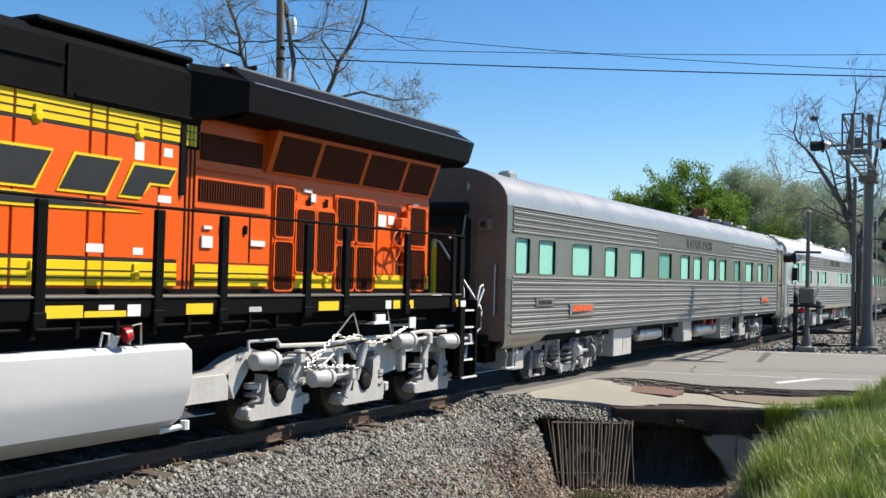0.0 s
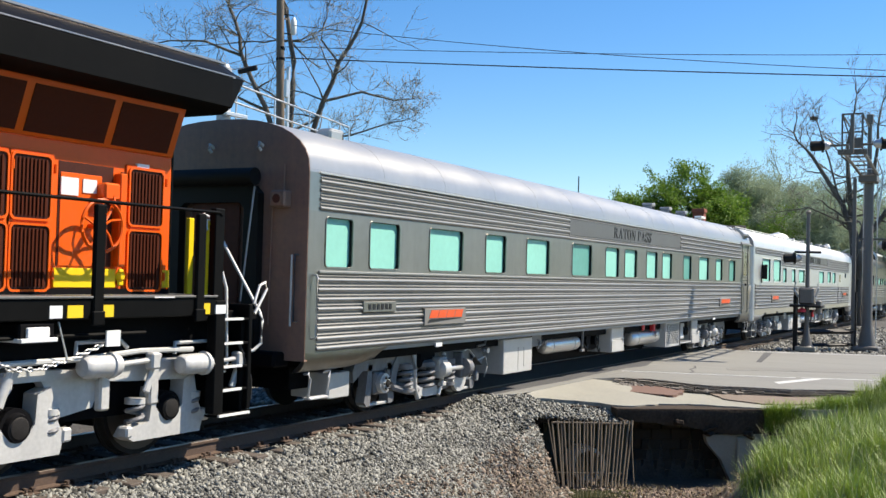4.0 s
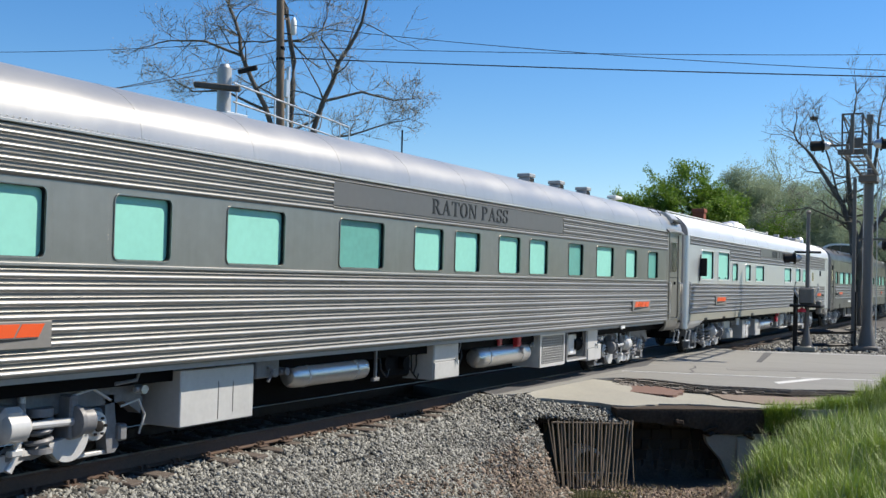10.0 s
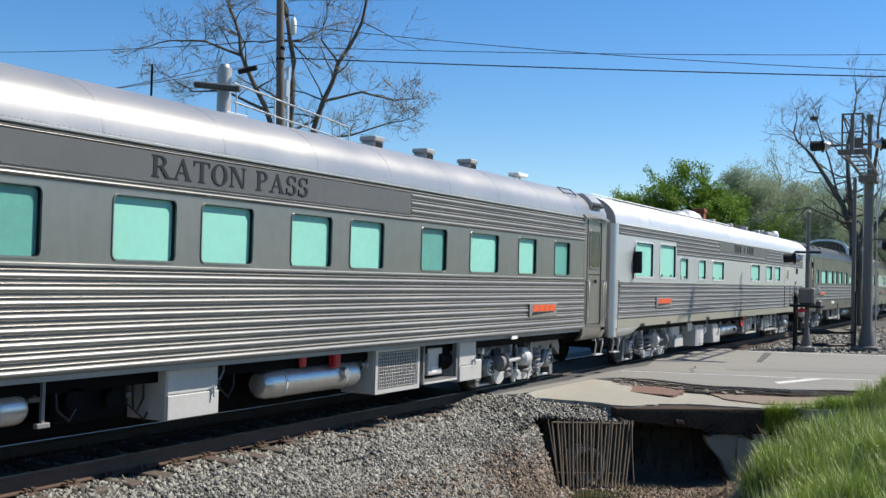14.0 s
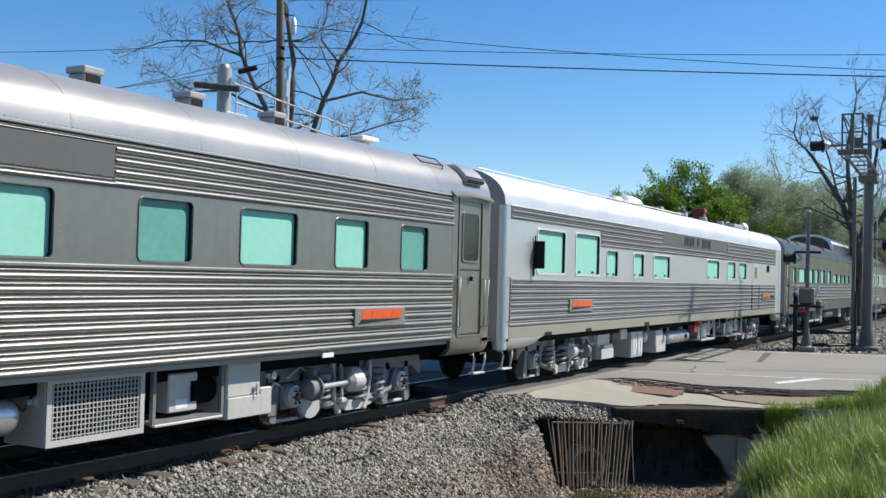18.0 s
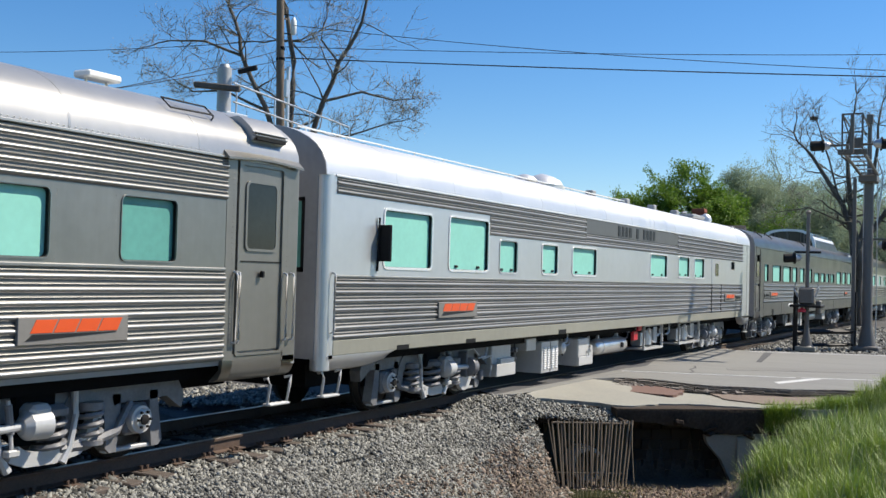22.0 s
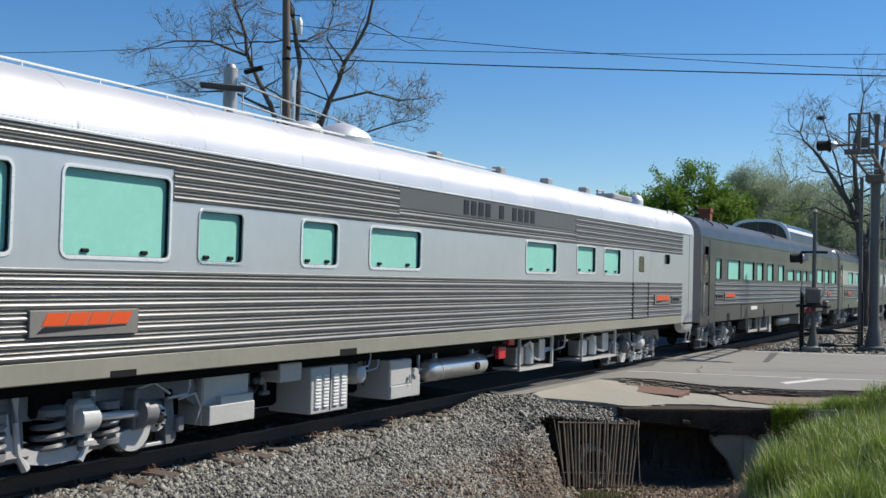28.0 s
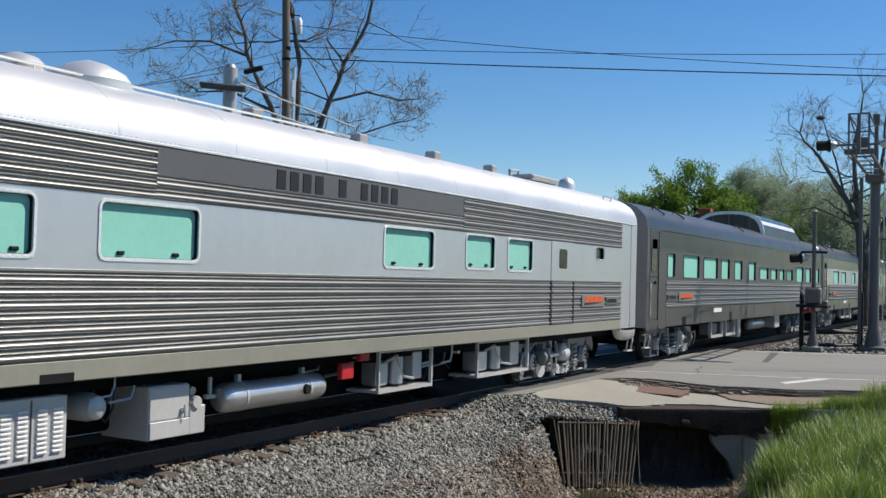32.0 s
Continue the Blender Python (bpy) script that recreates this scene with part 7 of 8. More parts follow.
    m.add([cv(v, .06 - (z + .7) * .1, z) for v, z in prof] + [cv(v, .20 - (z + .7) * .1, z) for v, z in prof], [tuple(range(n)), tuple(range(2 * n - 1, n - 1, -1))] + [(i, (i + 1) % n, n + (i + 1) % n, n + i) for i in range(n)])
    tagged(part("broken_slab", m, CONCRETE), "pale broken concrete slab leaning in the washed-out hollow", "slab")
    tagged(part("slab_fragment", cv_box(Mesh(), 2.25, 2.5, -.02, .05, -1.35, -.72, .03, rng), CONCRETE), "narrow broken strip of concrete leaning on the slab", "slab")
    # washed-out hollow in the apron, with red clay
    def worn(pts, by=.04):
        return [(p[0] + (q[0] - p[0]) * k / 5 + rng.uniform(-by, by), p[1] + (q[1] - p[1]) * k / 5 + rng.uniform(-by, by)) for p, q in zip(pts, pts[1:] + pts[:1]) for k in range(5)]
    hollow = [(20.75, 7.05), (21.43, 7.2), (21.6, 6.94), (21.6, 6.4), (21.46, 5.97), (20.76, 5.82), (20.15, 5.84), (20.13, 6.29), (20.2, 6.75)]
    poly_slab("clay_patch", worn(hollow), -.136, .05, CLAY, "red clay showing through the broken apron", "soil", "stuff")
    poly_slab("dirt_strip", worn([(21.3, 5.42), (21.7, 4.65), (22.0, 3.73), (22.5, 2.9), (21.3, 3.0), (20.66, 3.48), (20.22, 4.12), (20.43, 4.81)]), -.166, .03, DUST, "pale brown dirt along the broken road edge", "soil", "stuff")
    # the broken layered edge of the road: thin courses of asphalt stepping down to the apron
    ledge = thing("road_edge", "brown-grey broken layered asphalt edge of the road", "pavement")
    ledge["kind"] = "structure"

    def slope(u, k):
        i = min(int(u), len(EDGE) - 2)
        return Vector(EDGE[i]).lerp(Vector(EDGE[i + 1]), u - i).lerp(Vector(FOOT[i]).lerp(Vector(FOOT[i + 1]), u - i), k)
    for k in range(5):
        u = .05
        while u < len(EDGE) - 1.2:
            w = rng.uniform(.35, 1.1)
            top, low, n = -.036 - .027 * k + rng.uniform(-.006, .006), rng.uniform(.016, .028), max(4, int(w * 14))
            reach = (k + .75) / 5 + rng.uniform(-.08, .08)
            vs = []
            for i in range(n + 1):
                x = min(u + w * i / n, len(EDGE) - 1.01)
                f = slope(x, reach + .10 * noise.noise((x * 4, k * 3.1, 0)) + rng.uniform(-.03, .03))
                b = slope(x, -.2)
                vs += [(*f, top + rng.uniform(-.004, .004)), (*f.lerp(b, .05), top - low), (*b, top - low), (*b, top)]
            part("asphalt_course", Mesh().add(vs, [(i * 4 + j, i * 4 + (j + 1) % 4, i * 4 + 4 + (j + 1) % 4, i * 4 + 4 + j) for i in range(n) for j in range(4)] + [(0, 1, 2, 3), (n * 4, n * 4 + 1, n * 4 + 2, n * 4 + 3)]), BROKENASPHALT, ledge)
            u += w + rng.choice((.01, .02, .06))
    for i in range(70):
        u = rng.choice((rng.uniform(0, 1.6), rng.uniform(0, 6)))
        c = slope(u, rng.uniform(.5, 1.15))
        part("asphalt_lump", Mesh().obox(Matrix.Translation((*c, -.15 + rng.uniform(0, .03))) @ Euler((rng.uniform(-.3, .3), rng.uniform(-.3, .3), rng.uniform(0, 3))).to_matrix().to_4x4(), rng.uniform(.04, .15), rng.uniform(.04, .10), rng.uniform(.02, .05), .008), BROKENASPHALT, ledge)
    crack = [(24.24, 6.61), (24.7, 6.66), (25.2, 6.90), (25.7, 6.88), (26.28, 7.06)]
    poly_slab("road_crack", [(x, y - .018) for x, y in crack] + [(x, y + .018) for x, y in reversed(crack)], -.0265, .02, ASPHALTDARK, "thin dark crack across the pale road", "pavement")
    poly_slab("dark_strip", [(33.2, 6.74), (33.15, 6.5), (29.05, 5.97), (28.97, 6.1)], -.021, .02, ASPHALTDARK, "narrow dark strip across the road", "pavement")
    poly_slab("puddle", [cv(v, w, 0).xy[:] for v, w in ((-1.25, -.55), (-.5, -.50), (.1, -.62), (-.2, -1.2), (-1.2, -1.25))], -1.545, .03, MURK, "murky puddle at the culvert's mouth", "water")


MURK = mat("murky_water", (0.0301, 0.0344, 0.0155), 0.12, 0, 0.3, 2, spec=0.4)
PALECONC = mat("pale_pipe_concrete", (0.60, 0.55, 0.44), 0.8, 0, 0.15, 2, 0.006, 20)
# olive wall, its colour darkened for the shade behind the bars
OLIVECONC = mat("shaded_olive_concrete", (0.062, 0.052, 0.036), 0.85, 0, 0.3, 2, 0.02, 14, color2=(0.0688, 0.0688, 0.043))
DUST = mat("pale_brown_dust", (0.2, 0.156, 0.1209), 0.95, 0, 0.3, 2.5, 0.02, 15, color2=(0.15, 0.115, 0.09))
CLAY = mat("red_clay", (0.1426, 0.0835, 0.0619), 0.9, 0, 0.3, 2.5, 0.01, 15, color2=(0.138, 0.0774, 0.0602))
build_culvert()
build_ballast()
rs = np.random.default_rng(21)
_v, _w = rs.uniform(-2.6, .12, 6200), rs.uniform(-.10, 1.15, 6200)


def cap_stones():
    stone_mesh("ballast", rs, 18.04 + .6 * _v + .8 * _w, 6.16 - .8 * _v + .6 * _w, -.15 - .06 * (_v + 2.6) - np.clip(.52 - _w, 0, 1) * .25 + rs.uniform(-.02, .03, len(_v)), .023, STONE, "crushed grey ballast on the culvert cap")


cap_stones()


def bank_stones():
    """Stones and crumbs on the steep bank beside the grate."""
    n = 9000
    v, w = rs.uniform(-2.3, -1.14, n), rs.uniform(-1.6, .75, n)
    x, y = 18.04 + .6 * v + .8 * w, 6.16 - .8 * v + .6 * w
    z = ground_z(x, y) + rs.uniform(-.01, .03, n)
    grey = rs.random(n) < np.clip((z + 1.5) / .8, .25, .9)
    stone_mesh("ballast", rs, x[grey], y[grey], z[grey], .022, STONE, "crushed grey ballast spilling down beside the grate")
    stone_mesh("rubble", rs, x[~grey], y[~grey], z[~grey], .026, SOILSTONE, "brown stones spilling down beside the grate")


bank_stones()


def ramp_stones():
    """Ballast heaped against the end of the crossing's asphalt."""
    n = 5600
    x, y = rs.uniform(15.0, 17.5, n), rs.uniform(7.2, 8.55, n)
    keep = (x < 16.95) | (y < 7.9)
    x, y = x[keep], y[keep]
    n = len(x)
    z = np.maximum(-.32 + .25 * np.clip((x - 15.0) / 1.8, 0, 1) - .5 * np.clip(7.7 - y, 0, 1), ground_z(x, y)) + rs.uniform(-.03, .02, n)
    stone_mesh("ballast", rs, x, y, z, .023, STONE, "crushed grey ballast heaped against the crossing")



ramp_stones()


# ---- grass ----
def blades(name, r, x, y, length, width, material, label, lean=0.45, category="grass", z=None):
    """Tapered bent blades of grass: two quads and a tip each."""
    n = len(x)
    z = (ground_z(x, y) if z is None else z) - .02
    a = r.uniform(0, 2 * math.pi, n)
    L = length * r.uniform(.55, 1.25, n)
    d = np.stack([np.cos(a), np.sin(a)], -1)
    side = np.stack([-np.sin(a + r.normal(0, .5, n)), np.cos(a)], -1) * width * r.uniform(.6, 1.3, n)[:, None]
    lean_ = r.uniform(.1, 1.0, n) * lean
    base = np.stack([x, y, z], -1)
    rows = []
    for k, wd in ((0, 1.0), (.45, .8), (.8, .45)):
        c = base + np.concatenate([d * (lean_ * L * k * k)[:, None], (L * k * (1 - .25 * lean_ * k))[:, None]], -1)
        off = np.concatenate([side * wd, np.zeros((n, 1))], -1)
        rows += [c - off, c + off]
    tip = base + np.concatenate([d * (lean_ * L)[:, None], (L * (1 - .3 * lean_))[:, None]], -1)
    v = np.stack(rows + [tip], 1).reshape(-1, 3)
    t = np.array([(0, 1, 3), (0, 3, 2), (2, 3, 5), (2, 5, 4), (4, 5, 6)])
    f = (t[None] + 7 * np.arange(n)[:, None, None]).reshape(-1, 3)
    tagged(new(name, raw_mesh(name, v, f, material)), label, category, kind="stuff")


def build_grass():
    r = np.random.default_rng(5)
    n = 170000
    x, y = r.uniform(7, 21.5, n), r.uniform(.2, 4.1, n)
    edge = np.minimum(2.95, .20 * x) + .16 * np.sin(x * 2.1) + .12 * np.sin(x * 5.3) + r.normal(0, .09, n) - np.clip((x - 17) * .12, 0, 1)
    clump = .5 + .5 * np.sin(x * 3.7 + 1.3 * np.sin(y * 4.1)) * np.sin(y * 3.3 + 1.1 * np.sin(x * 2.9))
    keep = (y < edge) & (r.random(n) < .25 + .75 * clump) & ((y > 1.0) | (r.random(n) < .6))
    tall = keep & (clump > .5)
    low = keep & ~tall
    blades("grass", r, x[low], y[low], .24, .0045, GRASS, "fresh green grass on the bank", 1.0)
    blades("grass", r, x[tall], y[tall], .38, .005, GRASS, "tall clumps of fresh green grass on the bank", .8)
    pick = keep & (r.random(n) < .10)
    blades("grass_stalks", r, x[pick], y[pick], .50, .0028, SEED, "pale seed stalks among the grass", .5)
    m = 14000
    x, y = r.uniform(10, 18.3, m), r.uniform(3.0, 6.6, m)
    keep = r.random(m) < .25 + .75 * (np.sin(x * 2.3 + y * 1.7) > .1)
    blades("dry_grass", r, x[keep], y[keep], .15, .003, DRYGRASS, "matted dry grass in the ditch", 1.4)
    m = 1600
    x, y = r.uniform(13.5, 16.8, m), r.uniform(4.4, 5.5, m)
    blades("ditch_grass", r, x, y, .08, .004, GRASS, "short green growth in the ditch", .8)
    # fallen leaves on the ditch floor and its banks
    m = 5000
    x, y = r.uniform(11, 18.4, m), r.uniform(3.2, 7.0, m)
    c = np.stack([x, y, ground_z(x, y) + .025], -1)
    tagged(new("leaf_litter", leaf_mesh("leaf_litter", r, c, 1, .012, .034, LITTER)), "brown fallen leaves in the ditch", "leaves", kind="stuff")
    # grass growing over the far end of the apron and hanging from its edge
    m = 9000
    t = r.uniform(0, 1, m)
    x, y = 20.25 + 1.85 * t + np.abs(r.normal(0, .35, m)), 3.05 - 2.25 * t + r.normal(0, .12, m)
    blades("grass", r, x, y, .26, .005, GRASS, "fresh green grass growing over the apron's end", 1.0, z=np.full(m, -.20))
    m = 5000
    t = r.uniform(0, 1, m)
    v, w = 2.7 + 2.6 * t, -.07 + r.normal(0, .02, m)
    x, y = 18.04 + .6 * v + .8 * w, 6.16 - .8 * v + .6 * w
    blades("grass", r, x, y, .30, .005, GRASS, "long grass rooted in the crumbling slab edge", 1.4, z=r.uniform(-.62, -.22, m))
    # weeds along the broken road edge
    m = 1300
    t = r.uniform(0, 1, m)
    x, y = 21.1 + 1.6 * t * t + r.normal(0, .14, m), 5.2 - 2.6 * t + r.normal(0, .14, m)
    keep = np.sin(t * 23) > -.1
    blades("weeds", r, x[keep], y[keep], .13, .004, GRASS, "weeds growing along the broken road edge", 1.0)
    blades("weeds", r, x[~keep], y[~keep], .11, .003, DRYGRASS, "dry weeds along the broken road edge", 1.2)


SEED = mat("pale_seed_stalk", (0.447, 0.464, 0.258), 0.7, 0, 0.3, 3, color2=(0.292, 0.327, 0.138), isl=0.6)
LITTER = mat("fallen_leaf", (0.43, 0.327, 0.249), 0.8, 0, 0.3, 3, color2=(0.086, 0.0516, 0.0344), isl=0.9)


# ---- trees ----
def grow(rng, segs, tips, p, d, length, r, level, top, spread=0.75, droop=0.0, bend=0.22, kids=(3, 5)):
    """One limb in short steps, then its side limbs."""
    steps = 5 if level < 2 else 4
    pts, rad = [p.copy()], [r]
    d = d.normalized()
    for i in range(steps):
        d = (d + Vector((rng.gauss(0, bend), rng.gauss(0, bend), rng.gauss(0, bend) + .05 - droop))).normalized()
        p = p + d * (length / steps)
        pts.append(p.copy())
        rad.append(r * (1 - .72 * (i + 1) / steps))
    segs.append((pts, rad, level))
    if level >= top:
        tips.append(p.copy())
        tips.append(pts[2].copy())
        return
    for _ in range(rng.randint(*kids)):
        k = rng.uniform(.25, 1.0)
        i = min(int(k * steps), steps - 1)
        q = pts[i].lerp(pts[i + 1], k * steps - i)
        along = (pts[i + 1] - pts[i]).normalized()
        off = Vector((rng.gauss(0, 1), rng.gauss(0, 1), rng.gauss(.15, .8))).normalized()
        grow(rng, segs, tips, q, along * (1 - spread * .5) + off * spread, length * rng.uniform(.42, .68), max(rad[i] * .55, .006), level + 1, top, spread, droop, bend, kids)


def limbs_mesh(segs, n_big=7):
    m = Mesh()
    for pts, rad, level in segs:
        m.tube(pts, [max(x, .0075) for x in rad], n_big if level == 0 else 5 if level == 1 else 3)
    me = bpy.data.meshes.new("limbs")
    me.from_pydata(m.v, [], m.f)
    me.polygons.foreach_set("use_smooth", [True] * len(me.polygons))
    return me


def leaf_mesh(name, r, centres, per, spread, size, material, flat=0.5):
    """Many small leaf pieces scattered round the twig tips."""
    c = np.repeat(np.array([tuple(p) for p in centres]), per, 0)
    n = len(c)
    c = c + r.normal(0, spread, (n, 3))
    R = rot_matrices(r, n)
    s = size * r.uniform(.55, 1.35, n)[:, None, None]
    base = np.array([(-1, 0, 0), (0, -.55, .12), (1, 0, 0), (0, .55, .12)])
    v = np.einsum("nij,kj->nki", R, base) * s + c[:, None]
    f = (np.array([(0, 1, 2, 3)])[None] + 4 * np.arange(n)[:, None, None]).reshape(-1, 4)
    return raw_mesh(name, v.reshape(-1, 3), f, material)


def tree_of_stems(name, label, stems, seed, leaves=None, twig=(2.2, .035), top=2, per=5):
    """A tree with given main stems (lists of points with radii) and grown side limbs."""
    rng = random.Random(seed)
    base = Vector(stems[0][0][0])
    t = thing(name, label, "tree", Matrix.Translation(base))
    segs, tips = [], []
    for pts, r0, r1, n_kids, reach in stems:
        pts = [Vector(p) - base for p in pts]
        fine = []
        for a, b in zip(pts, pts[1:]):
            fine += [a.lerp(b, k / 3) + Vector((rng.gauss(0, .05), rng.gauss(0, .05), 0)) * (1 if k else 0) for k in range(3)]
        fine.append(pts[-1])
        rad = [r0 + (r1 - r0) * i / (len(fine) - 1) for i in range(len(fine))]
        segs.append((fine, rad, 0))
        for _ in range(n_kids):
            i = rng.randint(len(fine) // 4, len(fine) - 2)
            along = (fine[i + 1] - fine[i]).normalized()
            off = Vector((rng.gauss(0, 1), rng.gauss(0, 1), rng.gauss(.1, .6))).normalized()
            grow(rng, segs, tips, fine[i].copy(), along * .4 + off * .9, reach * rng.uniform(.6, 1.2), rad[i] * .42, 1, top + 1, .8, .0, .25, (3, 5))
        for _ in range(4):
            grow(rng, segs, tips, fine[-1].copy(), (fine[-1] - fine[-2]) + Vector((rng.gauss(0, .5), rng.gauss(0, .5), rng.gauss(0, .3))), reach * .7, r1 * .8, 1, top + 1, .8, .0, .22, (3, 4))
    trunk = limbs_mesh([s for s in segs if s[2] == 0])
    part("trunk", trunk, BARK, t)
    part("branchwork", limbs_mesh([s for s in segs if s[2] == 1]), BARK, t)["kind"] = "stuff"
    part("twig", limbs_mesh([s for s in segs if s[2] > 1]), TWIG, t)["kind"] = "stuff"
    if leaves:
        r = np.random.default_rng(seed)
        ob = part("crown", leaf_mesh("crown", r, tips, per, leaves[1], leaves[2], leaves[0]), None, t)
        ob["kind"] = "stuff"
    return t


def leafy_tree(name, label, at, height, width, seed, material, n_tips=420, leaf=0.16, per=14, spread=.42, trunk_r=.22, open_=0.0):
    """A trunk with limbs and a crown of leaf clumps with gaps and an uneven outline."""
    rng = random.Random(seed)
    t = thing(name, label, "tree", Matrix.Translation(Vector(at)))
    segs, tips = [], []
    pts = [Vector((0, 0, -.3))]
    for i in range(5):
        pts.append(Vector((rng.gauss(0, .12) * i, rng.gauss(0, .12) * i, height * .17 * (i + 1))))
    segs.append((pts, [trunk_r * (1 - .15 * i) for i in range(6)], 0))
    for i in range(16):
        k = rng.uniform(.25, 1)
        j = min(int(k * 5), 4)
        p = pts[j].lerp(pts[j + 1], k * 5 - j)
        a = rng.uniform(0, 2 * math.pi)
        L = width * .5 * rng.uniform(.6, 1.05) * (1.15 - .55 * k)
        grow(rng, segs, tips, p, Vector((math.cos(a), math.sin(a), rng.uniform(.25, .9))), L, trunk_r * .4 * (1 - k * .5), 1, 2, .7, 0, .2, (3, 5))
    part("trunk", limbs_mesh(segs), BARK, t)
    r = np.random.default_rng(seed)
    lobes = []
    for _ in range(26):
        u = r.normal(size=3)
        u /= np.linalg.norm(u)
        u[2] = u[2] * .8 + .05
        lobes.append((u * np.array([width * .5, width * .5, height * .36]) * r.uniform(.35, .95) + np.array([0, 0, height * .62]), r.uniform(.10, .22) * width))
    cs = []
    for _ in range(n_tips):
        c, s = lobes[r.integers(len(lobes))]
        q = r.normal(size=3)
        q /= np.linalg.norm(q)
        cs.append(c + q * s * r.uniform(.5, 1.05) * np.array([1, 1, .8]))
    cs += [np.array(tuple(p)) for p in tips]
    ob = part("crown", leaf_mesh("crown", r, cs, per, spread, leaf, material), None, t)
    ob["kind"] = "stuff"
    return t


def build_trees():
    tree_of_stems("bare_tree", "tall budding tree with grey limbs behind the train", [
        ([(32.2, 24.4, -.4), (32.2, 24.35, 3.2), (32.0, 24.5, 7.5), (32.0, 24.4, 10.2), (31.7, 24.8, 12.6), (31.5, 25.0, 16.5)], .20, .045, 15, 2.3),
        ([(32.2, 24.3, 2.0), (32.3, 24.05, 6.1), (32.5, 23.6, 8.0), (32.85, 22.9, 10.2), (33.2, 22.1, 11.8), (33.7, 21.3, 15.0)], .15, .04, 14, 2.2),
        ([(32.2, 24.4, 3.0), (32.0, 24.65, 5.4), (31.5, 25.3, 8.4), (31.0, 26.2, 10.5), (30.7, 26.6, 12.3), (30.5, 26.9, 15.5)], .14, .04, 14, 2.2),
        ([(31.0, 26.2, 10.4), (30.3, 27.4, 10.9), (29.7, 28.6, 10.9), (29.2, 29.6, 10.6)], .06, .015, 10, 1.5),
        ([(31.5, 25.3, 8.3), (30.6, 26.6, 9.0), (29.9, 27.6, 8.9), (29.5, 28.3, 9.4)], .06, .015, 10, 1.5),
        ([(32.85, 22.9, 10.1), (32.5, 23.5, 11.1), (32.6, 23.3, 12.4)], .05, .02, 7, 1.8),
        ([(32.6, 23.4, 8.7), (33.3, 22.1, 9.1), (33.9, 21.0, 8.8), (34.3, 20.4, 8.9)], .06, .015, 10, 1.4),
        ([(32.5, 23.7, 7.2), (33.1, 22.5, 7.4), (33.8, 21.2, 7.9), (34.2, 20.5, 8.1)], .05, .015, 10, 1.4)], 3, (BUD, .13, .021), top=2, per=5)
    tree_of_stems("bare_tree", "leafless tree with a bird nest beyond the crossing", [
        ([(64.2, 7.8, -.4), (64.1, 7.8, 4.3), (63.6, 8.7, 6.9), (62.7, 10.2, 9.5), (62.1, 11.2, 10.9)], .28, .035, 13, 2.4),
        ([(64.1, 7.9, 2.5), (63.8, 8.3, 7.5), (63.6, 8.45, 10.2), (63.7, 8.0, 13.2)], .22, .035, 14, 2.4),
        ([(64.1, 7.8, 3.0), (64.4, 7.1, 8.9), (64.5, 6.7, 12.8)], .20, .035, 13, 2.4),
        ([(63.5, 8.9, 7.3), (62.9, 9.7, 10.4), (62.7, 10.0, 11.6)], .07, .02, 8, 1.8),
        ([(64.3, 7.4, 5.0), (65.4, 5.4, 8.0), (66.0, 4.2, 11.5)], .17, .035, 13, 2.4),
        ([(64.0, 8.0, 5.5), (62.8, 10.4, 6.6), (62.0, 12.0, 6.3)], .06, .02, 8, 1.8)], 8, (BUD, .1, .03), top=2, per=1)
    rng = random.Random(2)
    nest = Mesh()
    for _ in range(120):
        a, b = Vector((rng.gauss(0, .16), rng.gauss(0, .16), rng.gauss(0, .1))), Vector((rng.gauss(0, .2), rng.gauss(0, .2), rng.gauss(0, .12)))
        nest.tube([a, b], .02, 3)
    ob = part("bird_nest", nest, BARK, at=pose(62.55, 10.15, 11.75) @ Matrix.Scale(.62, 4))
    tagged(ob, "dark twig bird nest high in the bare tree", "nest")
    leafy_tree("tree", "fresh green maple behind the far coaches", (73.8, 21.3, 0), 10.1, 8.6, 1, LEAF, 1700, 0.085, 59, 0.20)
    leafy_tree("tree", "fresh green maple behind the far coaches", (72.3, 25.2, 0), 8.8, 6.4, 2, LEAF, 1100, 0.082, 55, 0.20)
    leafy_tree("tree", "small green tree behind the train", (76.1, 28.0, 0), 7.4, 4.0, 3, LEAF, 300, 0.056, 41, 0.12)
    leafy_tree("tree", "pale budding tree behind the crossing", (86.0, 19.4, 0), 12.2, 7.8, 4, LEAFPALE, 1300, 0.059, 46, 0.21)
    leafy_tree("tree", "pale budding tree behind the crossing", (92.5, 18.0, 0), 13.8, 9.4, 5, LEAFPALE, 1400, 0.059, 46, 0.22)
    leafy_tree("tree", "dark green tree beyond the crossing", (97.0, 13.0, 0), 11.0, 9.5, 6, LEAF, 800, 0.062, 41, 0.22)
    leafy_tree("tree", "thinly leaved tree beyond the crossing", (84.0, 8.0, 0), 9.5, 8.0, 7, LEAFPALE, 560, 0.056, 36, 0.22)
    leafy_tree("tree", "dark green tree beyond the crossing", (104.0, 4.0, 0), 12.0, 10.0, 9, LEAF, 700, 0.068, 39, 0.25)
    leafy_tree("tree", "thinly leaved tree beyond the crossing", (80.0, 15.5, 0), 7.5, 7.0, 10, LEAF, 560, 0.062, 41, 0.22)
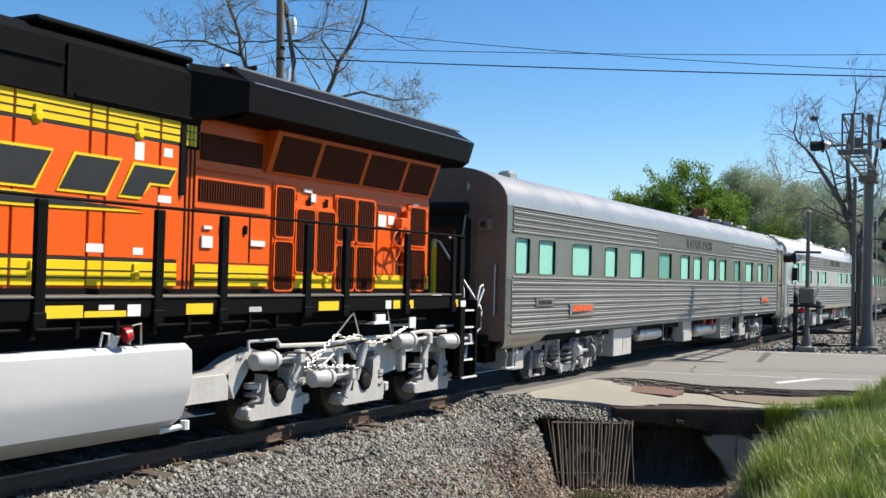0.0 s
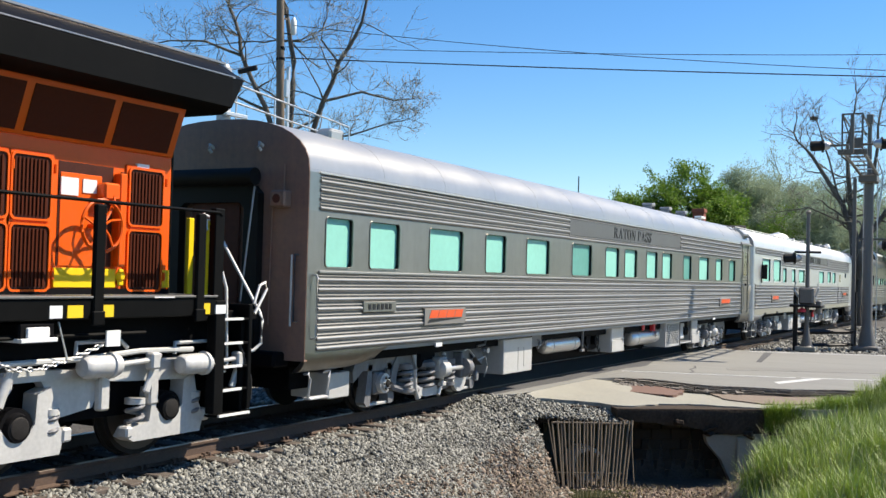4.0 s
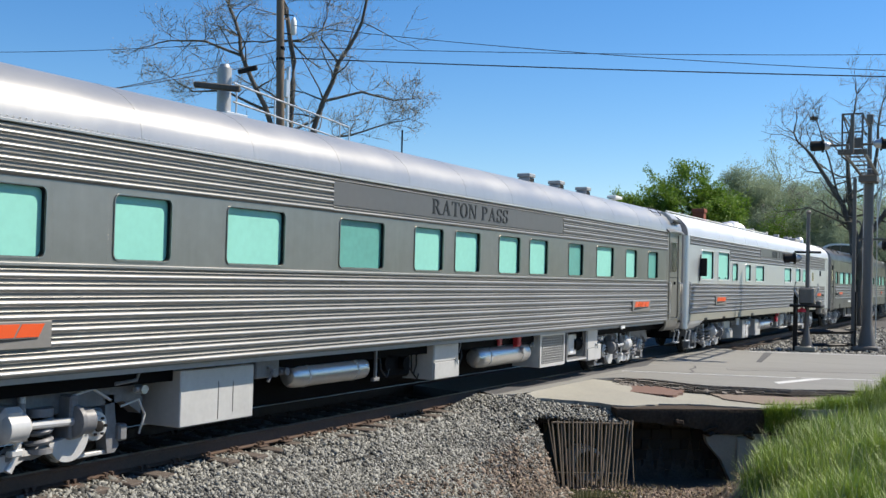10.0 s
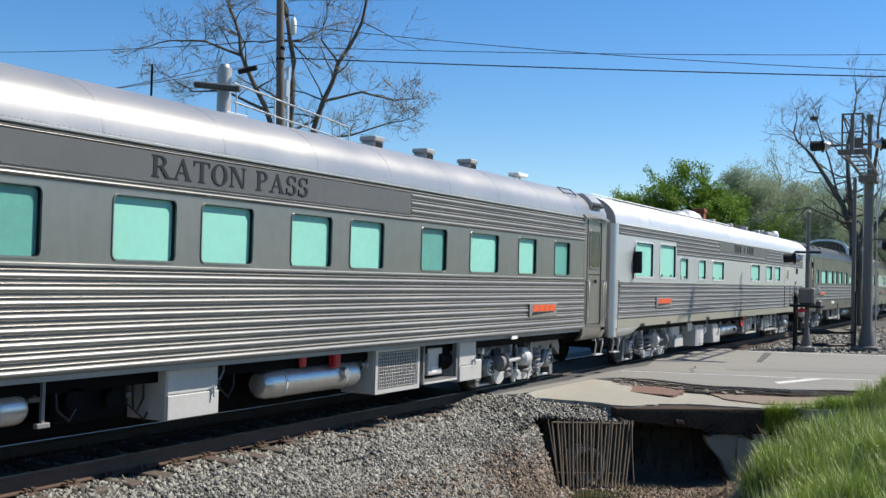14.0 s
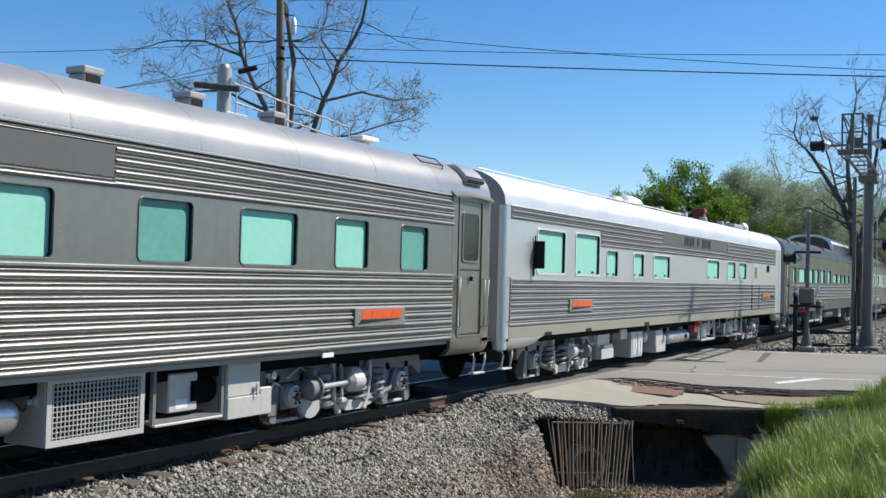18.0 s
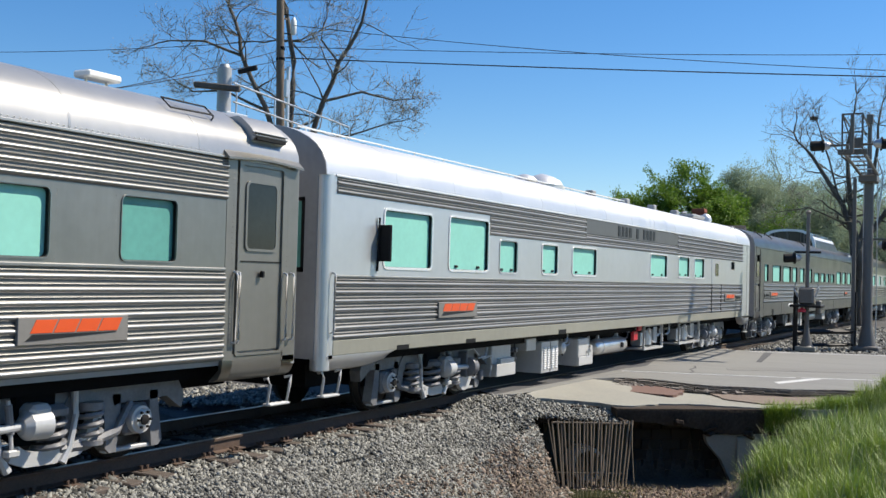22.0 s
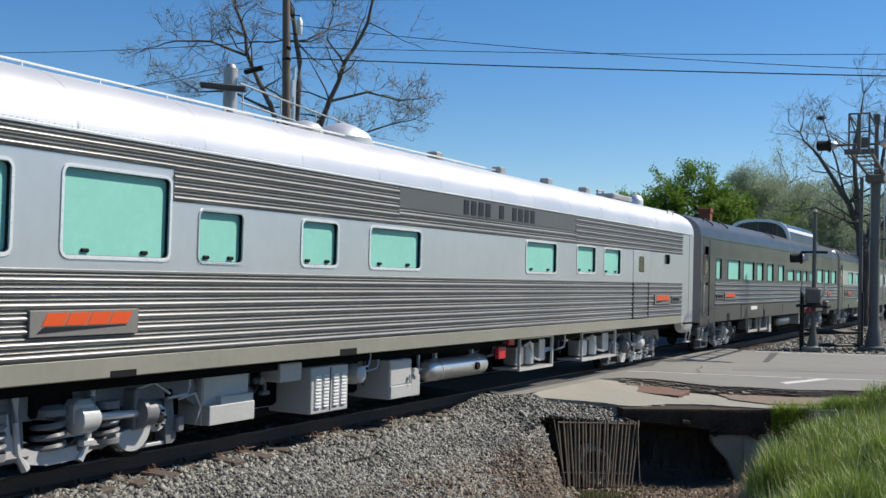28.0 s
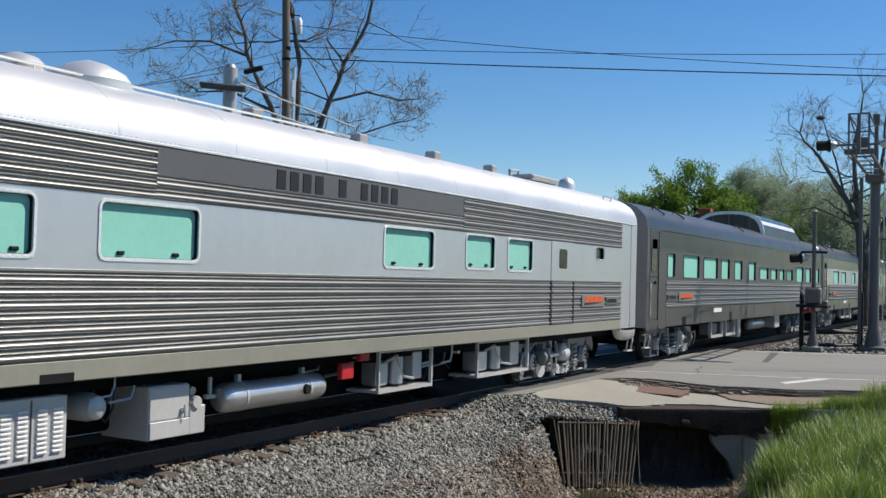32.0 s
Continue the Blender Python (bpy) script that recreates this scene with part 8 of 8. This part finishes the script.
    for x, y, h, w, k in ((78.0, 11.6, 8.6, 5.5, 21), (88.0, 12.2, 10.6, 6.5, 22), (91.0, 8.2, 10.0, 6.5, 23), (86.0, 15.0, 11.0, 6.0, 24)):
        leafy_tree("tree", "thin grey-green tree just coming into leaf beyond the crossing", (x, y, 0), h, w, k, LEAFPALE, 620, 0.058, 40, 0.22)
    # a far belt of woods that closes the distance
    r = np.random.default_rng(9)
    n = 1500
    t = r.uniform(0, 1, n)
    cs = np.stack([150 + 60 * np.sin(t * 7), -140 + 185 * t, np.abs(r.normal(4.2, 3.0, n)) + .5], -1)
    tagged(new("woods", leaf_mesh("woods", r, cs, 45, 1.2, .14, LEAF)), "belt of green woods in the distance", "woods", kind="stuff")
    t = r.uniform(0, 1, n)
    cs = np.stack([-60 + 260 * t, 75 + 10 * np.sin(t * 9), r.uniform(.1, 1.2, n)], -1)
    tagged(new("woods", leaf_mesh("woods", r, cs, 24, .45, .2, LEAF)), "belt of green woods far behind the train", "woods", kind="stuff")


build_trees()
build_grass()


# ---- poles, wires, signals, house ----
def wire(a, b, sag, r=.012):
    a, b = Vector(a), Vector(b)
    pts = [a.lerp(b, k / 16) - Vector((0, 0, sag * 4 * (k / 16) * (1 - k / 16))) for k in range(17)]
    tagged(part("overhead_wire", Mesh().tube(pts, r, 5), CABLE), "black overhead wire hanging from the utility pole", "wire")


def utility_pole():
    t = thing("utility_pole", "weathered wooden utility pole behind the track", "pole", pose(24.05, 18.5, 0))
    part("post", Mesh().lathe((0, 0, -.6), (-.36, .2, 12.2), [(0, .15), (.3, .135), (.7, .118), (1, .10)], 14), POLEWOOD, t)
    part("insulator", Mesh().lathe((.02, -.1, 8.98), (.02, -.1, 9.5), [(0, .05), (.1, .085), (.8, .085), (.9, .05), (1, .03)], 12), WHITEBAR, t, "white equipment can")
    part("bracket", Mesh().tube([(-.2, .1, 9.55), (.02, -.1, 9.55), (.02, -.1, 9.4)], .02), UNDER, t)
    part("bracket", Mesh().tube([(-.2, .1, 9.0), (.05, -.1, 9.0)], .015), UNDER, t)
    part("conduit", Mesh().box(-.28, -.18, -.20, -.12, 5.5, 8.0, .01).box(-.36, -.26, -.2, -.1, 7.1, 7.6, .01), ALU, t)
    part("pole_band", Mesh().cyl((-.24, .14, 8.5), (-.245, .14, 8.60), .126, n=14), UNDER, t)
    part("pole_band", Mesh().cyl((-.24, .14, 8.2), (-.24, .14, 8.28), .128, n=14), UNDER, t)
    wire((23.87, 18.5, 8.6), (31.1, 1.2, 8.45), .10, .010)
    wire((23.87, 18.5, 8.28), (28.9, 1.2, 7.40), .05, .017)
    wire((23.85, 18.5, 9.95), (28.9, 3.0, 9.78), .04, .006)
    wire((24.0, 18.4, 9.25), (27.8, 1.2, 7.32), .18, .010)
    wire((21.6, 30.9, 9.0), (23.8, 18.6, 8.80), .12, .010)
    wire((16.3, 20.0, 5.85), (23.8, 18.6, 8.5), .1, .010)
    wire((15.2, 21.5, 5.6), (23.8, 18.6, 8.2), .1, .010)


def flasher(parent, c, face, tilt=0):
    """A round signal lamp with a hood and black backing disc; face is the direction it looks."""
    c, d = Vector(c), Vector(face).normalized()
    b = part("flasher_disc", Mesh().cyl(c - d * .02, c + d * .02, .20, n=24), SIGNALDARK, parent)
    part("flasher_hood", Mesh().lathe(c, c + d * .34, [(0, .15), (1, .15), (1, .14), (.1, .14), (.08, .02)], 18), SIGNALDARK, b)
    part("flasher_can", Mesh().lathe(c - d * .22, c, [(0, .06), (.3, .12), (1, .14)], 16), ALU, b)
    return b


def crossing_signal():
    t = thing("cantilever_signal", "grey cantilever crossing signal with black flashers and ladder", "signal", pose(38.6, 4.4, 0))
    part("mast", Mesh().lathe((0, 0, -.05), (0, 0, 6.0), [(0, .36), (.015, .36), (.018, .30), (.12, .19), (.145, .17), (1, .15)], 18), SIGNALGREY, t)
    part("mast_top", Mesh().cyl((0, 0, 5.9), (0, 0, 7.9), .085, .07, 12), SIGNALGREY, t)
    part("base_plate", Mesh().box(-.42, .42, -.42, .42, -.12, .03, .02), SIGNALGREY, t)
    part("cap", Mesh().box(-.11, .11, -.11, .11, 7.75, 8.1, .03), SIGNALGREY, t)
    # the arm reaches over the road, towards -x
    def arm(k, y, z):
        return Vector((-7.2 * k, y - .35 * k, z))
    for y in (-.27, .27):
        part("arm_tube", Mesh().tube([arm(0, y, 5.98), arm(1, y, 5.98)], .05, 8), SIGNALGREY, t)
        part("handrail", Mesh().tube([arm(.62, y, 5.98), arm(.62, y, 7.02), arm(1, y, 7.02), arm(1, y, 5.98)], .028, 6), SIGNALGREY, t)
    part("end_rail", Mesh().tube([arm(1, -.27, 7.02), arm(1, .27, 7.02)], .028, 6), SIGNALGREY, t)
    part("end_rail", Mesh().tube([arm(1, -.27, 6.5), arm(1, .27, 6.5)], .022, 6), SIGNALGREY, t)
    part("end_strut", Mesh().tube([arm(1, .27, 7.02), arm(1, .05, 6.3)], .022, 6), SIGNALGREY, t)
    part("end_post", Mesh().box(-7.25, -7.13, -.40, -.30, 5.9, 7.02, .01), SIGNALGREY, t)
    for i in range(6):
        c = arm((i + .5) / 6, 0, 6.0)
        part("walkway_rung", Mesh().obox(Matrix.Translation(c), .22, .66, .03, .005), ALU if i % 2 else SIGNALGREY, t)
    part("walkway_edge", Mesh().obox(Matrix.Translation(arm(.98, 0, 5.95)), .06, .8, .16, .01), SIGNALGREY, t)
    part("walkway_bracket", Mesh().box(-.5, .3, -.3, .3, 5.7, 5.95, .03), SIGNALGREY, t)
    for y in (.85, -.75):
        c = arm(.93, y, 6.20)
        flasher(t, c, (-.35, 1, -.05) if y > 0 else (.25, -1, -.05))
        part("flasher_arm", Mesh().cyl(arm(.93, 0, 6.2), c, .035, n=8), SIGNALGREY, t)
    part("junction_box", Mesh().obox(Matrix.Translation(arm(.93, -.1, 6.25)), .2, .25, .3, .02), SIGNALGREY, t)
    part("ladder_rail", Mesh().tube([(.28, -.25, .3), (.28, -.25, 6.4)], .02).tube([(.28, .2, .3), (.28, .2, 6.4)], .02), ALU, t)
    part("cable_loop", Mesh().tube([(.1, -.22, 6.6), (.25, -.42, 6.0), (.12, -.34, 5.0), (.1, -.26, 4.4)], .03, 6), ALU, t)
    flasher(t, (-.1, -.55, 3.55), (-.4, -1, -.02))
    part("flasher_arm", Mesh().tube([(0, .3, 3.75), (0, -.7, 3.75), (-.1, -.55, 3.6)], .035, 6), SIGNALGREY, t)
    p = thing("signal_post", "thin grey steel post beside the signal mast", "post", pose(38.75, 4.88, 0))
    part("post", Mesh().box(-.06, .06, -.06, .06, -.1, 5.9, .01), SIGNALGREY, p)
    f = thing("guard_rail", "low dark steel guard frame round the gate post", "guard rail", pose(36.4, 6.4, 0))
    part("guard_post", Mesh().box(-.07, .07, -.07, .07, -.12, 1.72, .01), SIGNALDARK, f)
    part("guard_post", Mesh().box(2.33, 2.47, -1.63, -1.49, -.12, 1.9, .01), SIGNALDARK, f)
    part("guard_bar", Mesh().tube([(0, 0, .52), (2.4, -1.56, .52)], .085, 4), SIGNALDARK, f)
    part("guard_bar", Mesh().tube([(0, 0, .06), (2.4, -1.56, .06)], .06, 4), SIGNALDARK, f)


def gate_post():
    t = thing("flasher_post", "grey crossing flasher post with gate mechanism", "signal", pose(36.2, 6.0, 0))
    part("mast", Mesh().lathe((0, 0, -.05), (0, 0, 4.5), [(0, .26), (.02, .26), (.03, .2), (.12, .10), (.16, .075), (1, .06)], 14), SIGNALGREY, t)
    part("foundation", Mesh().box(-.32, .32, -.32, .32, -.1, .06, .02), CONCRETE, t)
    part("cap", Mesh().lathe((0, 0, 4.48), (0, 0, 4.62), [(0, .08), (.5, .1), (1, .02)], 12), SIGNALGREY, t)
    part("cross_arm", Mesh().cyl((0, .42, 3.2), (0, -.42, 3.2), .04, n=8), SIGNALDARK, t)
    flasher(t, (-.05, .42, 3.0), (-.4, 1, -.05))
    g = part("gate_box", Mesh().box(-.26, .26, -.24, .24, 1.45, 2.02, .05), SIGNALGREY, t)
    part("box_lid", Mesh().box(-.29, -.26, -.2, .2, 1.5, 1.97, .02), SIGNALGREY, g)
    part("crank_arm", Mesh().tube([(-.1, .27, 1.7), (-.1, .40, 1.95), (-.1, .36, 2.2)], .035, 7), ALU, g)
    part("crank_arm", Mesh().tube([(-.1, -.27, 1.7), (-.1, -.38, 2.0), (-.1, -.34, 2.15)], .03, 7), ALU, g)
    part("gate_arm", Mesh().box(-.1, .1, .34, .42, 1.0, 2.0, .02), SIGNALDARK, g)
    part("counterweight", Mesh().box(-.2, .2, -.46, -.30, 1.15, 1.6, .04), SIGNALGREY, g)
    part("bell", Mesh().lathe((-.34, .1, 1.2), (-.34, .1, 1.36), [(0, .14), (.6, .12), (1, .02)], 14), RED, g, "faded red fitting")
    part("shelf", Mesh().box(-.4, .4, -.5, .5, 1.36, 1.45, .02), SIGNALDARK, g)


def far_cantilever():
    t = thing("cantilever_signal", "pale cantilever signal mast with a railed walkway behind the train", "signal", pose(16.9, 14.7, 0))
    part("mast", Mesh().cyl((0, 0, -.8), (0, 0, 6.38), .155, .15, 18).cyl((0, 0, 6.38), (0, 0, 6.46), .12, .09, 16), SIGNALPALE, t)
    part("cross_arm", Mesh().obox(pose(-.42, -.18, 5.90, 0, 4, -58), .95, .16, .12, .02), BARK, t, "brown sign board edge")
    part("flasher_arm", Mesh().obox(pose(.24, -.42, 6.36, 0, -16, -58), .42, .10, .10, .02), SIGNALDARK, t)
    a = Vector((.25, -.05, 4.95))
    d = Vector((6.4, 1.35, 0.0))
    for off, z in ((0, .32), (0, .75), (0, 1.15)):
        part("handrail", Mesh().tube([a + Vector((0, 0, z)), a + d + Vector((0, 0, z))], .022, 6), ALU, t)
    for k in (.02, .3, .6, .9, 1.0):
        part("rail_post", Mesh().cyl(a + d * k + Vector((0, 0, .1)), a + d * k + Vector((0, 0, 1.15)), .02, n=6), ALU, t)
    part("walkway", Mesh().tube([a + Vector((0, 0, .15)), a + d + Vector((0, 0, .15))], .06, 6), ALU, t)
    part("arm_tube", Mesh().tube([a + Vector((0, .4, .2)), a + d + Vector((0, .4, .2))], .06, 6), SIGNALPALE, t)
    part("mast_bracket", Mesh().box(0, .6, -.3, .2, 5.05, 5.12, .01).box(-.2, .5, -.25, -.15, 5.35, 5.43, .01), ALU, t)
    part("lamp_cluster", Mesh().cyl(a + d * .88 + Vector((0, -.2, .1)), a + d * .88 + Vector((.3, -.3, .1)), .14, n=12).box(*[v for p in ((6.0, 6.3), (1.0, 1.3), (5.0, 5.3)) for v in p], .03), SIGNALDARK, t)


SIGNALPALE = mat("weathered_aluminium_mast", (0.387, 0.387, 0.387), 0.5, 0.4, 0.15, 3, streak=0.5)


def house():
    t = thing("house", "small house with a dark roof and brick chimney behind the train", "house", pose(66, 19.5, 0))
    part("wall", Mesh().box(-3, 3, -4.5, 4.5, -.3, 3.4, .03), LIGHTBAND, t)
    part("roof", Mesh().add([(-3.4, -4.8, 3.3), (3.4, -4.8, 3.3), (3.4, 4.8, 3.3), (-3.4, 4.8, 3.3), (0, -4.8, 5.75), (0, 4.8, 5.75)], [(0, 1, 4), (2, 3, 5), (0, 4, 5, 3), (1, 2, 5, 4), (0, 3, 2, 1)]), ROOFDARK, t)
    c = part("chimney", Mesh().box(-1.75, -1.15, -2.6, -1.9, 3.2, 6.6, .02).box(-1.8, -1.1, -2.65, -1.85, 6.45, 6.7, .02), BRICKRED, t, "red brick chimney")
    w = part("window", Mesh().box(-3.04, -3.0, -1.5, -.4, 1.0, 2.4, .01), WHITEFRAME, t)
    part("pane", Mesh().box(-3.05, -3.03, -1.4, -.5, 1.1, 2.3), DARKGLASS, w)


utility_pole()
crossing_signal()
gate_post()
far_cantilever()
house()


def motions():
    for car, off in CARS:
        walk(car, [(t, pose(PULL + off - s, YC, 0)) for t, s in TRAIN])
    ts = [k * 0.4 for k in range(81)]
    way = [float(np.interp(t, [a for a, _ in TRAIN], [b for _, b in TRAIN])) for t in ts]
    for ws, x, r in WHEELS:
        walk(ws, [(t, pose(x, 0, r, 0, -math.degrees(s / r) % 360, 0)) for t, s in zip(ts, way)])


motions()
